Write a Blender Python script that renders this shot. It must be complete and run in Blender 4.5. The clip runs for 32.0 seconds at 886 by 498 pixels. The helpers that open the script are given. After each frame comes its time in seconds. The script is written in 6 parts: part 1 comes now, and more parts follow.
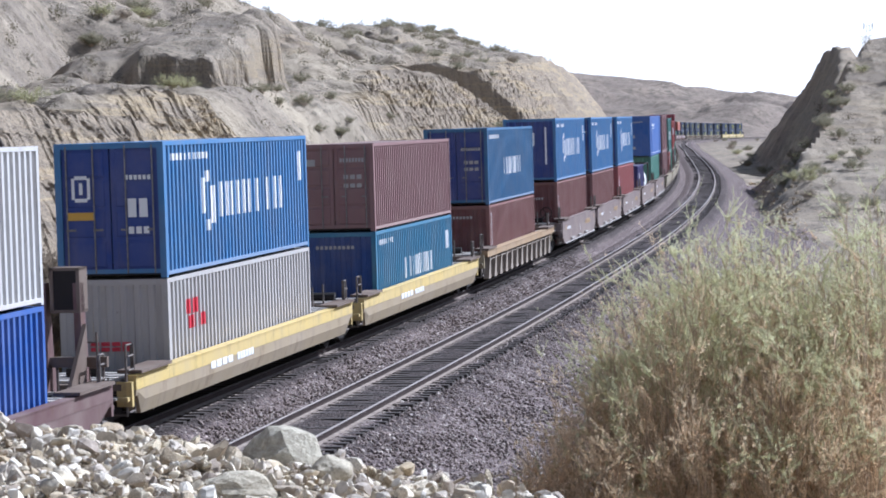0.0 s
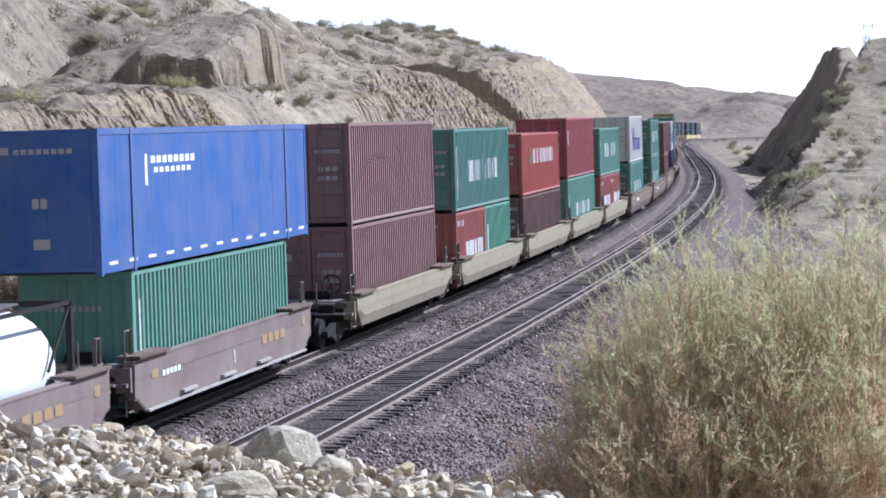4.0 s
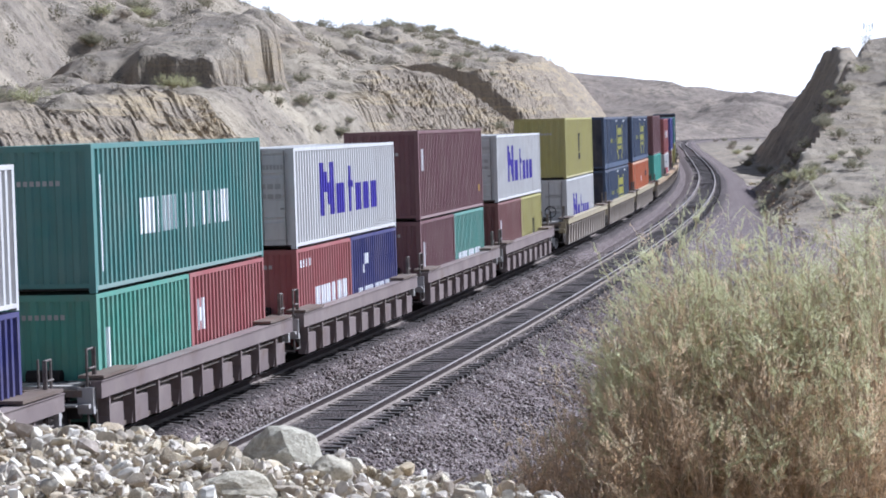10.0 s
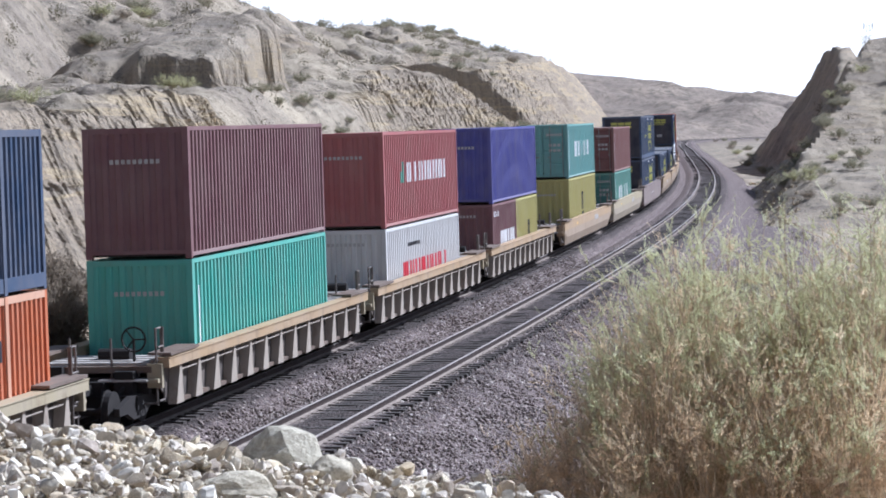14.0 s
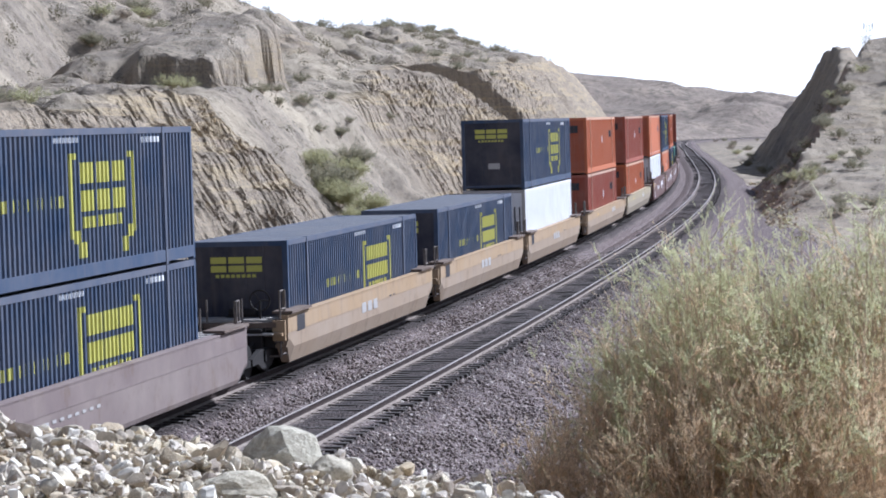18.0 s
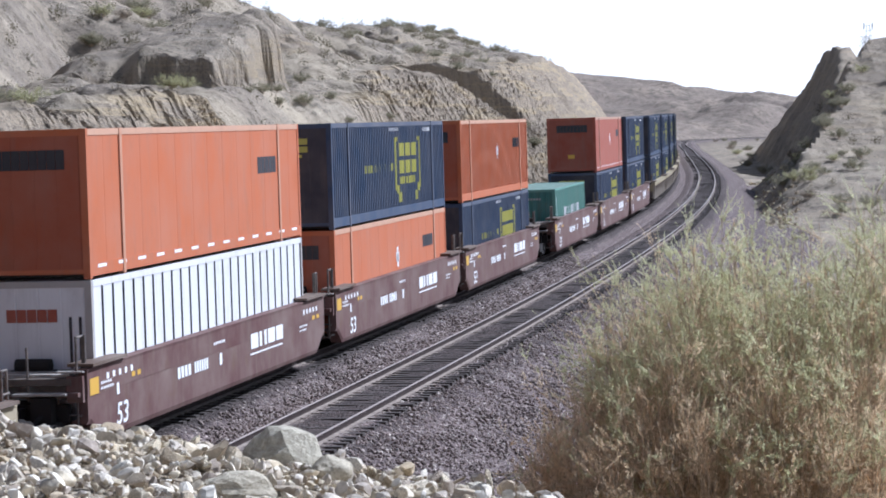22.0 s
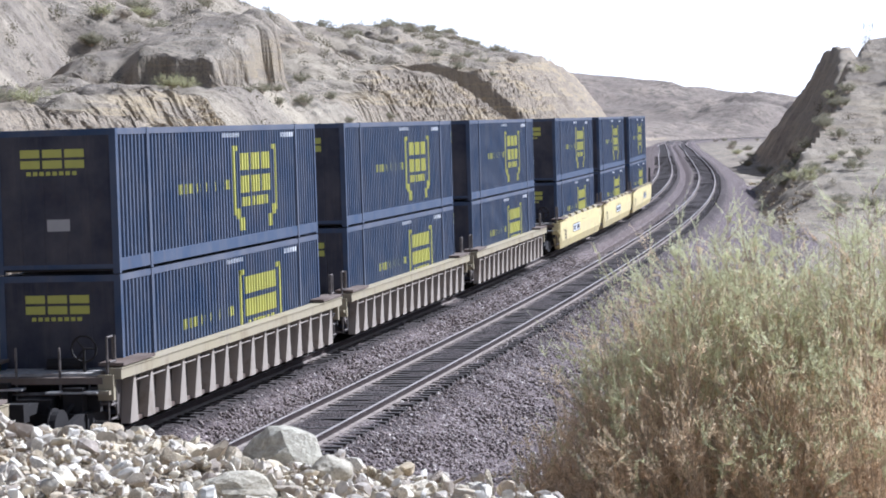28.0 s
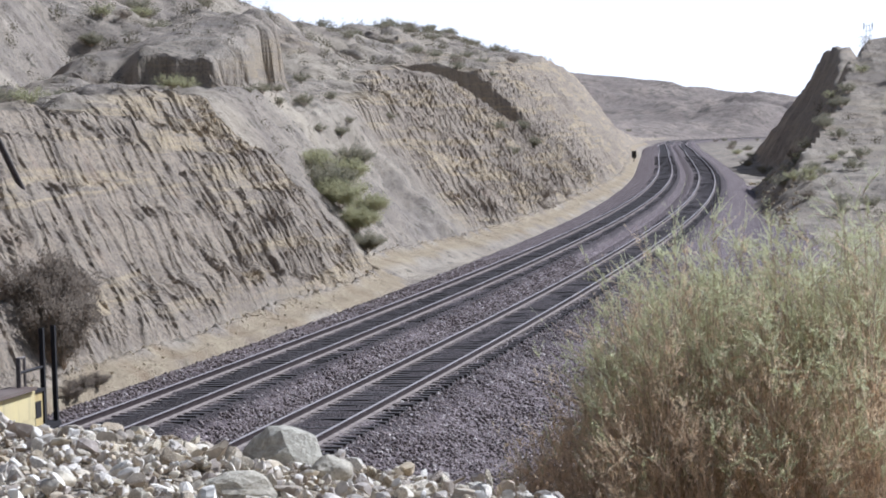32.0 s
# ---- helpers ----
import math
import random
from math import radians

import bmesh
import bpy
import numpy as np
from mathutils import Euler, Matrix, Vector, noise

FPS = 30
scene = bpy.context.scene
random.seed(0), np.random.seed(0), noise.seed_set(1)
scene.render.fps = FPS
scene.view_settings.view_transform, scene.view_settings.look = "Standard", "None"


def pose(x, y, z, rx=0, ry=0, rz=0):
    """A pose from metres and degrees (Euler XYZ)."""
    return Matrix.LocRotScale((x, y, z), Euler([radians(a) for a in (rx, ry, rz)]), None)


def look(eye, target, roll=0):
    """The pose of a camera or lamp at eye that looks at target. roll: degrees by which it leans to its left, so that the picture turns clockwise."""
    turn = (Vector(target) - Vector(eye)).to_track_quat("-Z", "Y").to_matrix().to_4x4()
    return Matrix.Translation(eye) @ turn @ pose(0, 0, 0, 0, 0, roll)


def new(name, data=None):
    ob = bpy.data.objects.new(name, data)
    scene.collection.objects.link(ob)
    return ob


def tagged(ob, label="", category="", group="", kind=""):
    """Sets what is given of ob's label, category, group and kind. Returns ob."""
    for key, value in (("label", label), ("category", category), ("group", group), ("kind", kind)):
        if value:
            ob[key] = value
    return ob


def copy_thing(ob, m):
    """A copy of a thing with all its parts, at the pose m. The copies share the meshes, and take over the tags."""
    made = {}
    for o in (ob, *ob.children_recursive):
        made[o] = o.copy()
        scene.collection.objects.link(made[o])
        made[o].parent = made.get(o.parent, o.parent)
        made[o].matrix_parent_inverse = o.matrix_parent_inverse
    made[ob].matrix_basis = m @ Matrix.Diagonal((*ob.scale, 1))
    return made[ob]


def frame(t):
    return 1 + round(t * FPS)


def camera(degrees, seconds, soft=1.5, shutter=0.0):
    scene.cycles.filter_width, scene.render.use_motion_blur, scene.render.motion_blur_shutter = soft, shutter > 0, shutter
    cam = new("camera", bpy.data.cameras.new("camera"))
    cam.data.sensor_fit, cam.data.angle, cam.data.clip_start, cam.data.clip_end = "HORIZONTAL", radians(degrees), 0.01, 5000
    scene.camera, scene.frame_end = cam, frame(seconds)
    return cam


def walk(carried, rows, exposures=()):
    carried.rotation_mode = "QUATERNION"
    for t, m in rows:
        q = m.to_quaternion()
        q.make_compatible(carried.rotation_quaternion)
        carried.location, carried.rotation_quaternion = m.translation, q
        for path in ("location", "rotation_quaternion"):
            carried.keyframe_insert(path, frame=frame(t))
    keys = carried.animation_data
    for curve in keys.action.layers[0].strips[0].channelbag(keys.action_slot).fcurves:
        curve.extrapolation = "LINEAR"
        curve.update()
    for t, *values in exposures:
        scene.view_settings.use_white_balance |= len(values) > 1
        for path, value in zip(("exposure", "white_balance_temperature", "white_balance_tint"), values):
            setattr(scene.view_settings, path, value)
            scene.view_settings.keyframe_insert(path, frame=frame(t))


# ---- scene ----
# A cutting in dry hills, seen from a bank: a long container train runs towards the eye and out on the left.
CLIP = 32.0
cam = camera(20.736, CLIP, soft=1.9)
EYE = (0.0, 0.0, 6.197)
AIM = (0.0, math.cos(-0.0503) * 100, 6.197 + math.sin(-0.0503) * 100)
walk(cam, [(0.0, look(EYE, AIM, -0.596)), (CLIP, look(EYE, AIM, -0.596))], exposures=[(t, e - 0.09, 5210, 13) for t, e in ((0.0, 0.70), (8.0, 0.68), (14.0, 0.74), (18.0, 0.70), (20.5, 0.60), (22.0, 0.52), (25.0, 0.68), (28.0, 0.86), (30.0, 0.68), (31.0, 0.51), (CLIP, 0.43))])

# ---- light ----
SUN_EL, SUN_AZ = radians(43), radians(31)      # height; turn from the right-hand side towards the distance
to_sun = Vector((math.cos(SUN_EL) * math.cos(SUN_AZ), math.cos(SUN_EL) * math.sin(SUN_AZ), math.sin(SUN_EL)))
world = bpy.data.worlds.new("sky")
world.use_nodes = True
scene.world = world
wn = world.node_tree.nodes
sky = wn.new("ShaderNodeTexSky")
sky.sky_type, sky.sun_disc = "NISHITA", False
sky.sun_elevation, sky.sun_rotation = SUN_EL, math.pi / 2 - SUN_AZ
sky.dust_density, sky.air_density, sky.ozone_density, sky.altitude = 1.2, 0.9, 0.7, 300
wn["Background"].inputs["Strength"].default_value = 0.058
soft_sky = wn.new("ShaderNodeHueSaturation")
soft_sky.inputs["Saturation"].default_value = 0.6
height = wn.new("ShaderNodeSeparateXYZ")
haze = wn.new("ShaderNodeMapRange")             # bright white band added all round the horizon, so the low sky reads white
haze.interpolation_type = "SMOOTHSTEP"
for key, value in (("From Min", 0.0), ("From Max", 0.2), ("To Min", 1.0), ("To Max", 0.0)):
    haze.inputs[key].default_value = value
hazy = wn.new("ShaderNodeMix")
hazy.data_type = "RGBA"
hazy.inputs[7].default_value = (17.5, 16.6, 15.6, 1)
for a, b in ((sky.outputs["Color"], soft_sky.inputs["Color"]), (wn.new("ShaderNodeTexCoord").outputs["Generated"], height.inputs[0]), (height.outputs["Z"], haze.inputs["Value"]),
             (haze.outputs["Result"], hazy.inputs[0]), (soft_sky.outputs["Color"], hazy.inputs[6]), (hazy.outputs[2], wn["Background"].inputs["Color"])):
    world.node_tree.links.new(a, b)
sun = new("sun", bpy.data.lights.new("sun", "SUN"))
sun.data.energy, sun.data.angle, sun.data.color = 5.0, radians(0.5), (1.0, 0.965, 0.915)
sun.matrix_world = look((0, 0, 60), Vector((0, 0, 60)) - to_sun)

# ---- the line of the railway ----
KS = np.array([-130, -60, 0, 40, 80, 120, 170, 230, 310, 400, 500, 620, 760, 1000, 1130])
KV = np.array([0, .24, .245, -.572, -.444, -.560, -.501, -.332, .146, -.149, .324, -.331, .771, .458, 0]) / 1000
GS, GZ = np.array([0, 150, 300, 500, 1000]), np.array([0, .703, 1.569, 1.856, .244])
X0, Y0, TH0, CANT = -9.688, 38.092, 0.1948, 0.0189
SPEED = 31.443
GAP = 4.2935                                    # between the two tracks
SG = np.arange(-1300.0, 3600.0, 1.0)
_k = np.interp(SG, KS, KV)
_i0 = int(np.searchsorted(SG, 0))
HG = np.cumsum(_k)
HG = HG - HG[_i0] + TH0
XG, YG = np.cumsum(np.sin(HG)), np.cumsum(np.cos(HG))
XG, YG = XG - XG[_i0] + X0, YG - YG[_i0] + Y0


def grade(s):
    return np.interp(s, GS, GZ)


def place(s, o, dz):
    """World coordinates of points s along the line, o to its right, dz above the rails."""
    x, y, h = np.interp(s, SG, XG), np.interp(s, SG, YG), np.interp(s, SG, HG)
    return x + o * np.cos(h), y - o * np.sin(h), grade(s) + dz


def along(s, half, z, o=0.0):
    """The pose of a vehicle whose bogies stand at s - half and s + half, on the track o to the right."""
    x0, y0, z0 = place(s - half, o, 0)
    x1, y1, z1 = place(s + half, o, 0)
    rz = math.atan2(-(x1 - x0), y1 - y0)
    rx = math.atan2(z1 - z0, math.hypot(x1 - x0, y1 - y0))
    m = Matrix.LocRotScale(((x0 + x1) / 2, (y0 + y1) / 2, (z0 + z1) / 2), Euler((rx, -CANT, rz)), None)
    return m @ Matrix.Translation((0, 0, z))


# ---- noise on arrays ----
def cell(ix, iy, seed):
    n = (ix * 374761393 + iy * 668265263 + seed * 1274126177) & 0x7FFFFFFF
    n = ((n ^ (n >> 13)) * 1103515245 + 12345) & 0x7FFFFFFF
    n = ((n ^ (n >> 16)) * 668265263) & 0x7FFFFFFF
    return (n & 0xFFFFFF) / 0xFFFFFF


def vnoise(x, y, seed=0):
    """Smooth noise, -1 to 1."""
    x, y = np.broadcast_arrays(np.asarray(x, float), np.asarray(y, float))
    ix, iy = np.floor(x).astype(np.int64), np.floor(y).astype(np.int64)
    fx, fy = x - ix, y - iy
    fx, fy = fx * fx * (3 - 2 * fx), fy * fy * (3 - 2 * fy)
    a = cell(ix, iy, seed) * (1 - fx) + cell(ix + 1, iy, seed) * fx
    b = cell(ix, iy + 1, seed) * (1 - fx) + cell(ix + 1, iy + 1, seed) * fx
    return (a * (1 - fy) + b * fy) * 2 - 1


def fbm(x, y, seed=0, n=4):
    return sum(vnoise(x * 2.03 ** i, y * 2.03 ** i, seed + 17 * i) * 0.5 ** i for i in range(n))


def ease(a, b, x):
    t = np.clip((x - a) / (b - a), 0, 1)
    return t * t * (3 - 2 * t)


# ---- materials ----
def lin(r, g, b):
    return tuple(((c / 255 + 0.055) / 1.055) ** 2.4 if c > 10 else c / 255 / 12.92 for c in (r, g, b))


class Mat:
    """A node material under construction."""

    def __init__(self, name):
        self.m = bpy.data.materials.new(name)
        self.m.use_nodes = True
        self.t = self.m.node_tree
        self.b = self.t.nodes["Principled BSDF"]

    def n(self, kind, **inputs):
        node = self.t.nodes.new("ShaderNode" + kind)
        for key, value in inputs.items():
            self.put(node, key, value)
        return node

    def put(self, node, key, value):
        sock = node.inputs[key.replace("_", " ")] if isinstance(key, str) else node.inputs[key]
        if isinstance(value, bpy.types.NodeSocket):
            self.t.links.new(value, sock)
        else:
            sock.default_value = value

    def pos(self, sx=1, sy=1, sz=1, own=False, rz=0.0):
        c = self.n("TexCoord").outputs["Object"] if own else self.n("NewGeometry").outputs["Position"]
        mp = self.n("Mapping", Vector=c, Scale=(sx, sy, sz), Rotation=(0, 0, rz))
        return mp.outputs[0]

    def noise(self, vec, scale, detail=4.0, rough=0.55):
        return self.n("TexNoise", Vector=vec, Scale=scale, Detail=detail, Roughness=rough).outputs["Fac"]

    def ramp(self, fac, *stops):
        r = self.n("ValToRGB", Fac=fac)
        e = r.color_ramp.elements
        while len(e) < len(stops):
            e.new(0.5)
        for el, (at, col) in zip(e, stops):
            el.position, el.color = at, ((col,) * 3 if isinstance(col, (int, float)) else tuple(col)) + (1,)
        return r.outputs[0]

    def mix(self, fac, a, b, mode="MIX"):
        mx = self.n("Mix")
        mx.data_type, mx.blend_type = "RGBA", mode
        for i, v in ((0, fac), (6, a), (7, b)):
            if not isinstance(v, bpy.types.NodeSocket) and i > 0 and len(v) == 3:
                v = (*v, 1)
            self.put(mx, i, v)
        return mx.outputs[2]

    def math(self, op, a, b=0.0):
        mt = self.n("Math")
        mt.operation = op
        self.put(mt, 0, a), self.put(mt, 1, b)
        return mt.outputs[0]

    def attr(self, name):
        a = self.n("Attribute")
        a.attribute_name = name
        return a.outputs["Fac"]

    def done(self, color, rough=0.8, metal=0.0, bump=None, strength=0.3, dist=0.02, spec=0.3):
        self.put(self.b, "Base Color", color if isinstance(color, bpy.types.NodeSocket) else (*color, 1))
        self.put(self.b, "Roughness", rough)
        self.put(self.b, "Metallic", metal)
        self.put(self.b, "Specular IOR Level", spec)
        if bump is not None:
            bp = self.n("Bump", Height=bump, Strength=strength, Distance=dist)
            self.put(self.b, "Normal", bp.outputs[0])
        return self.m


def mat_ground():
    """Dry desert earth: tan hills with thin scrub, bedded grey-tan cut faces, pale sand along the foot."""
    m = Mat("desert_earth")
    p = m.pos()
    big, mid, fine = m.noise(p, 0.08, 5), m.noise(p, 0.8, 7, 0.66), m.noise(p, 7.0, 6, 0.68)
    hill = m.ramp(big, (0.3, lin(140, 128, 114)), (0.5, lin(158, 145, 128)), (0.72, lin(178, 165, 145)))
    hill = m.mix(m.ramp(mid, (0.38, 0.6), (0.54, 0.0)), hill, lin(122, 113, 103))
    hill = m.mix(m.ramp(m.noise(p, 0.25, 5, 0.7), (0.52, 0.0), (0.62, 0.45)), hill, lin(130, 120, 110))
    hill = m.mix(m.ramp(fine, (0.52, 0.0), (0.66, 0.65)), hill, lin(92, 88, 76))
    hill = m.mix(m.ramp(m.noise(p, 0.14, 4, 0.6), (0.5, 0.0), (0.64, 0.5)), hill, lin(192, 177, 152))
    hill = m.mix(m.ramp(m.noise(p, 1.5, 5, 0.65), (0.58, 0.0), (0.65, 0.75)), hill, lin(90, 85, 72))
    far = m.mix(m.ramp(m.noise(p, 0.16, 6, 0.75), (0.46, 0.0), (0.58, 0.8)), lin(146, 132, 118), lin(88, 82, 74))
    far = m.mix(m.ramp(m.noise(p, 0.03, 5, 0.65), (0.42, 0.0), (0.56, 0.6)), far, lin(128, 116, 106))
    far = m.mix(m.ramp(m.noise(p, 0.5, 5, 0.7), (0.54, 0.0), (0.62, 0.75)), far, lin(84, 80, 70))
    hill = m.mix(m.attr("far"), hill, far)
    # beds lie nearly level, dipping along the line
    bed = m.n("Mapping", Vector=p, Scale=(0.10, -0.045, 1.1)).outputs[0]
    beds = m.noise(bed, 0.8, 6, 0.62)
    rock = m.ramp(beds, (0.32, lin(146, 132, 115)), (0.44, lin(168, 152, 130)), (0.50, lin(152, 138, 120)),
                  (0.58, lin(188, 168, 134)), (0.63, lin(158, 144, 125)), (0.74, lin(140, 127, 111)))
    rock = m.mix(m.ramp(mid, (0.42, 0.0), (0.66, 0.5)), rock, lin(128, 119, 108))
    rock = m.mix(m.ramp(fine, (0.34, 0.7), (0.52, 0.0)), rock, lin(84, 78, 72))
    rock = m.mix(m.ramp(m.noise(p, 0.3, 4, 0.6), (0.58, 0.0), (0.72, 0.4)), rock, lin(148, 124, 104))
    sand = m.ramp(mid, (0.3, lin(148, 132, 108)), (0.7, lin(176, 160, 131)))
    sand = m.mix(m.ramp(fine, (0.50, 0.0), (0.66, 0.65)), sand, lin(120, 104, 84))
    sand = m.mix(m.ramp(m.noise(p, 0.5, 5, 0.7), (0.5, 0.0), (0.62, 0.55)), sand, lin(132, 112, 88))
    rl = m.n("CombineXYZ", X=m.attr("rill"), Y=m.attr("fall"), Z=0.0).outputs[0]
    streaks = m.noise(m.n("Mapping", Vector=rl, Scale=(2.2, 1.1, 1)).outputs[0], 1.0, 5, 0.6)
    # dark streaks paint the shade of the rills into the rock colour
    rock = m.mix(m.ramp(streaks, (0.36, 0.32), (0.46, 0.0)), rock, lin(100, 92, 84))
    rock = m.mix(m.ramp(streaks, (0.56, 0.0), (0.72, 0.45)), rock, lin(186, 172, 148))
    col = m.mix(m.attr("face"), hill, rock)
    col = m.mix(m.attr("sand"), col, sand)
    h = m.math("ADD", m.math("MULTIPLY", mid, 0.7), m.math("MULTIPLY", fine, 0.5))
    return m.done(col, 0.95, bump=h, strength=1.0, dist=0.25, spec=0.1)


def mat_ballast():
    """Crushed purple-grey stone, dark with grease and dust between the rails."""
    m = Mat("ballast_stone")
    p = m.pos()
    vor = m.n("TexVoronoi", Vector=p, Scale=12.0)
    tone = m.n("SeparateColor", Color=vor.outputs["Color"]).outputs[0]
    col = m.ramp(tone, (0.0, lin(70, 60, 59)), (0.5, lin(110, 96, 93)), (0.85, lin(142, 127, 121)), (1.0, lin(190, 176, 166)))
    col = m.mix(m.ramp(m.noise(p, 0.35, 4), (0.4, 0.0), (0.7, 0.5)), col, lin(116, 102, 96))
    col = m.mix(m.ramp(m.noise(p, 14, 3), (0.35, 0.7), (0.5, 0.0)), col, lin(60, 54, 58))
    col = m.mix(m.attr("grease"), col, m.mix(tone, lin(34, 29, 27), lin(60, 52, 48)))
    col = m.mix(m.math("MULTIPLY", m.attr("dust"), 0.6), col, m.mix(tone, lin(124, 113, 106), lin(168, 155, 143)))
    h = m.math("SUBTRACT", 1.0, vor.outputs["Distance"])
    return m.done(col, 0.9, bump=h, strength=1.0, dist=0.08, spec=0.2)


def mat_stone(name, stops, scale=6.0):
    m = Mat(name)
    p = m.pos(own=True)
    r = m.n("ObjectInfo").outputs["Random"]
    isl = m.n("NewGeometry").outputs["Random Per Island"]
    tone = m.math("FRACT", m.math("ADD", m.math("ADD", r, isl), m.math("MULTIPLY", m.noise(p, 0.7, 2), 0.12)))
    col = m.ramp(tone, *stops)
    g = m.noise(p, scale, 6, 0.65)
    col = m.mix(m.ramp(g, (0.35, 0.55), (0.6, 0.0)), col, lin(120, 108, 94))
    col = m.mix(m.ramp(m.noise(p, scale * 4, 4), (0.62, 0.0), (0.75, 0.6)), col, lin(222, 214, 198))
    return m.done(col, 0.88, bump=g, strength=0.6, dist=0.03, spec=0.2)


def mat_paint(name, rough=0.42, grime=0.5, spec=0.4, rust=0.35, stain=0.15):
    """Weathered paint in the object's own colour, with road dust, rain streaks and rust."""
    m = Mat(name)
    info = m.n("ObjectInfo")
    base = info.outputs["Color"]
    c = m.n("TexCoord").outputs["Object"]
    shift = m.n("VectorMath", **{})
    shift.operation = "ADD"
    m.put(shift, 0, c)
    m.put(shift, 1, m.n("CombineXYZ", X=0.0, Y=m.math("MULTIPLY", info.outputs["Random"], 60.0), Z=0.0).outputs[0])
    v = shift.outputs[0]
    streak = m.noise(m.n("Mapping", Vector=v, Scale=(2.2, 2.2, 0.22)).outputs[0], 1.6, 6, 0.65)
    blot = m.noise(v, 0.8, 5, 0.6)
    speck = m.noise(v, 5.5, 6, 0.7)
    col = m.mix(m.ramp(blot, (0.33, 0.04 * grime), (0.75, 0.27 * grime)), base, lin(168, 156, 144), "MIX")
    col = m.mix(m.ramp(streak, (0.52, 0.0), (0.76, 0.34 * grime)), col, lin(120, 108, 98))
    col = m.mix(m.ramp(speck, (0.66, 0.0), (0.73, rust)), col, lin(98, 62, 46))
    patch = m.noise(m.n("Mapping", Vector=v, Scale=(1.0, 1.0, 0.7)).outputs[0], 1.3, 8, 0.72)
    col = m.mix(m.ramp(patch, (0.54, 0.0), (0.70, stain)), col, lin(104, 82, 62))
    rg = m.math("ADD", rough, m.math("MULTIPLY", blot, 0.25))
    return m.done(col, rg, bump=speck, strength=0.06, dist=0.01, spec=spec)


def mat_plain(name, col, rough=0.7, metal=0.0, var=0.3, scale=8.0, spec=0.3, dark=(0.02, 0.018, 0.016)):
    m = Mat(name)
    g = m.noise(m.pos(own=True), scale, 5, 0.65)
    c = m.mix(m.ramp(g, (0.4, var), (0.65, 0.0)), col, dark)
    return m.done(c, rough, metal, bump=g, strength=0.15, dist=0.01, spec=spec)


def mat_leaf(name, a, b, c):
    """Small thin leaves that let light through."""
    m = Mat(name)
    r = m.n("NewGeometry").outputs["Random Per Island"]
    col = m.ramp(r, (0.0, a), (0.5, b), (1.0, c))
    out = m.done(col, 0.7, spec=0.2)
    thin = m.n("BsdfTranslucent", Color=col)
    both = m.n("MixShader", Fac=0.55)
    m.t.links.new(m.b.outputs[0], both.inputs[1])
    m.t.links.new(thin.outputs[0], both.inputs[2])
    m.t.links.new(both.outputs[0], m.t.nodes["Material Output"].inputs["Surface"])
    return out


def mat_frond(name, a, b, c):
    """Feathery sprays, each of one tone."""
    m = Mat(name)
    fine = m.n("NewGeometry").outputs["Random Per Island"]
    tone = m.math("ADD", m.math("MULTIPLY", m.attr("tone"), 0.8), m.math("MULTIPLY", fine, 0.2))
    col = m.ramp(tone, (0.0, a), (0.5, b), (1.0, c))
    out = m.done(col, 0.75, spec=0.15)
    thin = m.n("BsdfTranslucent", Color=col)
    both = m.n("MixShader", Fac=0.66)
    m.t.links.new(m.b.outputs[0], both.inputs[1])
    m.t.links.new(thin.outputs[0], both.inputs[2])
    m.t.links.new(both.outputs[0], m.t.nodes["Material Output"].inputs["Surface"])
    return out


EARTH, BALLAST = mat_ground(), mat_ballast()
STONES = mat_stone("ballast_chips", ((0.0, lin(76, 66, 65)), (0.5, lin(116, 102, 99)), (0.85, lin(152, 138, 132)), (1.0, lin(204, 194, 184))), 20)
ROCKS = mat_stone("pale_rubble", ((0.0, lin(214, 200, 172)), (0.18, lin(248, 238, 220)), (0.32, lin(172, 158, 144)), (0.45, lin(200, 180, 146)), (0.6, lin(252, 244, 228)), (0.72, lin(192, 174, 146)), (0.84, lin(182, 170, 158)), (0.92, lin(224, 208, 178)), (1.0, lin(214, 200, 172))), 9)
TALUS = mat_stone("tan_talus", ((0.0, lin(178, 162, 134)), (0.5, lin(200, 182, 150)), (1.0, lin(168, 152, 128))), 9)
BOULDER = mat_stone("grey_boulder", ((0.0, lin(188, 181, 162)), (1.0, lin(204, 192, 168))), 5)
PAINT, FRAME_PAINT = mat_paint("container_paint", 0.6, 0.85, 0.25), mat_paint("steel_paint", 0.6, 1.5, 0.25, 0.75, 0.6)
MARK = mat_paint("marking_paint", 0.45, 0.35, 0.35, 0.2)
RAIL_STEEL = mat_plain("rail_steel", lin(72, 61, 58), 0.8, 0.0, 0.4, 3.0, 0.1)
RAIL_TOP = mat_plain("worn_rail_head", lin(176, 166, 158), 0.45, 0.35, 0.1, 3.0)
RAIL_FOOT = mat_plain("dusty_rail_foot", lin(146, 134, 124), 0.9, 0.0, 0.5, 4.0, 0.1, lin(96, 86, 80))
TIE = mat_plain("creosoted_timber", lin(76, 68, 64), 0.9, 0, 0.5, 6.0)
PLATE = mat_plain("worn_tread_plate", lin(186, 180, 172), 0.6, 0.0, 0.5, 5.0, 0.4, lin(110, 102, 96))
GRAB = mat_plain("weathered_grab_iron", lin(124, 114, 106), 0.7, 0.1, 0.5, 6.0)
DARK = mat_plain("dark_running_gear", lin(44, 39, 37), 0.8, 0.1, 0.6, 5.0)
STEEL = mat_plain("bare_steel", lin(150, 146, 142), 0.45, 0.6, 0.4, 6.0)
WHITE_TANK = mat_plain("white_tank_shell", lin(236, 236, 238), 0.35, 0, 0.06, 1.2, 0.5, lin(170, 168, 164))
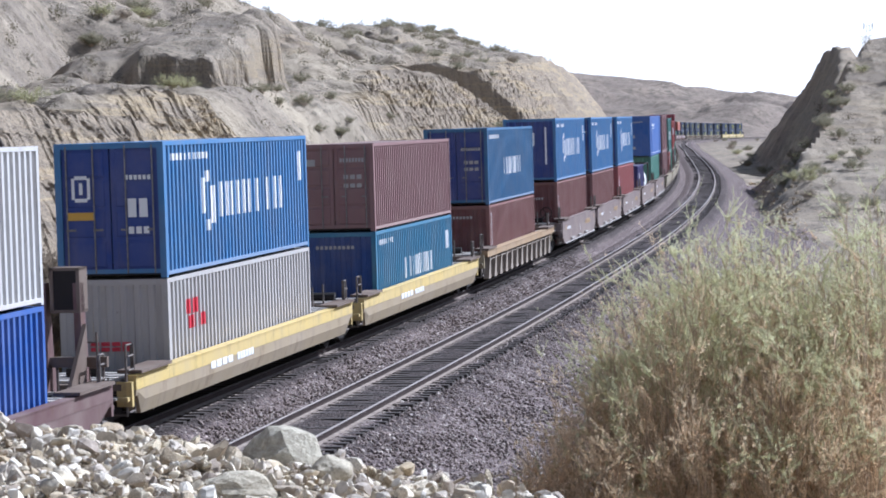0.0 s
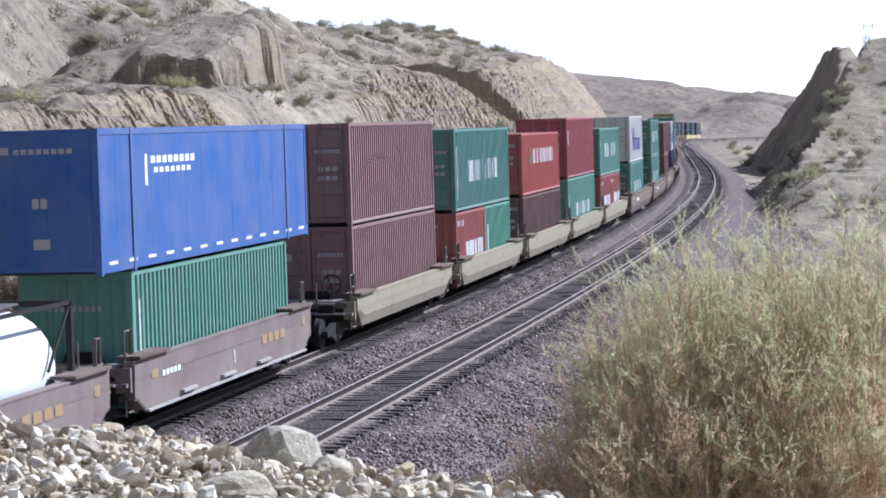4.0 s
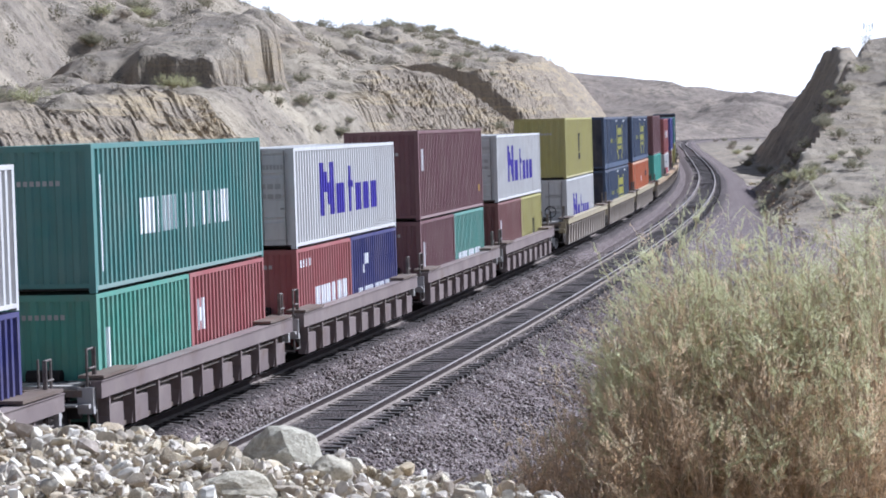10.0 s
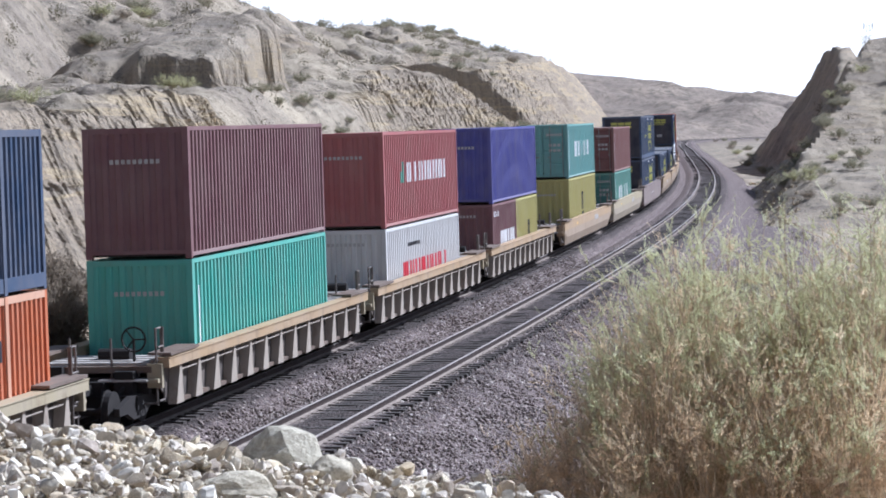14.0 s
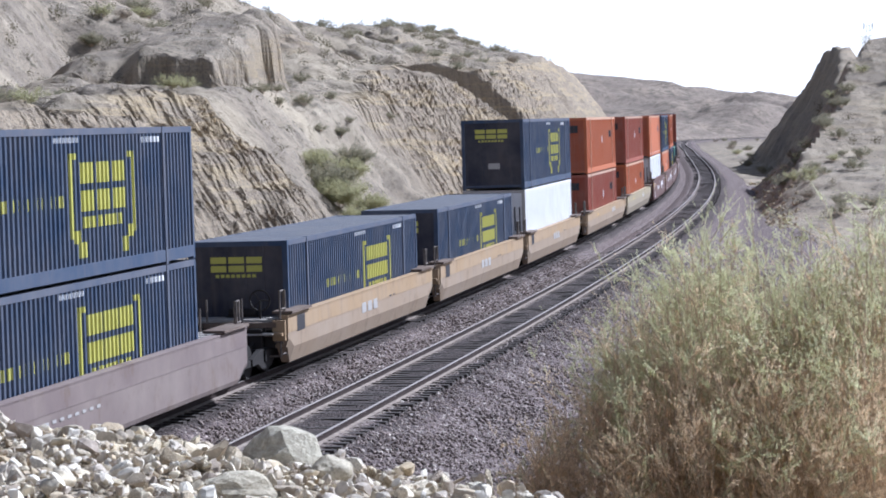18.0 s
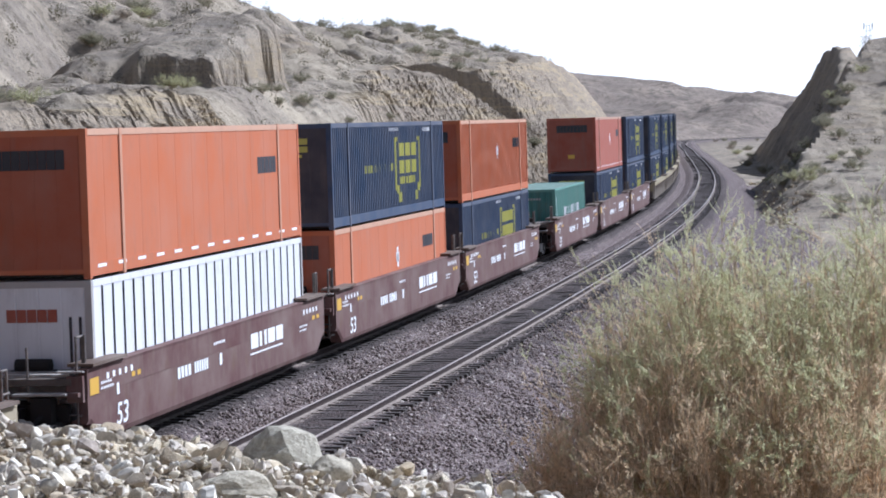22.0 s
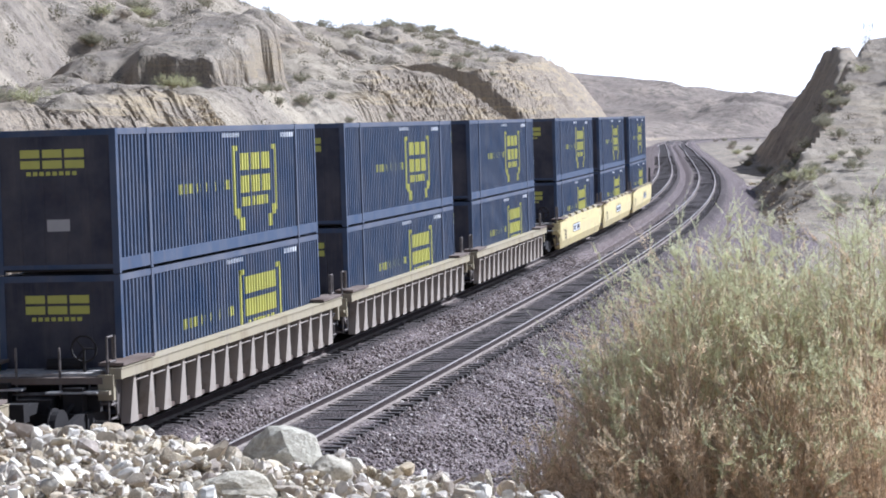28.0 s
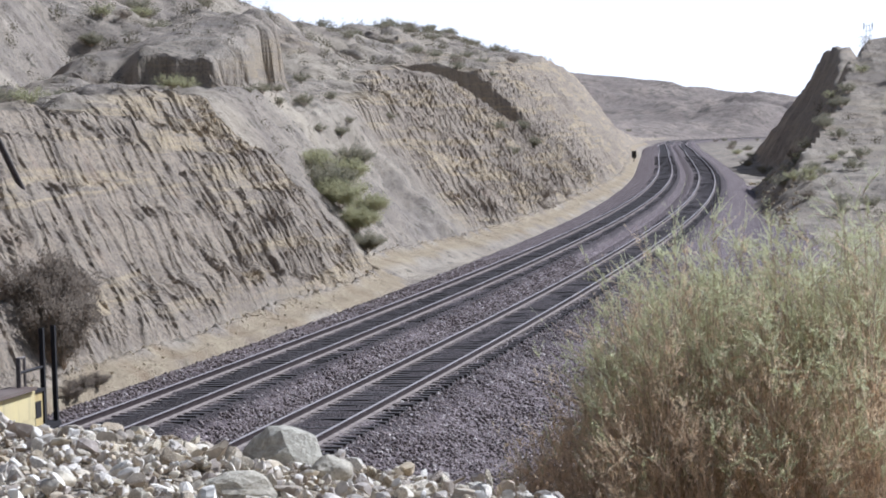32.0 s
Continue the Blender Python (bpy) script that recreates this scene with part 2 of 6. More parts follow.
TWIG = mat_plain("dry_twigs", lin(186, 164, 138), 0.9, 0, 0.25, 20, 0.2, lin(104, 88, 72))
LEAF_PALE = mat_frond("grey_green_foliage", lin(178, 175, 132), lin(204, 202, 160), lin(222, 220, 182))
LEAF_TAN = mat_frond("dry_foliage", lin(206, 178, 144), lin(230, 207, 172), lin(244, 226, 194))
LEAF_DARK = mat_leaf("desert_scrub", lin(128, 124, 102), lin(144, 139, 116), lin(162, 154, 130))
LEAF_TUFT = mat_leaf("dry_tuft", lin(98, 92, 74), lin(114, 107, 88), lin(134, 124, 102))
LEAF_DRY = mat_leaf("withered_scrub", lin(126, 114, 100), lin(140, 128, 112), lin(154, 141, 124))
LEAF_GREEN = mat_leaf("green_scrub", lin(158, 154, 116), lin(172, 168, 130), lin(186, 181, 144))


# ---- mesh helpers ----
class M:
    """Vertices and faces of one mesh."""

    def __init__(self):
        self.v, self.f = [], []

    def quad(self, a, b, c, d):
        i = len(self.v)
        self.v += [a, b, c, d]
        self.f.append((i, i + 1, i + 2, i + 3))
        return self

    def box(self, x0, x1, y0, y1, z0, z1):
        return self.prism([(x0, z0), (x1, z0), (x1, z1), (x0, z1)], y0, y1)

    def prism(self, prof, y0, y1):
        """A profile of (x, z), counter-clockwise seen from -y, drawn out from y0 to y1."""
        i, n = len(self.v), len(prof)
        self.v += [(x, y0, z) for x, z in prof] + [(x, y1, z) for x, z in prof]
        self.f += [(i + k, i + (k + 1) % n, i + n + (k + 1) % n, i + n + k) for k in range(n)]
        self.f += [tuple(i + k for k in reversed(range(n))), tuple(i + n + k for k in range(n))]
        return self

    def cross(self, prof, x0, x1):
        """A profile of (y, z) drawn out from x0 to x1."""
        i, n = len(self.v), len(prof)
        self.v += [(x0, y, z) for y, z in prof] + [(x1, y, z) for y, z in prof]
        self.f += [(i + (k + 1) % n, i + k, i + n + k, i + n + (k + 1) % n) for k in range(n)]
        self.f += [tuple(i + k for k in range(n)), tuple(i + n + k for k in reversed(range(n)))]
        return self

    def tube(self, a, b, r, n=6, r2=None):
        a, b = Vector(a), Vector(b)
        q = (b - a).to_track_quat("Z", "Y")
        i = len(self.v)
        for p, rr in ((a, r), (b, r if r2 is None else r2)):
            self.v += [tuple(p + q @ Vector((rr * math.cos(t), rr * math.sin(t), 0))) for t in (2 * math.pi * k / n for k in range(n))]
        self.f += [(i + k, i + (k + 1) % n, i + n + (k + 1) % n, i + n + k) for k in range(n)]
        self.f += [tuple(i + k for k in reversed(range(n))), tuple(i + n + k for k in range(n))]
        return self

    def mesh(self, name, mat, smooth=False):
        me = bpy.data.meshes.new(name)
        me.from_pydata(self.v, [], self.f)
        me.materials.append(mat)
        if smooth:
            me.shade_smooth()
        me.update()
        return me


def part(name, mesh, parent, color=None, label="", at=None):
    ob = new(name, mesh)
    ob.parent = parent
    if at is not None:
        ob.matrix_basis = at
    if color is not None:
        ob.color = (*color, 1)
    if label:
        tagged(ob, label)
    return ob


def grid_mesh(name, P, mat, attrs=None, smooth=True):
    """A sheet from an array of points (rows, columns, 3)."""
    r, c = P.shape[:2]
    k = np.arange(r * c).reshape(r, c)
    quads = np.stack([k[:-1, :-1], k[:-1, 1:], k[1:, 1:], k[1:, :-1]], -1).reshape(-1, 4)
    me = bpy.data.meshes.new(name)
    me.vertices.add(r * c)
    me.vertices.foreach_set("co", P.reshape(-1).astype(np.float32))
    me.loops.add(quads.size)
    me.loops.foreach_set("vertex_index", quads.reshape(-1).astype(np.int32))
    me.polygons.add(len(quads))
    me.polygons.foreach_set("loop_start", np.arange(0, quads.size, 4, dtype=np.int32))
    me.polygons.foreach_set("use_smooth", np.full(len(quads), smooth))
    me.update(calc_edges=True)
    for key, val in (attrs or {}).items():
        at = me.attributes.new(key, "FLOAT", "POINT")
        at.data.foreach_set("value", val.reshape(-1).astype(np.float32))
    me.materials.append(mat)
    me.validate()
    return me


# ---- the ground ----
FOOT_S, FOOT_O = [-300, 20, 33, 50, 58, 64, 67.5, 70, 80, 88, 92, 112, 135, 180, 215, 320, 430, 1000], [-4.4, -4.4, -4.3, -4.8, -5.0, -5.2, -6.6, -7.8, -7.8, -6.6, -6.1, -6.0, -5.6, -5.5, -4.9, -5.0, -6.4, -9]
CREST_S = [-300, 38, 45, 52, 61, 66, 70, 84, 100, 112, 140, 150, 160, 168, 175, 181.6, 182.4, 215, 245, 337, 420, 506, 600, 680, 1100]
CREST_Z = [6.3, 6.6, 7.1, 7.4, 7.3, 7.1, 7.2, 7.0, 7.4, 9.1, 9.3, 8.3, 6.2, 5.0, 4.6, 4.6, 10.5, 11.8, 12.9, 12.6, 8.6, 3.4, 1.8, 1.3, 1.0]
RIDGE_S = [-300, 60, 140, 195, 218, 236, 262, 315, 381, 516, 620, 760, 1000]
RIDGE_Z = [16, 16.5, 17.5, 16.3, 15.0, 15.2, 17.0, 18.6, 20.9, 22.0, 18, 11, 8]


def foot_o(s):
    return np.interp(s, FOOT_S, FOOT_O)


def groove(x, y, seed, w):
    """1 along narrow wandering lines, 0 between them."""
    return np.clip(1 - np.abs(vnoise(x, y, seed)) / w, 0, 1)


def fins(a, b, seed, f, length):
    """Ragged ribs along b: each rises sharply with a and falls off slowly, and dies out after a length."""
    ph = a * f + 0.8 * vnoise(a * f * 0.6, b / length * 0.5, seed) + 0.25 * vnoise(a * f * 1.5, b / length * 1.6, seed + 1)
    n = np.floor(ph)
    t = ph - n
    tooth = np.where(t < 0.13, t / 0.13, np.clip((0.62 - t) / 0.49, 0, 1))
    live = np.clip(2.4 * vnoise(n * 7.13 + 0.5, b / length + n * 3.7, seed + 2) + 0.45, 0, 1)
    return tooth * live


def box(s, o, s0, s1, o0, o1, e, ws, wo):
    """1 inside a block of ground with sides of width e."""
    return ease(s0, s0 + e, s + ws) * (1 - ease(s1 - 3 * e, s1 + 3 * e, s + ws)) * ease(o0, o0 - e, o + wo) * (1 - ease(o1 + 2 * e, o1 - 2 * e, o + wo))


def relief(s, o):
    """Height above the rails, and how far it is bare cut face or sand."""
    fo = foot_o(s) + 0.25 * vnoise(s * 0.11, 0 * s, 5) + 0.22 * vnoise(s * 0.7, 0 * s, 6)
    hc = np.interp(s + 0.5 * vnoise(s * 0.4, o * 0.3, 8), CREST_S, CREST_Z) + 0.3 * vnoise(s * 0.23, 0 * s, 9)
    hc = np.maximum(hc, 0.5)
    run = np.interp(s, [60, 72, 165, 181.6, 182.4, 240, 400, 600], [1.03, 0.92, 0.92, 0.92, 1.02, 0.70, 0.68, 0.95])
    d = fo - o                                       # left of the foot of the cut
    lean = s + 1.1 * o                               # ribs run slantwise down the face
    w1 = 0.14 * vnoise(s * 0.9, o * 0.9, 20)
    ribs = 0.14 * fins(lean + w1, o, 210, 0.55, 2.0) + 0.24 * fins(lean + 3.3 + w1, o, 220, 1.2, 1.0) + 0.20 * fins(lean + w1, o, 230, 2.2, 0.8)
    gap = ease(65, 69, s) * (1 - ease(93, 101, s))       # smooth flank of the gully between the two faces
    ribs = ribs * (1 - gap) * (1 + 0.9 * ease(92, 125, s) - 1.3 * ease(180, 230, s)) * (0.72 + 0.22 * vnoise(s * 0.13, o * 0.3, 19))
    lumps = 0.34 * vnoise(s * 0.17, o * 0.12, 24) + 0.16 * vnoise(s * 0.55, o * 0.45, 26)
    bench = 0.28 * vnoise(s * 0.03, (d + 0.05 * s) * 0.75, 23) + 0.16 * vnoise(s * 0.2, (d + 0.05 * s) * 1.9, 27) + 0.10 * fbm(s * 1.6, o * 2.2, 33, 3)
    near = 1 - 0.35 * ease(200, 380, s)
    zface = d / run - 0.35 + (ribs + 0.8 * lumps + bench) * near * ease(0.0, 0.6, d)
    past = d - hc * run
    lip = hc + 0.25 * vnoise(s * 0.9, o * 0.5, 28) + (0.6 * ribs - 0.2) * (1 - ease(-0.5, 3.0 + 1.6 * vnoise(s * 0.3, 0 * s, 18), past))
    zf = np.minimum(zface, lip)
    face_t = d / (hc * run + 0.01)
    beyond = np.clip(past, 0, None)
    rz = np.interp(s, RIDGE_S, RIDGE_Z)
    start = np.interp(s, [60, 80, 104, 125], [11, 10, 5, 1])
    span = np.clip(34 - hc * run, 8, 40) - start
    t = np.clip((beyond - start) / span, 0, 1)
    hill = (rz - hc) * (0.5 * t + 0.5 * ease(0.1, 1.0, t)) + 0.05 * np.minimum(beyond, start)
    hill = hill - 0.10 * np.clip(beyond - span - start, 0, 60)
    zl = np.where(d < 0, np.interp(-d, [0, 0.5, 1.2, 2.2], [0.02, -0.3, -0.5, -1.0]), zf + hill)
    isface = ease(-0.1, 0.5, d) * (1 - ease(0.97, 1.25, face_t)) * (1 - gap)
    # a block of harder rock above the shoulder with ribbed sides, a bench, a gully wall, a block on the hill
    wob = 0.5 * vnoise(o * 0.6, s * 0.15, 3) + 0.6 * vnoise(o * 1.5, s * 0.3, 13)
    wob2 = 0.5 * vnoise(s * 0.5, o * 0.15, 4) + 0.4 * fins(s, o, 240, 0.9, 3.0)
    hollow = 1.5 * np.exp(-((o + 19.6) / 2.2) ** 2)
    cap = box(s, o, 79.4, 95.0, -16.0, -25.2, 0.55, wob - hollow, wob2)
    ctop = 9.5 + 0.19 * np.clip(s - 80, 0, 18) - 0.16 * np.clip(-20 - o, 0, 9) - 0.8 * (1 - ease(0.0, 1.6, -16.0 - o)) - 0.4 * (1 - ease(0.0, 2.5, s - 79.6)) + 0.18 * fbm(s * 0.4, o * 0.4, 43, 4) - 1.3 * np.clip(vnoise(o * 0.8, s * 0.3, 46) + 0.3 * vnoise(o * 2.6, s, 47), 0, 1) * np.exp(-np.clip(s - 79, 0, 30) / 2.5)
    shelf = ease(66, 77, s + wob) * (1 - ease(97, 108, s)) * ease(-13.5, -15.5, o) * (1 - ease(-27, -33, o))
    zl = zl * (1 - shelf) + shelf * (7.75 + 0.25 * fbm(s * 0.5, o * 0.5, 44, 3))
    zl = zl * (1 - cap) + np.maximum(ctop, zl) * cap
    cap2 = box(s, o, 116, 146, -14.6, -22.5, 1.6, 2.0 * wob, wob2)
    zl = zl * (1 - cap2) + np.maximum(9.55 + 0.25 * fbm(s * 0.2, o * 0.3, 45, 3), zl) * cap2
    low = ease(158, 168, s) * (1 - ease(181.7, 182.4, s + 0.3 * wob)) * ease(-9.5, -11.5, o) * (1 - ease(-24, -30, o))
    zl = zl * (1 - low) + np.minimum(zl, np.clip(8.0 + 0.96 * (-19.7 - o), 3.6, 9.4)) * low
    step = ease(181.7, 182.4, s + 0.3 * wob) * ease(-11.0, -12.5, o) * (1 - ease(192, 225, s)) * (1 - ease(-20, -25, o))
    zl = zl * (1 - step) + step * np.minimum(np.maximum(zl, 10.4), np.maximum(zface, 0))
    blk = box(s, o, 222, 240, -27.6, -31.6, 0.8, 0.5 * wob, wob2)
    zl = zl + 1.5 * blk
    solid = np.clip(cap + cap2 + 1.2 * step, 0, 1)
    hilly = ease(0.5, 7, beyond) * (1 - 0.8 * solid)
    zl = zl + (1.1 - 0.5 * ease(180, 260, s)) * fbm(s * 0.05, o * 0.06, 31, 5) * hilly * (1 - shelf) + (0.42 * fbm(s * 0.33, o * 0.33, 41, 4) + 0.16 * np.abs(fbm(s * 0.8, o * 0.8, 42, 3)) + 0.08 * fbm(s * 1.9, o * 1.9, 48, 2)) * ease(0.2, 3, beyond) * (1 - 0.5 * solid) * (1 - 0.75 * shelf)
    zl = zl + gap * (0.22 * fbm(s * 0.5, o * 0.5, 49, 4) - 0.35 * groove(s * 0.2, o * 0.3, 50, 0.35)) * ease(0.3, 2.0, d)
    zl = zl - (1.5 * groove(s * 0.055 + 0.6 * vnoise(s * 0.05, o * 0.08, 52), o * 0.035, 51, 0.25) * ease(2, 14, beyond) + 0.6 * groove(s * 0.16, o * 0.11, 53, 0.3) * hilly) * (1 - solid) * (1 - shelf)
    isface = np.maximum(isface, np.clip(4 * cap * (1 - cap) + 4 * cap2 * (1 - cap2) + 4 * step * (1 - step) + 4 * blk * (1 - blk), 0, 1))
    sand = ease(-1.7, -1.0, d + 0.35 * vnoise(s * 0.5, o * 0.5, 35)) * (1 - ease(-0.45, 0.15, d + 0.4 * vnoise(s * 0.8, o, 29))) * (s < 700)
    # right: shoulder, ditch, mound, two crags with steep dark flanks towards the line
    e = o - 9.0
    zr = np.where(s > 330, np.interp(e, [-3, 0, 3, 60], [-0.9, -0.9, -0.5, 1.5]), np.interp(e, [-3, 0, 2, 60], [-1.3, -1.6, -1.5, -0.6]))
    mound = 3.5 * ease(112, 150, s) * (1 - ease(196, 215, s)) * ease(-1.6, 4.0, e + 1.2 * vnoise(s * 0.2, o * 0.2, 61))
    mound = mound + (0.32 * fbm(s * 0.3, o * 0.3, 62, 4)) * ease(0.3, 2, mound)
    oo = o - 0.7 + 0.5 * vnoise(s * 0.12, o * 0.2, 63) + 0.3 * vnoise(s * 0.5, o * 0.4, 67)
    plane = np.interp(s, [200, 215, 268, 290, 335, 350], [-6, 2.5, 14.6, 14.6, 3, -6])
    far_crag = np.minimum(np.interp(oo, [12.9, 13.9, 15.8, 18.0, 20.0, 21.0, 21.9, 23.2, 60], [-1, 0.6, 4.2, 7.4, 11.4, 14.2, 14.4, 11.6, 11.0]), plane)
    edge = np.interp(s, [150, 163, 203], [11.5, 11.9, 13.0])
    near_crag = np.minimum(1.8 * (oo - edge + 1.5), np.interp(s, [140, 163, 203, 208], [1.0, 5.0, 13.3, -6]) + 0.12 * np.clip(o - 19, 0, 30))
    near_crag = np.where((s < 208) & (s > 142), near_crag, -6)
    crag = np.maximum(np.maximum(far_crag, near_crag), -6)
    crag = crag + (0.28 * fbm(s * 0.12, o * 0.25, 65, 4) + 0.08 * fbm(s * 0.8, o * 1.1, 68, 3) - 0.3 * groove(s * 0.08, o * 0.3, 66, 0.3)) * ease(0.4, 2.5, crag)
    zr = np.maximum(zr + mound, crag)
    zr = zr + 0.14 * fbm(s * 0.6, o * 0.6, 64, 4) * ease(0, 2, e)
    z = np.where(o < 0, zl, zr)
    isface = np.where(o < 0, isface * (1 - ease(800, 900, s)), 0.35 * ease(1.5, 4, crag))
    z = np.where((o > -3.3) & (o < 8.2), np.minimum(z, -1.2), z)
    return z, isface, sand


def far_hills(x, y, s, o):
    """Low hills that close the view where the line bends away."""
    a = 27 * ease(1030, 1250, s) * (1 - ease(-26, 6, o - (s - 1030) * 0.02)) * (0.8 + 0.35 * fbm(x * 0.011, y * 0.011, 71, 5))
    elev = np.interp(x / np.maximum(y, 1), [0.02, 0.053, 0.10, 0.147, 0.2], [0.026, 0.0225, 0.0155, 0.0105, 0.010])
    b = (elev * 1700 + 5) * ease(1080, 1650, y) * (0.95 + 0.10 * fbm(x * 0.006, y * 0.006, 81, 5))
    cut = 5.0 * groove(x * 0.011 + 0.5 * vnoise(x * 0.02, y * 0.02, 93), y * 0.004, 92, 0.35) + 3.5 * groove(x * 0.035, y * 0.014, 94, 0.4)
    return np.maximum(a, b) + (2.2 * fbm(x * 0.04, y * 0.04, 91, 5) - cut) * ease(1040, 1200, s)


def viewpoint_bank(x, y, o, z):
    """The fill on which the eye stands, with its edge a few paces ahead."""
    edge = 13.9 + 6.0 * ease(0.7, 2.4, x)
    top = 4.42 - 0.155 * (np.minimum(x, 3) + 2) - 1.35 * ease(0.75, 1.9, x) * ease(11, 14, y)
    b = np.minimum(top, top - 0.72 * (y - edge))
    b = np.minimum(b, -1.2 + 1.6 * (o - 7.2))
    b = b + 0.05 * fbm(x * 1.7, y * 1.7, 95, 3)
    return np.where(y < 60, np.maximum(z, b), z)


def spread(stops):
    out = []
    for (a, step), (b, _) in zip(stops, stops[1:]):
        out += list(np.arange(a, b, step))
    return np.array(out + [stops[-1][0]])


def ground_z(x, y, s, o):
    z, isface, sand = relief(s, o)
    z = z + grade(s)
    z = np.where(s > 1030, np.maximum(z, far_hills(x, y, s, o)), z)
    return viewpoint_bank(x, y, o, z), isface, sand


def build_ground():
    s = spread([(-900, 60), (-180, 12), (-60, 2.0), (-30, 0.7), (14, 0.09), (72, 0.14), (110, 0.22), (185, 0.45), (300, 1.2), (420, 4), (700, 8), (1000, 7), (1700, 30), (3000, 120), (3500, 0)])
    o = spread([(-1000, 100), (-300, 12), (-90, 4), (-50, 1.2), (-36, 0.5), (-25, 0.25), (-15, 0.13), (-3.6, 0.4), (-2, 2), (8, 0.4), (22, 0.8), (40, 2.5), (70, 10), (200, 60), (800, 0)])
    S, O = np.meshgrid(s, o, indexing="ij")
    x, y, _ = place(S, O, 0)
    z, isface, sand = ground_z(x, y, S, O)
    ob = new("ground", grid_mesh("ground", np.stack([x, y, z], -1)[:, ::-1].copy(), EARTH, {"face": isface[:, ::-1].copy(), "sand": sand[:, ::-1].copy(), "far": ease(420, 800, S)[:, ::-1].copy(), "rill": (S + 1.1 * O)[:, ::-1].copy(), "fall": O[:, ::-1].copy()}))
    cells = ((isface[:-1, :-1] < 0.25) | (S[:-1, :-1] > 230))[:, ::-1]
    ob.data.polygons.foreach_set("use_smooth", cells.reshape(-1).copy())
    tagged(ob, "dry tan desert ground with eroded railway cut faces", "ground", kind="structure")


def ground_at(x, y):
    """Height of the ground under a place given in the world."""
    i = int(np.argmin((XG - x) ** 2 + (YG - y) ** 2))
    h = HG[i]
    dx, dy = x - XG[i], y - YG[i]
    s, o = SG[i] + dx * math.sin(h) + dy * math.cos(h), dx * math.cos(h) - dy * math.sin(h)
    z, _, _ = ground_z(np.array([x]), np.array([y]), np.array([s]), np.array([o]))
    return float(z[0])


def ground_many(x, y):
    """The same for arrays of places near the viewpoint."""
    i = np.array([int(np.argmin((XG - a) ** 2 + (YG - b) ** 2)) for a, b in zip(x, y)])
    h = HG[i]
    dx, dy = x - XG[i], y - YG[i]
    return ground_z(x, y, SG[i] + dx * np.sin(h) + dy * np.cos(h), dx * np.cos(h) - dy * np.sin(h))[0]


def ground_so(s, o):
    x, y, _ = place(s, o, 0)
    return float(x), float(y), ground_at(float(x), float(y))


build_ground()


# ---- ballast and tracks ----
def bed_height(o):
    """Ballast surface above the rails, across both tracks."""
    z = np.interp(o, [-4.4, -3.5, -1.85, -1.45, 0.75, 1.0, 1.45, 1.8, 2.15, GAP - 1.75, GAP - 1.45, GAP + 0.75, GAP + 1.0, GAP + 1.45, GAP + 1.85, GAP + 4.2, 12.2, 13.0],
                  [-1.15, -0.60, -0.28, -0.19, -0.19, -0.195, -0.22, -0.42, -0.48, -0.30, -0.19, -0.19, -0.215, -0.29, -0.42, -1.08, -1.14, -1.7])
    return z + CANT * np.where(o < 2.15, np.clip(o, -1.5, 1.5), np.clip(o - GAP, -1.5, 1.5))


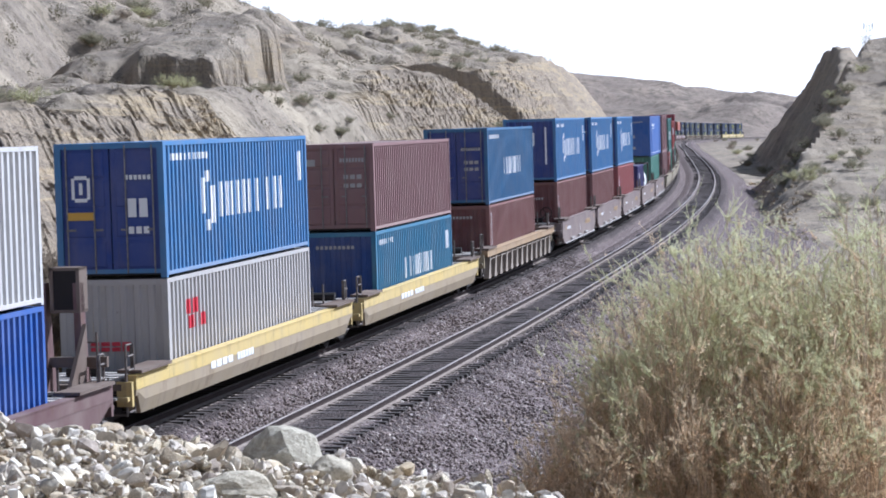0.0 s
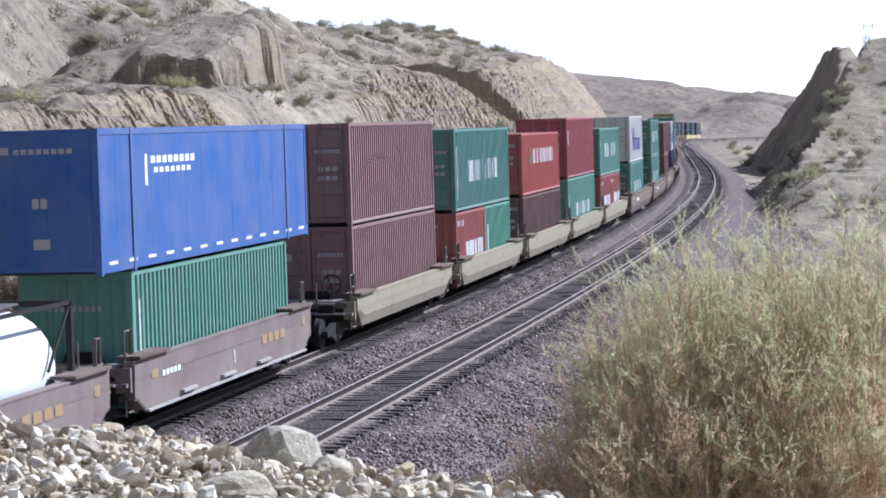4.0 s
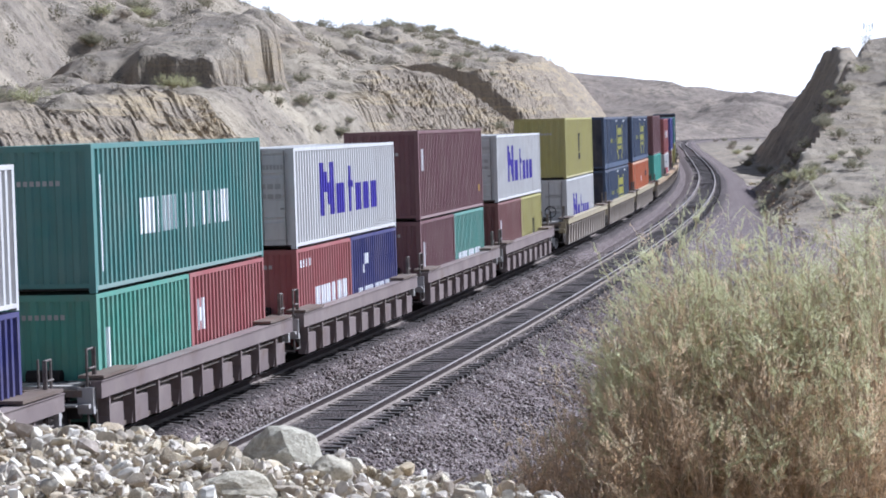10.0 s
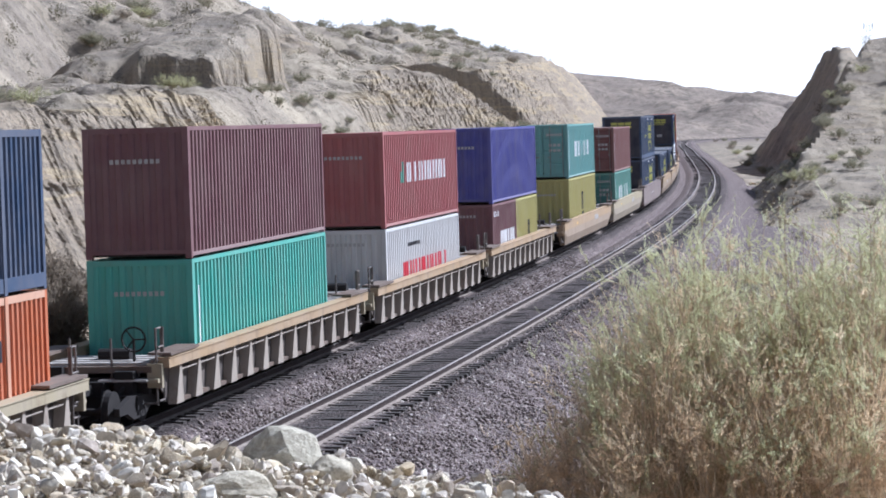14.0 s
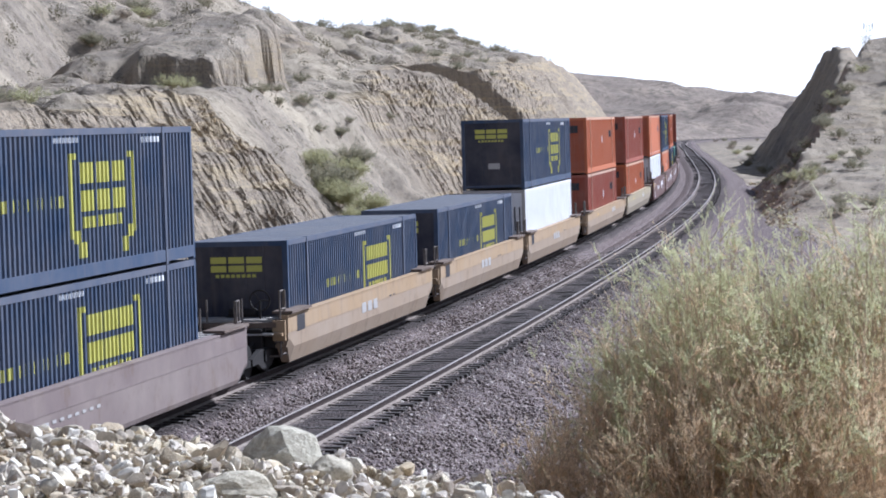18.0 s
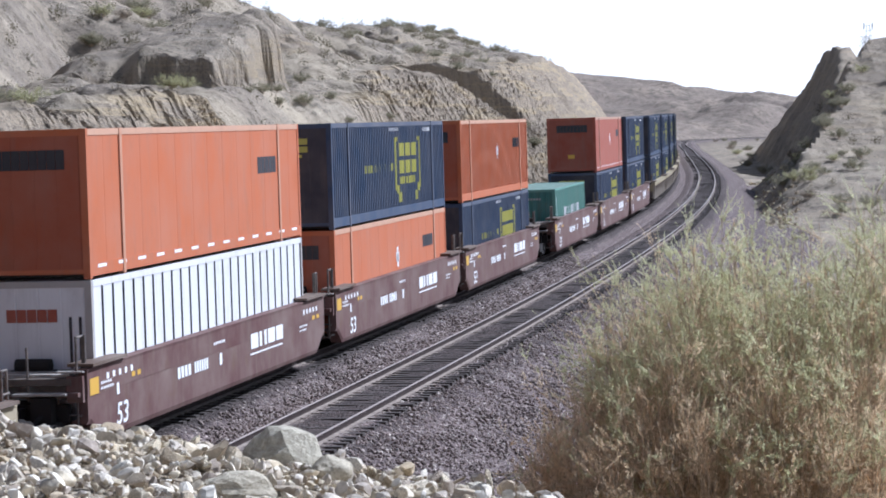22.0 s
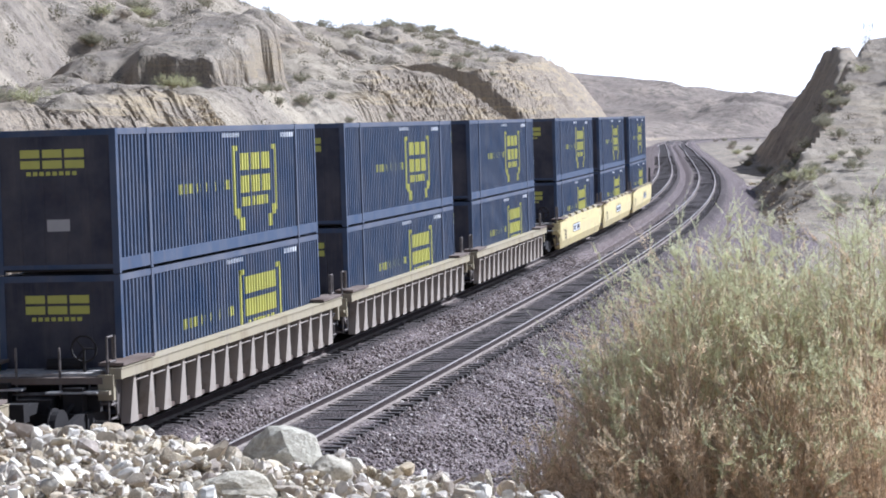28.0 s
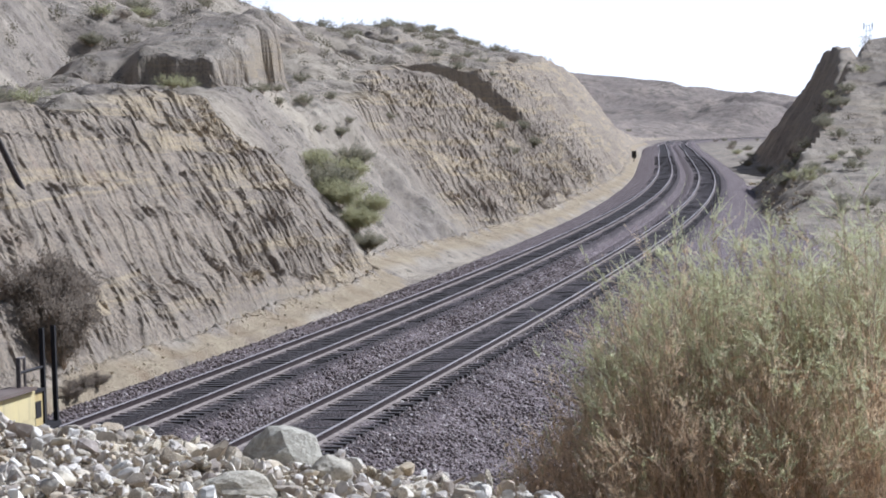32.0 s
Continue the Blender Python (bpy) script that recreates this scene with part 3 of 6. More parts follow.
def build_ballast():
    s = spread([(-1100, 60), (-120, 6), (-20, 0.35), (40, 0.5), (90, 1.2), (200, 3), (500, 8), (1300, 0)])
    o = spread([(-4.4, 0.2), (-1.2, 0.08), (6.2, 0.2), (10.0, 0.5), (13.0, 0)])
    S, O = np.meshgrid(s, o, indexing="ij")
    z = bed_height(O) + 0.035 * fbm(S * 1.3, O * 1.3, 101, 3)
    x, y, z = place(S, O, z)
    band = lambda c, w: (1 - ease(w - 0.25, w + 0.1, np.abs(O - c + 0.1 * vnoise(S * 0.6, O, 103))))
    grease = np.maximum(0.95 * band(0, 0.72), 0.75 * band(GAP, 0.72))
    grease = np.maximum(grease, np.maximum(0.9 * band(1.3, 0.40), 0.75 * band(GAP + 1.5, 0.45)) * (0.8 + 0.2 * vnoise(S * 0.2, O, 104)))
    dust = sum(ease(c + 0.72, c + 0.80, O) * (1 - ease(c + 0.90, c + 1.06, O)) for c in (GAP - 1.505, GAP)) * (0.75 + 0.25 * vnoise(S * 0.4, O * 3, 105))
    ob = new("ballast", grid_mesh("ballast", np.stack([x, y, z], -1)[:, ::-1].copy(), BALLAST, {"grease": grease[:, ::-1].copy(), "dust": dust[:, ::-1].copy()}))
    tagged(ob, "purple-grey crushed stone ballast under two railway tracks", "ballast", kind="structure")
    # loose stones lying on it, near the eye
    rng = np.random.default_rng(7)
    n = 50000
    ss = 2 + 75 * rng.random(n) ** 1.5
    pick = rng.random(n)
    oo = np.where(pick < 0.12, rng.uniform(-3.4, -0.95, n), np.where(pick < 0.36, rng.uniform(1.5, GAP - 0.9, n), rng.uniform(GAP + 0.9, 11.5, n)))
    zz = bed_height(oo) + 0.012
    cx, cy, cz = place(ss, oo, zz)
    size = rng.uniform(0.025, 0.06, n)
    base = np.array([(1, 0, 0), (-1, 0, 0), (0, 1, 0), (0, -1, 0), (0, 0, 1), (0, 0, -1)], float)
    d = base[None] * rng.uniform(0.6, 1.3, (n, 6, 1)) + rng.normal(0, 0.22, (n, 6, 3))
    a = rng.uniform(0, 2 * np.pi, n)
    ca, sa = np.cos(a)[:, None], np.sin(a)[:, None]
    d = np.stack([d[..., 0] * ca - d[..., 1] * sa, d[..., 0] * sa + d[..., 1] * ca, d[..., 2] * 0.8], -1) * size[:, None, None]
    P = d + np.stack([cx, cy, cz], -1)[:, None]
    tri = np.array([(0, 2, 4), (2, 1, 4), (1, 3, 4), (3, 0, 4), (2, 0, 5), (1, 2, 5), (3, 1, 5), (0, 3, 5)])
    F = (np.arange(n)[:, None, None] * 6 + tri[None]).reshape(-1, 3)
    me = bpy.data.meshes.new("ballast_stones")
    me.vertices.add(n * 6)
    me.vertices.foreach_set("co", P.reshape(-1).astype(np.float32))
    me.loops.add(F.size)
    me.loops.foreach_set("vertex_index", F.reshape(-1).astype(np.int32))
    me.polygons.add(len(F))
    me.polygons.foreach_set("loop_start", np.arange(0, F.size, 3, dtype=np.int32))
    me.update(calc_edges=True)
    me.materials.append(STONES)
    tagged(new("ballast_stones", me), "loose purple-grey crushed stones on the track bed", "ballast", kind="stuff")


def build_track(c, label):
    top = new("track")
    tagged(top, label, "railway track", kind="structure")
    s = spread([(-1100, 40), (-100, 4), (0, 2), (150, 4), (500, 8), (1300, 0)])
    prof = [(-0.075, -0.18), (0.075, -0.18), (0.07, -0.155), (0.012, -0.135), (0.012, -0.05), (0.036, -0.035), (0.036, -0.004), (0.026, 0.0), (-0.026, 0.0), (-0.036, -0.004), (-0.036, -0.035), (-0.012, -0.05), (-0.012, -0.135), (-0.07, -0.155)]
    for side in (-0.7525, 0.7525):
        rows = []
        for px, pz in prof + prof[:1]:
            rows.append(np.stack(place(s, c + side + px, pz + CANT * side), -1))
        me = grid_mesh("rail", np.stack(rows, 0), RAIL_STEEL, smooth=False)
        me.materials.append(RAIL_TOP)
        me.materials.append(RAIL_FOOT)
        idx = np.zeros(len(me.polygons), dtype=np.int32)
        idx.reshape(len(prof), -1)[6:9] = 1
        idx.reshape(len(prof), -1)[1:3] = 2
        me.polygons.foreach_set("material_index", idx)
        part("rail", me, top)
    tie = M().box(-1.3, 1.3, -0.11, 0.11, -0.375, -0.185).mesh("tie", TIE)
    rest, plates = M(), M()
    for i, st in enumerate(np.arange(-8, 330, 0.5)):
        jy = random.uniform(-0.03, 0.03)
        m = along(st + jy, 0.3, 0, c) @ Matrix.Translation((random.uniform(-0.04, 0.04), 0, random.uniform(-0.012, 0.012)))
        if 2 <= st < 122:
            part("tie", tie, top, at=m)
            for side in (-0.7525, 0.7525):
                q = M().box(side + 0.02, side + 0.21, -0.09, 0.09, -0.183, -0.172)
                b = len(plates.v)
                plates.v += [tuple(m @ Vector(v)) for v in q.v]
                plates.f += [tuple(b + k for k in f) for f in q.f]
        else:
            b = len(rest.v)
            rest.v += [tuple(m @ v.co) for v in tie.vertices]
            rest.f += [tuple(b + q for q in p.vertices) for p in tie.polygons]
    tagged(part("ties", rest.mesh("ties", TIE), top), kind="stuff")
    tagged(part("tie_plates", plates.mesh("tie_plates", RAIL_FOOT), top), kind="stuff")
    return top


build_ballast()
build_track(0.0, "railway track with greasy dark bed used by the train")
build_track(GAP, "empty parallel railway track with bright worn rails")


# ---- containers ----
HI, LO = 2.896, 2.591
KEYED = []            # (thing, place in the train, height above the rails, half the bogie distance)
COL = dict(
    dustyyellow=lin(222, 202, 138),
    white=lin(200, 198, 195), silver=lin(180, 176, 172), brightblue=lin(44, 92, 168), blue=lin(70, 122, 170), seablue=lin(58, 118, 150),
    tealblue=lin(58, 106, 146), mauve=lin(132, 100, 100), brown=lin(124, 84, 81), darkbrown=lin(92, 62, 64), red=lin(152, 84, 84), rose=lin(166, 76, 72),
    crimson=lin(148, 70, 82), navy=lin(44, 46, 104), royal=lin(44, 88, 154), green=lin(86, 146, 128), seagreen=lin(98, 148, 134), teal=lin(98, 146, 134),
    darkteal=lin(80, 128, 122), maroon=lin(110, 74, 78), olive=lin(170, 162, 98), deepblue=lin(45, 66, 94), orange=lin(182, 99, 58), vermilion=lin(153, 76, 58),
    turquoise=lin(84, 164, 148), indigo=lin(70, 72, 140), greyteal=lin(104, 154, 150), cream=lin(160, 147, 116), yellow=lin(206, 180, 108), ribgrey=lin(160, 148, 134), webshade_deck=lin(48, 41, 38),
    tan=lin(162, 134, 98), purplebrown=lin(112, 97, 95), palegreen=lin(148, 140, 116), greybrown=lin(88, 71, 60), oxide=lin(84, 47, 47),
    ink=lin(40, 40, 48), markwhite=lin(236, 236, 236), violet=lin(60, 44, 160), gold=lin(186, 182, 84), markred=lin(206, 44, 66), ochre=lin(206, 162, 60), grey=lin(170, 166, 162))
NICE = dict(seablue="sea-blue", brightblue="bright blue", tealblue="teal-blue", mauve="faded brown", darkbrown="dark brown", seagreen="sea-green", darkteal="dark teal",
            deepblue="deep blue", greyteal="faded teal", royal="royal blue", purplebrown="purple-brown", palegreen="pale green", greybrown="grey-brown", oxide="oxide-red", olive="mustard yellow",
            vermilion="red-orange", rose="pinkish red")
MESH = {}
END_COL = dict(brown=lin(104, 62, 63), teal=lin(62, 118, 112), blue=lin(42, 68, 138), seablue=lin(36, 70, 132), tealblue=lin(44, 62, 128), deepblue=lin(30, 36, 54), orange=lin(158, 78, 48), vermilion=lin(140, 66, 48))      # navy kept on blue, seablue, tealblue; the others carry end shade in their colour


def waves(y0, y1, pitch, shape, depth):
    """Breakpoints (y, depth) of a pressed wall panel."""
    pts, n = [], max(1, round((y1 - y0) / pitch))
    w = (y1 - y0) / n
    for i in range(n):
        for fr, d in shape:
            pts.append((y0 + (i + fr) * w, d * depth))
    return pts + [(y1, shape[0][1] * depth)]


ISO = [(0.0, 0.0), (0.36, 0.0), (0.48, 1.0), (0.87, 1.0)]
POST = [(0.0, 0.0), (0.84, 0.0), (0.86, 1.0), (0.98, 1.0)]
FLAT = [(0.0, 0.0), (0.90, 0.0), (0.93, 0.3), (0.97, 0.3)]


def side_points(kind, L):
    if kind == "iso":
        return waves(-L / 2 + 0.13, L / 2 - 0.13, 0.28, ISO, 0.054)
    if kind == "dom":
        a, b = L / 2 - 2.03, L / 2 - 0.1
        return waves(-b, -a - 0.06, 0.235, ISO, 0.042) + waves(-a + 0.10, a - 0.10, 0.235, ISO, 0.042) + waves(a + 0.06, b, 0.235, ISO, 0.042)
    if kind == "plate":
        a, b = L / 2 - 2.03, L / 2 - 0.1
        return waves(-b, -a - 0.06, 1.0, FLAT, 0.02) + waves(-a + 0.10, a - 0.10, 1.2, FLAT, 0.02) + waves(a + 0.06, b, 1.0, FLAT, 0.02)
    return waves(-L / 2 + 0.1, L / 2 - 0.1, 0.63, POST, 0.05)


def wall_sheet(pts, x, z0, z1, sgn, lift=0.0):
    m = M()
    for y, d in pts:
        xx = sgn * (x - d + lift)
        m.v += [(xx, y, z0), (xx, y, z1)]
    for i in range(len(pts) - 1):
        q = (2 * i, 2 * i + 2, 2 * i + 3, 2 * i + 1)
        m.f.append(q if sgn > 0 else q[::-1])
    return m


def mark_mesh(kind, L, x, rects):
    """Painted bars that follow the pressed panel; each bar is (y from the leading end, y, z, z)."""
    pts = side_points(kind, L)
    ys, ds = np.array([p[0] for p in pts]), np.array([p[1] for p in pts])
    m = M()
    for a, b, z0, z1 in rects:
        a, b = a - L / 2, b - L / 2
        inner = [float(y) for y in ys if a + 0.004 < y < b - 0.004]
        line = [(y, float(np.interp(y, ys, ds))) for y in [a] + inner + [b]]
        w = wall_sheet(line, x, z0, z1, 1, 0.004)
        k = len(m.v)
        m.v += w.v
        m.f += [tuple(k + i for i in f) for f in w.f]
    return m


def word(a, b, z0, z1, n, gap=0.24, rise=None):
    """A row of n plain bars where lettering stands."""
    w = (b - a) / n
    return [(a + i * w, a + (i + 1 - gap) * w, z0, z0 + (z1 - z0) * (rise[i % len(rise)] if rise else 1)) for i in range(n)]


def blocks(a, b, z0, z1, kinds, gap=0.2, k=0.34):
    """A row of plain shapes where a trade mark stands: u two posts, i one post, d a block slit across, b a whole block."""
    w, out, h = (b - a) / len(kinds), [], z1 - z0
    for i, kind in enumerate(kinds):
        p, q = a + i * w, a + (i + 1 - gap) * w
        t = (q - p) * k
        if kind == "u":
            out += [(p, p + t, z0, z1), (q - t, q, z0, z1)]
        elif kind == "i":
            out += [((p + q - t) / 2, (p + q + t) / 2, z0, z1)]
        elif kind == "d":
            out += [(p, q, z0, z0 + 0.43 * h), (p, q, z0 + 0.57 * h, z1)]
        else:
            out += [(p, q, z0, z1)]
    return out


def bracket_sign(low):
    """The yellow bracketed block on the long blue boxes."""
    k = 0.15 if low else 0.0
    big = blocks(8.95 + k, 11.75 + k, 1.30, 2.24, "ddd", 0.14, 0.34) + word(9.1 + k, 11.5 + k, 0.98, 1.20, 6, 0.22)
    arms = [(8.40 + k, 8.58 + k, 0.80, 2.42), (8.40 + k, 8.85 + k, 2.30, 2.42), (12.0 + k, 12.18 + k, 0.80, 2.42), (11.75 + k, 12.18 + k, 2.30, 2.42)]
    feet = [(8.55 + k, 8.9 + k, 0.70, 0.95), (8.85 + k, 9.25 + k, 0.42, 0.72), (11.7 + k, 12.05 + k, 0.70, 0.95), (11.35 + k, 11.7 + k, 0.42, 0.72)]
    tail = blocks(4.2, 8.1, 1.42, 1.64, "uiuuiuiuiuu", 0.3, 0.3)
    tiny = word(7.6, 9.0, 2.62, 2.72, 6, 0.4) + word(12.7, 14.0, 2.58, 2.70, 5, 0.4)
    return big + arms + feet + tail, tiny


def marks(name, H):
    """Bars of a scheme: a list of (colour, bars)."""
    if name == "swirl":
        return [("markwhite", blocks(4.15, 9.85, 1.12, 1.92, "uuuiiu", 0.22) + [(2.75, 3.15, 1.25, 2.05), (3.15, 3.45, 0.85, 1.1), (3.15, 3.45, 1.95, 2.2), (3.45, 3.8, 1.0, 1.85)]),
                ("markwhite", word(0.6, 3.4, H - 0.42, H - 0.27, 9, 0.3) + word(11.3, 11.8, 1.75, 2.5, 1))]
    if name == "seven":
        return [("markwhite", blocks(3.85, 8.8, 1.05, 1.72, "iiuuuui", 0.22) + word(0.6, 3.0, H - 0.42, H - 0.27, 9, 0.3))]
    if name == "seven_low":
        return [("markwhite", blocks(4.1, 8.9, 0.95, 1.58, "iiuuuui", 0.22) + word(0.6, 2.6, H - 0.42, H - 0.27, 8, 0.3) + [(11.2, 11.75, 1.5, 2.1)])]
    if name == "redblock":
        return [("markred", blocks(1.3, 2.3, 1.72, 2.05, "bb", 0.2) + blocks(1.5, 2.8, 1.40, 1.68, "bub", 0.2))]
    if name == "script":
        return [("markwhite", blocks(2.9, 5.5, 1.0, 1.75, "uuiuu", 0.2, 0.34) + blocks(5.9, 9.4, 1.0, 1.75, "iuiiiiuu", 0.18, 0.36) + [(0.45, 0.62, 0.4, 2.3)])]
    if name == "script_low":
        return [("markwhite", blocks(3.2, 5.65, 1.02, 1.66, "uuiuu", 0.2, 0.34) + blocks(6.0, 9.65, 1.02, 1.66, "iuiiiiuu", 0.18, 0.36) + [(0.45, 0.60, 0.5, 2.2)])]
    if name == "triangle":
        return [("markwhite", blocks(3.5, 10.2, 1.3, 1.92, "uiuuuuu", 0.22, 0.34)), ("green", [(2.55, 2.75, 1.3, 1.65), (2.75, 3.0, 1.3, 1.95)])]
    if name == "seven_violet":
        return [("violet", [(2.7, 3.2, 0.72, 2.15), (3.2, 3.55, 1.35, 1.9), (3.55, 3.9, 1.0, 1.6), (3.9, 4.35, 0.72, 2.15)] + word(4.6, 5.9, 0.72, 1.55, 1, 0.2) + [(6.05, 6.4, 0.72, 2.0), (6.0, 6.75, 1.4, 1.58)] + word(6.9, 9.9, 0.72, 1.5, 3, 0.26))]
    if name == "arc":
        return [("markwhite", [(4.9, 5.1, 1.75, 1.95), (5.1, 5.4, 1.92, 2.12), (5.4, 5.9, 2.1, 2.25)] + blocks(4.1, 8.8, 0.75, 1.35, "uuuiiu", 0.2, 0.34))]
    if name == "arc20":
        return [("markwhite", [(1.5, 1.75, 1.5, 1.75), (1.75, 2.2, 1.75, 2.05)] + word(0.9, 5.1, 0.55, 1.1, 6, 0.2))]
    if name == "arrow20":
        return [("markwhite", [(0.5, 0.68, 1.3, 2.0), (0.68, 0.86, 1.5, 1.8), (0.86, 1.04, 1.3, 2.0)])]
    if name == "strip20":
        return [("markwhite", [(0.55, 0.75, 0.3, 1.9)])]
    if name == "script20":
        return [("markwhite", word(0.7, 5.4, 0.6, 1.2, 7, 0.2))]
    if name == "tri20":
        return [("markwhite", word(1.9, 5.6, 0.95, 1.5, 6, 0.2) + word(0.4, 1.6, 2.1, 2.3, 4, 0.3))]
    if name == "tower":
        return [("ink", [(5.6, 5.85, 1.25, 2.1), (5.95, 6.2, 1.25, 2.1), (6.3, 6.5, 1.25, 2.1), (5.6, 6.5, 2.0, 2.12), (5.65, 6.4, 0.85, 1.15)])]
    if name == "tower20":
        return [("ink", [(3.2, 3.45, 0.7, 1.6), (3.55, 3.8, 0.7, 1.6), (3.2, 3.8, 1.5, 1.62)])]
    if name == "redscript":
        return [("markred", blocks(2.6, 10.1, 0.75, 1.45, "buubuuui", 0.2, 0.36)), ("ink", word(3.4, 5.4, 1.9, 2.02, 7, 0.35))]
    if name == "bracket" or name == "bracket_low":
        a, b = bracket_sign(name == "bracket_low")
        return [("gold", a), ("markwhite", b)]
    if name == "tag":
        return [("ink", word(12.2, 13.9, 1.78, 2.16, 5, 0.06)), ("markwhite", [(8.1, 8.5, 1.55, 1.85), (8.2, 8.4, 1.4, 2.0)])]
    if name == "tag_dash":
        return [("ink", word(12.2, 13.9, 1.72, 2.12, 5, 0.06))]
    if name == "royal53":
        return [("markwhite", word(3.3, 6.5, 2.15, 2.3, 8, 0.3) + word(3.5, 6.2, 1.95, 2.06, 7, 0.35) + [(2.9, 3.05, 1.7, 2.35)])]
    if name == "strip":
        return [("markwhite", [(0.45, 0.62, 0.55, 2.3)])]
    if name == "crest":
        return [("markwhite", word(0.5, 1.0, 1.6, 2.3, 2, 0.2)), ("ochre", [(11.3, 11.55, 0.6, 0.85)])]
    return []


def flat_bars(y, rects):
    """Bars on an end wall: (x, x, z, z)."""
    m = M()
    for a, b, z0, z1 in rects:
        m.quad((a, y, z0), (b, y, z0), (b, y, z1), (a, y, z1))
    return m


END_BARS = {
    "bracket": [("gold", blocks(-0.72, 0.68, 2.12, 2.5, "ddd", 0.12, 0.32) + word(-0.6, 0.5, 1.98, 2.06, 8, 0.3)), ("grey", [(-0.2, 0.28, 0.86, 1.10)])],
    "bracket_low": [("gold", blocks(-0.72, 0.68, 2.12, 2.5, "ddd", 0.12, 0.32) + word(-0.6, 0.5, 1.98, 2.06, 8, 0.3))],
    "tag": [("ink", word(-0.78, 0.85, 2.12, 2.5, 9, 0.04)), ("ochre", [(-0.2, 0.15, 0.75, 0.95)])],
    "tag_dash": [("ink", word(-0.78, 0.85, 2.12, 2.5, 9, 0.04))],
    "posts": [("vermilion", word(-0.45, 0.6, 2.1, 2.35, 5, 0.08)), ("ink", [(0.82, 0.88, 1.2, 2.2), (1.02, 1.08, 1.1, 2.2)])],
    "royal53": [("grey", [(-0.72, -0.55, 2.42, 2.56)] + word(-0.45, 0.8, 2.42, 2.52, 8, 0.25) + [(-0.1, 0.25, 0.55, 0.75)] + word(-0.1, 0.25, 1.35, 1.55, 2, 0.2))],
    "swirl": [("markwhite", [(-0.85, -0.78, 1.7, 2.15), (-0.78, -0.5, 2.12, 2.2), (-0.78, -0.5, 1.64, 1.72), (-0.5, -0.43, 1.7, 2.15), (-0.68, -0.6, 1.8, 2.05)] + word(0.35, 0.95, 2.1, 2.2, 6, 0.3) + word(0.4, 0.9, 1.3, 1.7, 2, 0.25) + word(0.4, 0.9, 0.95, 1.1, 3, 0.25)), ("ochre", [(-0.95, -0.35, 1.25, 1.42)])],
    "plainswirl": [("markwhite", [(-0.42, -0.34, 1.65, 2.25), (-0.34, 0.14, 2.22, 2.32), (-0.34, 0.14, 1.58, 1.68), (0.14, 0.22, 1.65, 2.25), (-0.2, -0.12, 1.78, 2.12), (-0.02, 0.06, 1.78, 2.12), (0.7, 0.78, 0.8, 2.5)]), ("ochre", word(-1.0, -0.7, 1.75, 2.15, 3, 0.2))],
    "codes": [("grey", word(0.2, 0.95, 2.05, 2.17, 8, 0.3) + word(0.3, 0.9, 1.55, 1.68, 3, 0.25) + word(0.3, 0.9, 1.3, 1.42, 3, 0.25) + [(-0.85, -0.55, 1.95, 2.15)])],
    "redblock": [("markred", blocks(-0.55, 0.4, 1.05, 1.25, "dddb", 0.18, 0.26))],
    "plain": [("grey", word(-0.6, 0.6, 2.1, 2.2, 9, 0.35))],
}
END_OF = {"swirl": "swirl", "redblock": "redblock", "bracket": "bracket", "bracket_low": "bracket_low", "tag": "tag", "tag_dash": "tag_dash", "royal53": "royal53"}


def cached(key, build):
    if key not in MESH:
        MESH[key] = build()
    return MESH[key]


def frame_mesh(W, L, H, kind, ends=(-1, 1)):
    m, w, l = M(), W / 2, L / 2
    for sx in (-1, 1):
        for sy in ends:
            x0, x1 = sorted((sx * w, sx * (w - 0.14)))
            y0, y1 = sorted((sy * l, sy * (l - 0.12)))
            m.box(x0, x1, y0, y1, 0.0, H)
        if kind == "iso":
            x0, x1 = sorted((sx * w, sx * (w - 0.07)))
            m.box(x0, x1, -l + 0.12, l - 0.12, H - 0.09, H - 0.003)
    for sy in ends:
        y0, y1 = sorted((sy * (l - 0.003), sy * (l - 0.1)))
        m.box(-w + 0.14, w - 0.14, y0, y1, H - 0.13, H - 0.003)
        m.box(-w + 0.14, w - 0.14, y0, y1, 0.10, 0.19)
    return m.mesh("frame", PAINT)


def roof_mesh(W, L, H):
    m = M()
    pts = waves(-L / 2 + 0.1, L / 2 - 0.1, 0.42, ISO, 0.02)
    for y, d in pts:
        m.v += [(-W / 2 + 0.06, y, H - 0.012 - d), (W / 2 - 0.06, y, H - 0.012 - d)]
    m.f = [(2 * i, 2 * i + 1, 2 * i + 3, 2 * i + 2) for i in range(len(pts) - 1)]
    return m.mesh("roof", PAINT)


def end_mesh(W, L, H, kind, sy):
    m = M()
    pts = waves(-W / 2 + 0.13, W / 2 - 0.13, 0.30, ISO, 0.042) if kind == "iso" else waves(-W / 2 + 0.13, W / 2 - 0.13, 0.5, FLAT, 0.02)
    y = sy * (L / 2 - 0.02)
    for x, d in pts:
        m.v += [(x, y - sy * d, 0.16), (x, y - sy * d, H - 0.12)]
    for i in range(len(pts) - 1):
        q = (2 * i, 2 * i + 2, 2 * i + 3, 2 * i + 1)
        m.f.append(q if sy < 0 else q[::-1])
    return m.mesh("end_wall", PAINT)


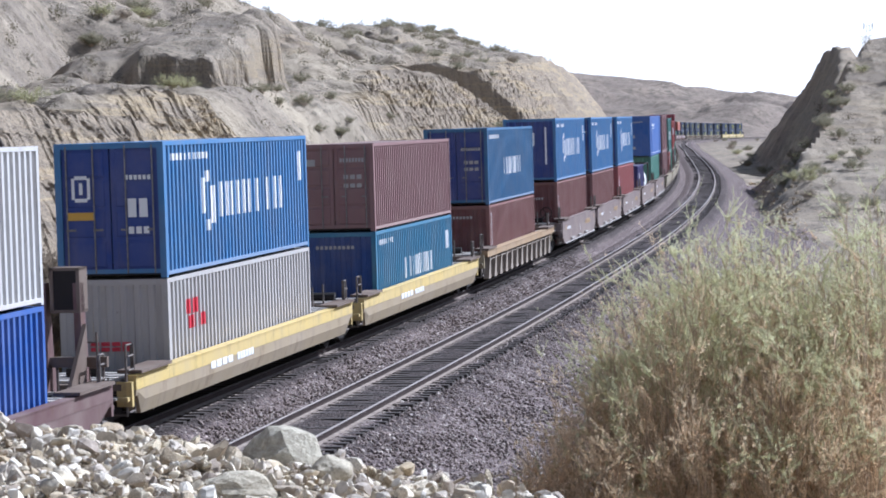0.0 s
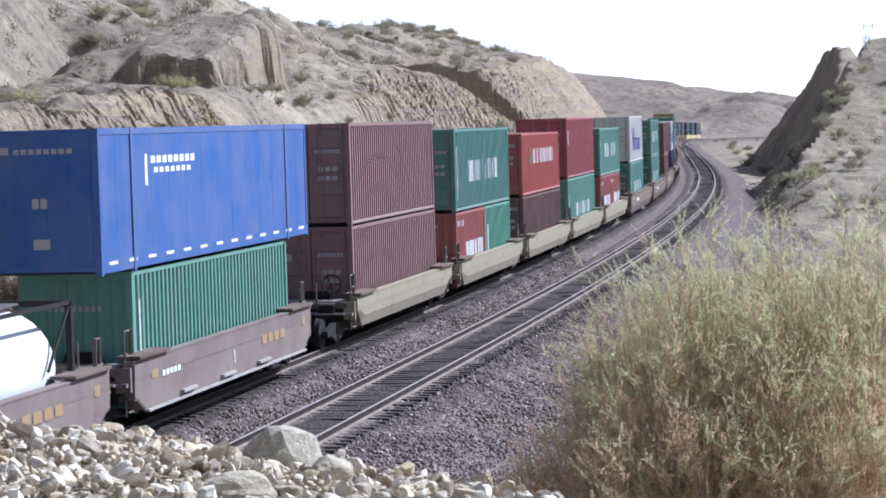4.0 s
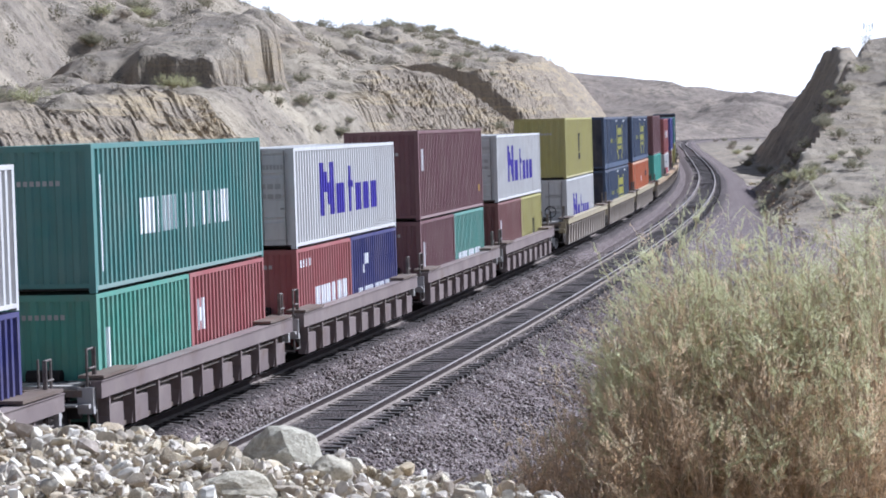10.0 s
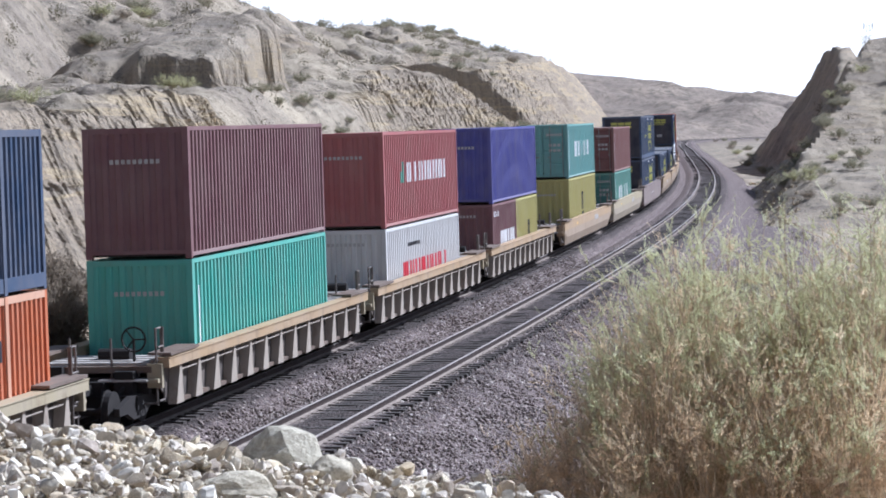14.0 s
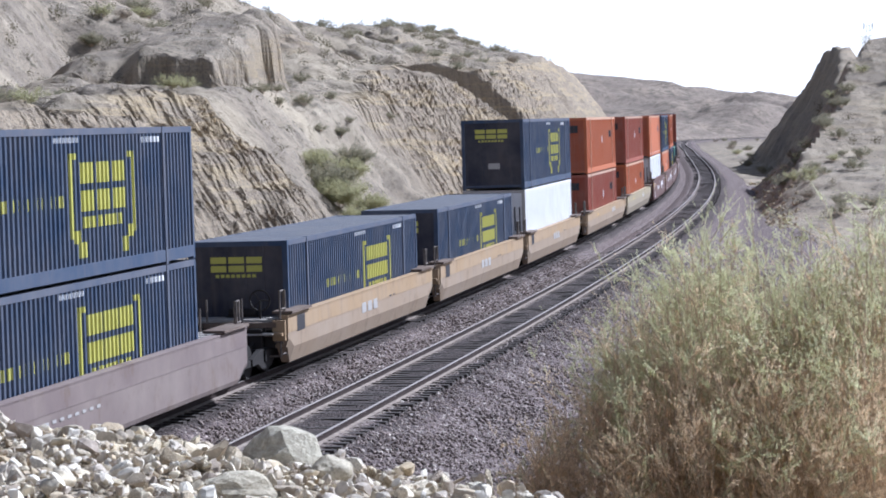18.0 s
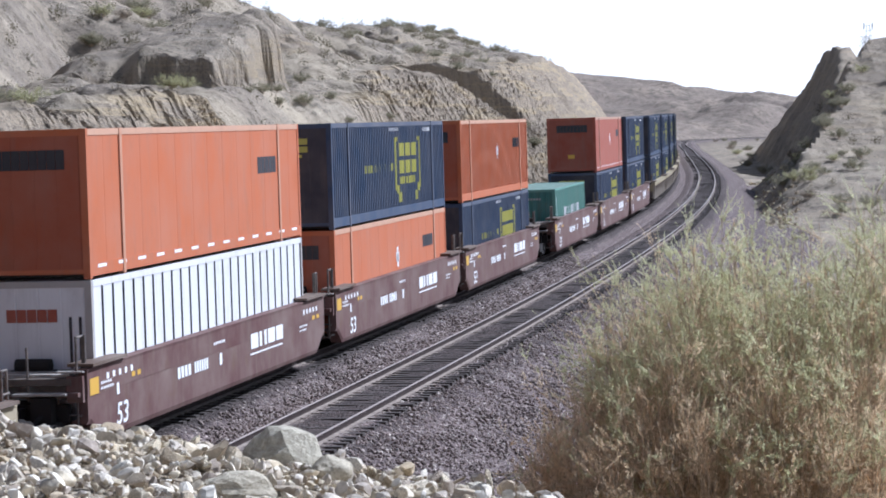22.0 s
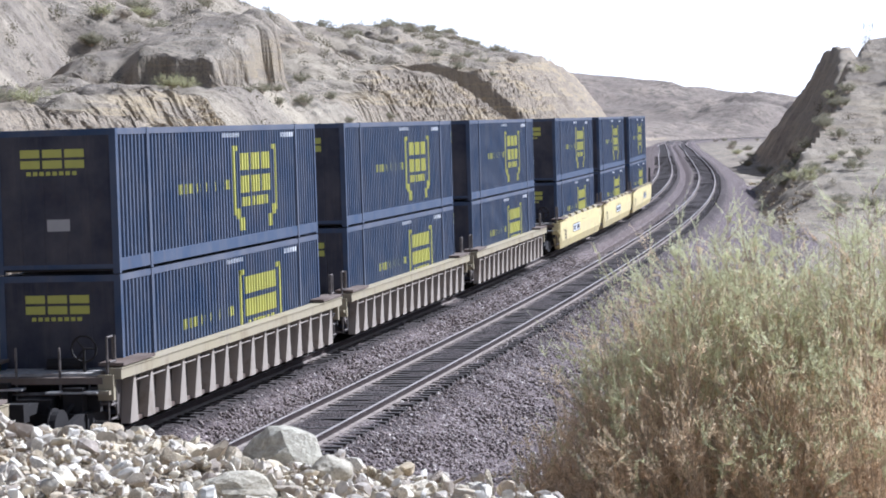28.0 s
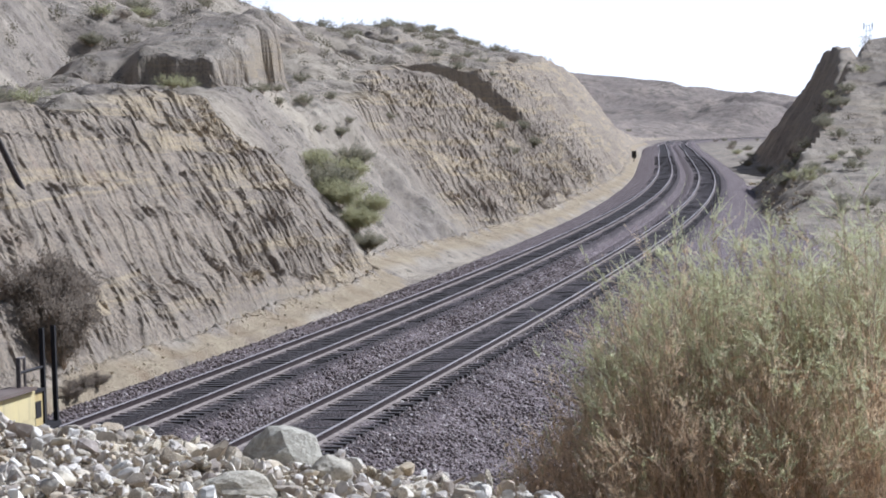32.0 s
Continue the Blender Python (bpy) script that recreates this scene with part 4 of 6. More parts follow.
def door_mesh(W, L, H, sx):
    """One leaf of the doors, a sheet pressed into panels."""
    m = M()
    a, b = sorted((sx * 0.015, sx * (W / 2 - 0.15)))
    y = -L / 2 + 0.05
    xs = [(a, 0.04), (a, 0.0), (a + 0.10, 0.0), (a + 0.13, 0.024), (b - 0.13, 0.024), (b - 0.10, 0.0), (b, 0.0), (b, 0.04)]
    zs = waves(0.17, H - 0.13, (H - 0.3) / 4, [(0.0, 0.0), (0.10, 0.0), (0.13, 1.0), (0.88, 1.0)], 1.0)
    for x, back in xs:
        for z, k in zs:
            m.v.append((x, y + (back if abs(back - 0.04) < 1e-6 else -0.026 * k if back else 0.0), z))
    n = len(zs)
    m.f = [(i * n + j, (i + 1) * n + j, (i + 1) * n + j + 1, i * n + j + 1) for i in range(len(xs) - 1) for j in range(n - 1)]
    return m.mesh("door", PAINT)


def container(L, H, col, mark="", doors=0, kind="iso", z=0.36, u=0.0, half=9.0):
    W = 2.438 if kind == "iso" else 2.591
    c = COL[col] if kind != "posts" else lin(222, 222, 224)
    top = new("shipping_container" if L > 7 else "short_container")
    size = {6.058: "short", 12.192: "long", 16.154: "extra-long"}[L]
    wall = {"iso": "corrugated", "dom": "corrugated", "plate": "smooth-sided", "posts": "ribbed"}[kind]
    where = "in a well car" if z < 1 else "on top of another"
    tagged(top, f"{NICE.get(col, col)} {size} {wall} steel container {where}", "container", "containers of the freight train")
    key = (kind, L, H)
    if kind == "iso":
        part("frame", cached(("frame",) + key, lambda: frame_mesh(W, L, H, kind)), top, c)
    else:
        for sy in (-1, 1):
            part("end_frame", cached(("frame", sy) + key, lambda: frame_mesh(W, L, H, kind, (sy,))), top, c if kind != "posts" else COL["grey"])
    z0, z1 = (0.09, H - 0.07) if kind == "iso" else (0.26 if kind != "posts" else 0.1, H - 0.08)
    for sg in (1, -1):
        part("side_wall", cached(("side", sg) + key, lambda: wall_sheet(side_points(kind, L), W / 2 - 0.012, z0, z1, sg).mesh("side_wall", PAINT)), top, c)
        low = 0.13 if kind == "iso" else 0.12 if kind == "posts" else 0.30
        xa, xb = sorted((sg * W / 2, sg * (W / 2 - 0.07)))
        part("bottom_rail", cached(("brail", sg) + key, lambda: M().box(xa, xb, -L / 2 + 0.12, L / 2 - 0.12, 0.05, low).mesh("bottom_rail", PAINT)), top, tuple(0.8 * a + 0.2 * b for a, b in zip(c, lin(212, 200, 190))) if kind == "iso" else c)
        if kind != "iso":
            dusty = lambda k: tuple(a + (b - a) * k for a, b in zip(c, lin(206, 186, 160)))
            part("top_rail", cached(("trail", sg) + key, lambda: M().box(xa, xb, -L / 2 + 0.12, L / 2 - 0.12, H - 0.13, H - 0.003).mesh("top_rail", PAINT)), top, dusty(0.5 if col in ("orange", "vermilion") else 0.06))
            for sy in (-1, 1) if kind != "posts" else ():
                ya, yb = sorted((sy * (L / 2 - 2.10), sy * (L / 2 - 1.96)))
                pa, pb = sorted((sg * (W / 2 + 0.016), sg * (W / 2 - 0.1)))
                part("lifting_post", cached(("lift", sg, sy) + key, lambda: M().box(pa, pb, ya, yb, 0.0, H + 0.004).mesh("lifting_post", PAINT)), top, dusty(0.36 if col in ("orange", "vermilion") else 0.05))
    part("roof", cached(("roof",) + key, lambda: roof_mesh(W, L, H)), top, tuple(a + (b - a) * 0.35 for a, b in zip(c, lin(150, 145, 136))))
    part("underside", cached(("floor",) + key, lambda: M().box(-W / 2 + 0.08, W / 2 - 0.08, -L / 2 + 0.1, L / 2 - 0.1, 0.05, 0.13).mesh("underside", DARK)), top)
    part("end_wall", cached(("end", 1) + key, lambda: end_mesh(W, L, H, kind, 1)), top, c)
    if doors:
        for sx in (-1, 1):
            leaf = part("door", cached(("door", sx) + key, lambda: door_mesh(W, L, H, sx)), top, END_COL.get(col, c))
            for q in (0.32, 0.86):
                x = sx * q * (W / 2 - 0.1)
                part("lock_rod", cached(("rod", x) + key, lambda: M().tube((x, -L / 2 + 0.0, 0.1), (x, -L / 2 + 0.0, H - 0.06), 0.018).box(x - 0.03, x + 0.16 * (1 if sx < 0 else -1) + 0.03, -L / 2 - 0.02, -L / 2 + 0.0, 1.02, 1.06).mesh("lock_rod", STEEL)), leaf)
    else:
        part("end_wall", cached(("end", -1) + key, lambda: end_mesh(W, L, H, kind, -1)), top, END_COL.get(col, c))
    for i, (colour, rects) in enumerate(marks(mark, H)):
        small = [q for q in rects if (q[1] - q[0]) * (q[3] - q[2]) < 0.11]
        for j, q in enumerate(rects):
            if q not in small:
                part("painted_bar", cached(("bar", mark, i, j) + key, lambda: mark_mesh(kind, L, W / 2 - 0.012, [q]).mesh("painted_bar", MARK)), top, COL[colour])
        if small:
            tagged(part("small_marking", cached(("mark", mark, i) + key, lambda: mark_mesh(kind, L, W / 2 - 0.012, small).mesh("small_marking", MARK)), top, COL[colour]), kind="stuff")
    if kind == "plate":
        m = M()
        for i in range(13):
            y = -L / 2 + 0.45 + i * (L - 1.4) / 12
            m.quad((W / 2 + 0.003, y, 0.20), (W / 2 + 0.003, y + 0.5, 0.20), (W / 2 + 0.003, y + 0.5, 0.265), (W / 2 + 0.003, y, 0.265))
        tagged(part("reflector_strip", cached(("reflect",) + key, lambda: m.mesh("reflector_strip", MARK)), top, COL["markwhite"]), kind="stuff")
    if kind == "posts":
        n = round((L - 0.2) / 0.63)
        w = (L - 0.2) / n
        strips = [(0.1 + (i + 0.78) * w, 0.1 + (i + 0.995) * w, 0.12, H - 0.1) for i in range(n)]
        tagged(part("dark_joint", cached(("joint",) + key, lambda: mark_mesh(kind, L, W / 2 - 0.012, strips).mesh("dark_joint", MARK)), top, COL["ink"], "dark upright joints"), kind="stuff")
    end = END_OF.get(mark) or ("posts" if kind == "posts" else "codes" if doors else "plain")
    if mark == "swirl" and not doors:
        end = "plainswirl"
    for colour, rects in END_BARS[end]:
        y = -L / 2 - (0.002 if doors else -0.012)
        tagged(part("end_marking", cached(("endmark", end, colour, len(rects), doors) + key, lambda: flat_bars(y - (0.004 if not doors else 0.0), rects).mesh("end_marking", MARK)), top, COL[colour]), kind="stuff")
    KEYED.append((top, u, z, half))
    return top


def tank_container(u, z, half):
    top = new("tank_container")
    tagged(top, "white cylindrical tank container in a dark steel frame", "tank container", "containers of the freight train")
    L, W, H = 6.058, 2.438, 2.591
    m = M()
    n = 28
    prof = [(-2.75, 0.0), (-2.72, 0.5), (-2.55, 0.9), (-2.3, 1.1), (2.3, 1.1), (2.55, 0.9), (2.72, 0.5), (2.75, 0.0)]
    for y, r in prof:
        m.v += [(r * math.cos(a), y, 1.36 + r * math.sin(a)) for a in (2 * math.pi * k / n for k in range(n))]
    for i in range(len(prof) - 1):
        for k in range(n):
            m.f.append((i * n + (k + 1) % n, i * n + k, (i + 1) * n + k, (i + 1) * n + (k + 1) % n))
    part("tank", m.mesh("tank", WHITE_TANK, True), top)
    for y in (-L / 2 + 0.06, L / 2 - 0.06):
        f = M()
        for sx in (-1, 1):
            f.box(*sorted((sx * W / 2, sx * (W / 2 - 0.12))), y - 0.06, y + 0.06, 0, H)
            f.tube((sx * (W / 2 - 0.1), y, 0.1), (sx * 0.3, y, 1.0), 0.05)
        f.box(-W / 2, W / 2, y - 0.05, y + 0.05, H - 0.12, H - 0.002).box(-W / 2, W / 2, y - 0.05, y + 0.05, 0.0, 0.14)
        part("end_frame", f.mesh("end_frame", DARK), top)
    for sx in (-1, 1):
        x = sx * (W / 2 - 0.05)
        part("rail", M().box(x - 0.04, x + 0.04, -L / 2 + 0.12, L / 2 - 0.12, 0.02, 0.14).mesh("rail", DARK), top)
        part("brace", M().tube((x, -L / 2 + 0.1, H - 0.1), (x, -L / 2 + 1.3, 1.36), 0.035).tube((x, L / 2 - 0.1, H - 0.1), (x, L / 2 - 1.3, 1.36), 0.035).mesh("brace", DARK), top)
        part("top_rail", M().box(x - 0.03, x + 0.03, -L / 2 + 0.12, L / 2 - 0.12, H - 0.08, H - 0.005).mesh("top_rail", DARK), top)
    part("walkway", M().box(-0.3, 0.3, -2.6, 2.6, H - 0.06, H - 0.02).mesh("walkway", STEEL), top)
    part("painted_marking", M().cross([(-1.4, 1.25), (-0.9, 1.25), (-0.9, 1.42), (-1.4, 1.42)], 1.093, 1.104).mesh("painted_marking", MARK), top, COL["ink"])
    KEYED.append((top, u, z, half))


# ---- well cars ----
def loft_side(hl, top, bot, taper, run, chamfer, sgn):
    """A smooth side girder whose lower edge rises towards the ends."""
    ys = [(-hl, top - taper), (-hl + 0.15, top - taper), (-hl + 0.15 + run, bot), (hl - 0.15 - run, bot), (hl - 0.15, top - taper), (hl, top - taper)]
    m = M()
    for y, b in ys:
        ch = min(chamfer, (top - b) * 0.55)
        for x, z in ((1.34, top), (1.54, top), (1.54, b + ch), (1.54 - ch * 0.34, b), (1.2, b), (1.2, b + 0.05), (1.34, b + ch + 0.02)):
            m.v.append((sgn * x, y, z))
    k = 7
    for i in range(len(ys) - 1):
        for j in range(k):
            q = (i * k + j, (i + 1) * k + j, (i + 1) * k + (j + 1) % k, i * k + (j + 1) % k)
            m.f.append(q[::-1] if sgn > 0 else q)
    m.f.append(tuple(range(k)) if sgn > 0 else tuple(reversed(range(k))))
    last = (len(ys) - 1) * k
    m.f.append(tuple(last + j for j in (reversed(range(k)) if sgn > 0 else range(k))))
    return m


WHEEL = M().tube((-0.065, 0, 0), (0.065, 0, 0), 0.42, 20).tube((-0.085, 0, 0), (-0.064, 0, 0), 0.455, 20).tube((0.06, 0, 0), (0.14, 0, 0), 0.1, 10).mesh("wheel", DARK)
SIDEFRAME = M().cross([(-1.25, 0.52), (-1.25, 0.36), (-0.75, 0.36), (-0.35, 0.2), (0.35, 0.2), (0.75, 0.36), (1.25, 0.36), (1.25, 0.52), (0.5, 0.68), (-0.5, 0.68)], -0.06, 0.06).mesh("side_frame", DARK)
AXLE = M().tube((-0.8, 0, 0), (0.8, 0, 0), 0.075, 8).mesh("axle", DARK)
BOLSTER = M().box(-1.1, 1.1, -0.2, 0.2, 0.38, 0.66).mesh("bolster", DARK)


def bogie(top, y):
    b = part("bogie", BOLSTER, top, at=Matrix.Translation((0, y, 0)))
    for sx in (-1, 1):
        part("side_frame", SIDEFRAME, b, at=Matrix.Translation((sx * 1.0, 0, 0)))
    for wy in (-0.88, 0.88):
        part("axle", AXLE, b, at=Matrix.Translation((0, wy, 0.42)))
        for sx in (-1, 1):
            part("wheel", WHEEL, b, at=Matrix.Translation((sx * 0.76, wy, 0.42)) @ (Matrix.Scale(-1, 4, (1, 0, 0)) if sx < 0 else Matrix.Identity(4)))


def rib_web(hl, top, bot, sgn, wide):
    """The side of a ribbed car: parts (chord, web, bottom rail, tapered rib)."""
    s = lambda a, b: sorted((sgn * a, sgn * b))
    chord = M().box(*s(1.32, 1.62), -hl, hl, top - (0.34 if wide else 0.22), top - 0.02).box(*s(1.30, 1.64), -hl, hl, top - 0.02, top)
    web = M().cross([(-hl + 0.1, top - 0.22), (-hl + 0.1, top - 0.55), (-hl + 0.9, bot), (hl - 0.9, bot), (hl - 0.1, top - 0.55), (hl - 0.1, top - 0.22)], *s(1.30, 1.325))
    rail = M().box(*s(1.30, 1.42), -hl + 0.95, hl - 0.95, bot, bot + 0.09)
    wt, wb = (0.40, 0.54) if wide else (0.055, 0.26)
    rib = M()
    lid = top - (0.56 if wide else 0.22)
    pts = [(1.56, wt, lid), (1.56, -wt, lid), (1.52, -wb, bot + 0.02), (1.52, wb, bot + 0.02)]
    rib.v = [(sgn * x, y, z) for x, y, z in pts] + [(sgn * 1.325, y, z) for x, y, z in pts]
    rib.f = [(0, 1, 2, 3), (7, 6, 5, 4), (1, 0, 4, 5), (2, 1, 5, 6), (3, 2, 6, 7), (0, 3, 7, 4)]
    if sgn < 0:
        rib.f = [f[::-1] for f in rib.f]
    if wide:
        rib.box(*s(1.325, 1.575), -wt - 0.05, -wt + 0.03, bot + 0.02, top - 0.33)
    return chord, web, rail, rib


WELLS = {   # girder: top, bottom, end taper, chamfer; ribs; colour; words
    "yellow40": (1.24, 0.42, (0.42, 0.40), 0.50, 0, "yellow", "yellow with road grime"),
    "yellow53": (1.56, 0.24, (0.85, 0.5), 0.36, 0, "dustyyellow", "dusty yellow"),
    "tan53": (1.46, 0.24, (0.80, 0.40), 0.40, 0, "tan", "dusty tan"),
    "cream48": (1.42, 0.30, (0.55, 0.8), 0.60, 0, "cream", "cream and grime"),
    "goldtan": (1.40, 0.30, (0.55, 0.8), 0.60, 0, "tan", "faded yellow and tan"),
    "purple": (1.52, 0.46, (0.80, 0.5), 0.05, 0, "purplebrown", "dusty purple-brown"),
    "purple53": (1.50, 0.26, (0.95, 0.6), 0.10, 0, "purplebrown", "dusty purple-brown"),
    "pale40": (1.34, 0.46, (0.42, 0.8), 0.48, 0, "palegreen", "pale green-grey"),
    "greybrown": (1.40, 0.25, (0.47, 1.2), 0.40, 0, "greybrown", "weathered grey-brown"),
    "oxide53": (1.66, 0.24, (1.05, 0.6), 0.10, 0, "oxide", "oxide-red"),
    "rib_yellow53": (1.50, 0.30, 0, 0, 16, "cream", "cream ribbed"),
    "rib_yellow48": (1.40, 0.32, 0, 0, 13, "cream", "cream ribbed"),
    "rib_tan40": (1.38, 0.30, 0, 0, 9, "grey", "grey ribbed"),
    "dark": (1.20, 0.42, (0.42, 0.8), 0.1, 0, "darkbrown", "dark brown"),
}
DUST_AND_SHADE = {"yellow40": 0.75, "tan53": 0.5, "cream48": 0.5, "goldtan": 0.5, "greybrown": 0.2, "oxide53": 0.0, "yellow53": 0.12, "pale40": 0.3}   # road dust and underside shade, both in the lower panel's colour
CHORD = {"rib_yellow53": "cream", "rib_yellow48": "tan", "rib_tan40": "purplebrown"}


def well_bars(kind, hl, top, bot, at):
    """Bars of lettering on the girder: (colour, from the middle, to, z, z)."""
    if kind == "oxide53":
        return [("markwhite", blocks(2.1, 5.1, bot + 0.70, bot + 1.05, "bubb", 0.16, 0.34)), ("markwhite", [(2.0, 4.9, bot + 0.56, bot + 0.60)]), ("markwhite", word(-3.6, -2.6, bot + 0.62, bot + 0.86, 4, 0.25) + word(-2.4, -1.35, bot + 0.62, bot + 0.86, 6, 0.25) + [(-0.5, -0.3, bot + 0.6, bot + 0.86)]),
                ("markwhite", word(-hl + 0.75, -hl + 1.5, bot + 0.95, bot + 1.0, 6, 0.3) + word(-hl + 0.75, -hl + 1.4, bot + 1.05, bot + 1.1, 5, 0.3) + [(-hl + 1.65, -hl + 1.8, bot + 0.75, bot + 0.98)] + word(-0.9, 0.0, bot + 1.08, bot + 1.14, 6, 0.3) + word(6.6, 7.4, bot + 0.8, bot + 0.84, 5, 0.3) + word(6.6, 7.3, bot + 0.7, bot + 0.74, 5, 0.3) + word(-8.1, -6.3, bot + 1.12, bot + 1.24, 5, 0.6) + word(7.0, 8.6, bot + 1.1, bot + 1.22, 5, 0.55)), ("ochre", [(-hl + 0.12, -hl + 0.62, bot + 0.9, bot + 1.22)] + word(-6.6, -5.9, bot + 1.0, bot + 1.1, 2, 0.4) + word(7.9, 8.8, bot + 0.9, bot + 1.0, 2, 0.4))]
    if kind == "yellow53":
        return [("ink", [(at, at + 2.9, bot + 0.56, bot + 0.94)]), ("ink", word(-0.4, 1.2, bot + 1.0, bot + 1.03, 2, 0.3) + [(-7.9, -7.7, bot + 0.8, bot + 0.9)])]
    if kind == "tan53":
        return [("grey", blocks(-1.0, 1.2, bot + 0.60, bot + 0.88, "bbb", 0.3)), ("ink", word(2.6, 3.6, bot + 0.8, bot + 0.84, 2, 0.3) + [(-8.3, -7.5, bot + 0.75, bot + 1.15)])]
    if kind in ("goldtan", "cream48"):
        return [("grey", word(2.2, 4.2, bot + 0.66, bot + 0.9, 5, 0.3)), ("ochre", word(-6.0, -5.4, bot + 0.8, bot + 0.9, 1))]
    if kind == "greybrown":
        return [("yellow", word(-8.6, 8.6, bot + 0.82, bot + 0.93, 6, 0.78)), ("markwhite", word(-6.0, -3.6, bot + 0.62, bot + 0.8, 8, 0.3))]
    if kind == "purple":
        return [("tan", word(2.4, 4.6, bot + 0.5, bot + 0.72, 4, 0.25) + [(-6.0, -5.6, bot + 0.6, bot + 0.78), (6.2, 6.5, bot + 0.62, bot + 0.84)]), ("markwhite", [(0.0, 0.06, bot + 0.3, bot + 0.6)] + word(-5.3, -4.0, bot + 0.58, bot + 0.7, 5, 0.3))]
    if kind == "yellow40":
        return [("markwhite", word(-4.2, -2.4, top - 0.42, top - 0.26, 4, 0.2) + word(-2.1, -0.7, top - 0.42, top - 0.26, 6, 0.2))]
    if kind == "purple53":
        return [("grey", word(-3, 1, bot + 0.6, bot + 0.66, 10, 0.5))]
    return []


def well_car(kind, u, spacing, single, first, last):
    top_z, bot, taper, chamf, ribs, col, words = WELLS[kind]
    hl = spacing / 2 - (0.72 if not single else 1.55)
    if single and spacing < 21:
        hl = spacing / 2 - 1.15
    c = COL[col]
    top = new("well_car")
    tagged(top, f"{words} steel well car carrying containers", "freight car", "well cars of the freight train")
    for sg in (1, -1):
        if ribs:
            chord, web, rail, rib = (cached(("rib", kind, hl, sg, i), lambda q=q, nm=nm: q.mesh(nm, FRAME_PAINT)) for i, (q, nm) in enumerate(zip(rib_web(hl, top_z, bot, sg, kind == "rib_tan40"), ("top_chord", "side_web", "bottom_rail", "rib"))))
            part("top_chord", chord, top, COL[CHORD[kind]])
            # web coloured near-black: the shadow behind the ribs is put into its colour
            part("side_web", web, top, COL["webshade_deck"])
            part("bottom_rail", rail, top, COL["greybrown"])
            for i in range(ribs):
                y = -hl + 1.0 + (2 * hl - 2.0) * i / (ribs - 1)
                part("rib", rib, top, COL["purplebrown" if kind == "rib_tan40" else "ribgrey"], at=Matrix.Translation((0, y, 0)))
            tz = top_z - (0.46 if kind == "rib_tan40" else 0.36)
            part("tie_bar", cached(("tiebar", kind, hl, sg), lambda: M().tube((sg * 1.50, -hl + 1.0, tz), (sg * 1.50, hl - 1.0, tz), 0.022).mesh("tie_bar", FRAME_PAINT)), top, COL["ribgrey"])
        else:
            band = 0.36 * (top_z - bot)
            part("side_girder", cached(("girder", kind, hl, sg), lambda: loft_side(hl, top_z - band, bot, taper[0] - band, taper[1], chamf, sg).mesh("side_girder", FRAME_PAINT)), top, tuple(a + (b - a) * DUST_AND_SHADE.get(kind, 0.15) for a, b in zip(c, lin(134, 122, 112))))
            part("upper_band", cached(("band", kind, hl, sg), lambda: M().box(*sorted((sg * 1.34, sg * 1.548)), -hl, hl, top_z - band, top_z - 0.03).box(*sorted((sg * 1.32, sg * 1.56)), -hl, hl, top_z - 0.03, top_z).mesh("upper_band", FRAME_PAINT)), top, c)
        for sy in (-1, 1):
            y0, y1 = sorted((sy * (hl - 0.1), sy * (hl - 2.1)))
            part("edge_plate", cached(("plate", hl, top_z, sg, sy), lambda: M().box(*sorted((sg * 1.12, sg * 1.64)), y0, y1, top_z + 0.03, top_z + 0.09).mesh("edge_plate", FRAME_PAINT)), top, COL["greybrown"])
            if kind == "oxide53":
                part("corner_plate", cached(("cplate", hl, top_z, sg, sy), lambda: M().box(*sorted((sg * 0.95, sg * 1.5)), *sorted((sy * (hl - 0.05), sy * (hl + 0.12))), top_z - 0.06, top_z - 0.03).mesh("corner_plate", PLATE)), top, None, "worn bare corner plate")
    plate_at = -4.1 if first else 0.4 if last else -1.5       # the number plate shifts from unit to unit
    for colour, rects in well_bars(kind, hl, top_z, bot, plate_at):
        m = M()
        for a, b, z0, z1 in rects:
            m.quad((1.553, a, z0), (1.553, b, z0), (1.553, b, z1), (1.553, a, z1))
        tagged(part("painted_marking", m.mesh("painted_marking", MARK), top, COL[colour]), kind="stuff")
    if kind in ("oxide53", "yellow53"):
        cu = bpy.data.curves.new("size_number", "FONT")
        cu.body, cu.size, cu.align_x, cu.offset, cu.shear = "53", 0.60, "LEFT", 0.008, 0.15
        dg = new("size_number", cu)
        me = bpy.data.meshes.new_from_object(dg.evaluated_get(bpy.context.evaluated_depsgraph_get()))
        bpy.data.objects.remove(dg)
        me.materials.append(MARK)
        part("size_number", me, top, COL["markwhite" if kind == "oxide53" else "ink"], "painted size number", Matrix.Translation((1.554, -hl + 1.55, bot + (0.40 if kind == "yellow53" else 0.17))) @ pose(0, 0, 0, 90, 0, 90) @ Matrix.Diagonal((1.25, 1, 1, 1)))
    part("well_floor", cached(("wfloor", hl, bot), lambda: M().box(-1.15, 1.15, -hl + 1.9, hl - 1.9, max(bot - 0.04, 0.2), 0.345).mesh("well_floor", DARK)), top)
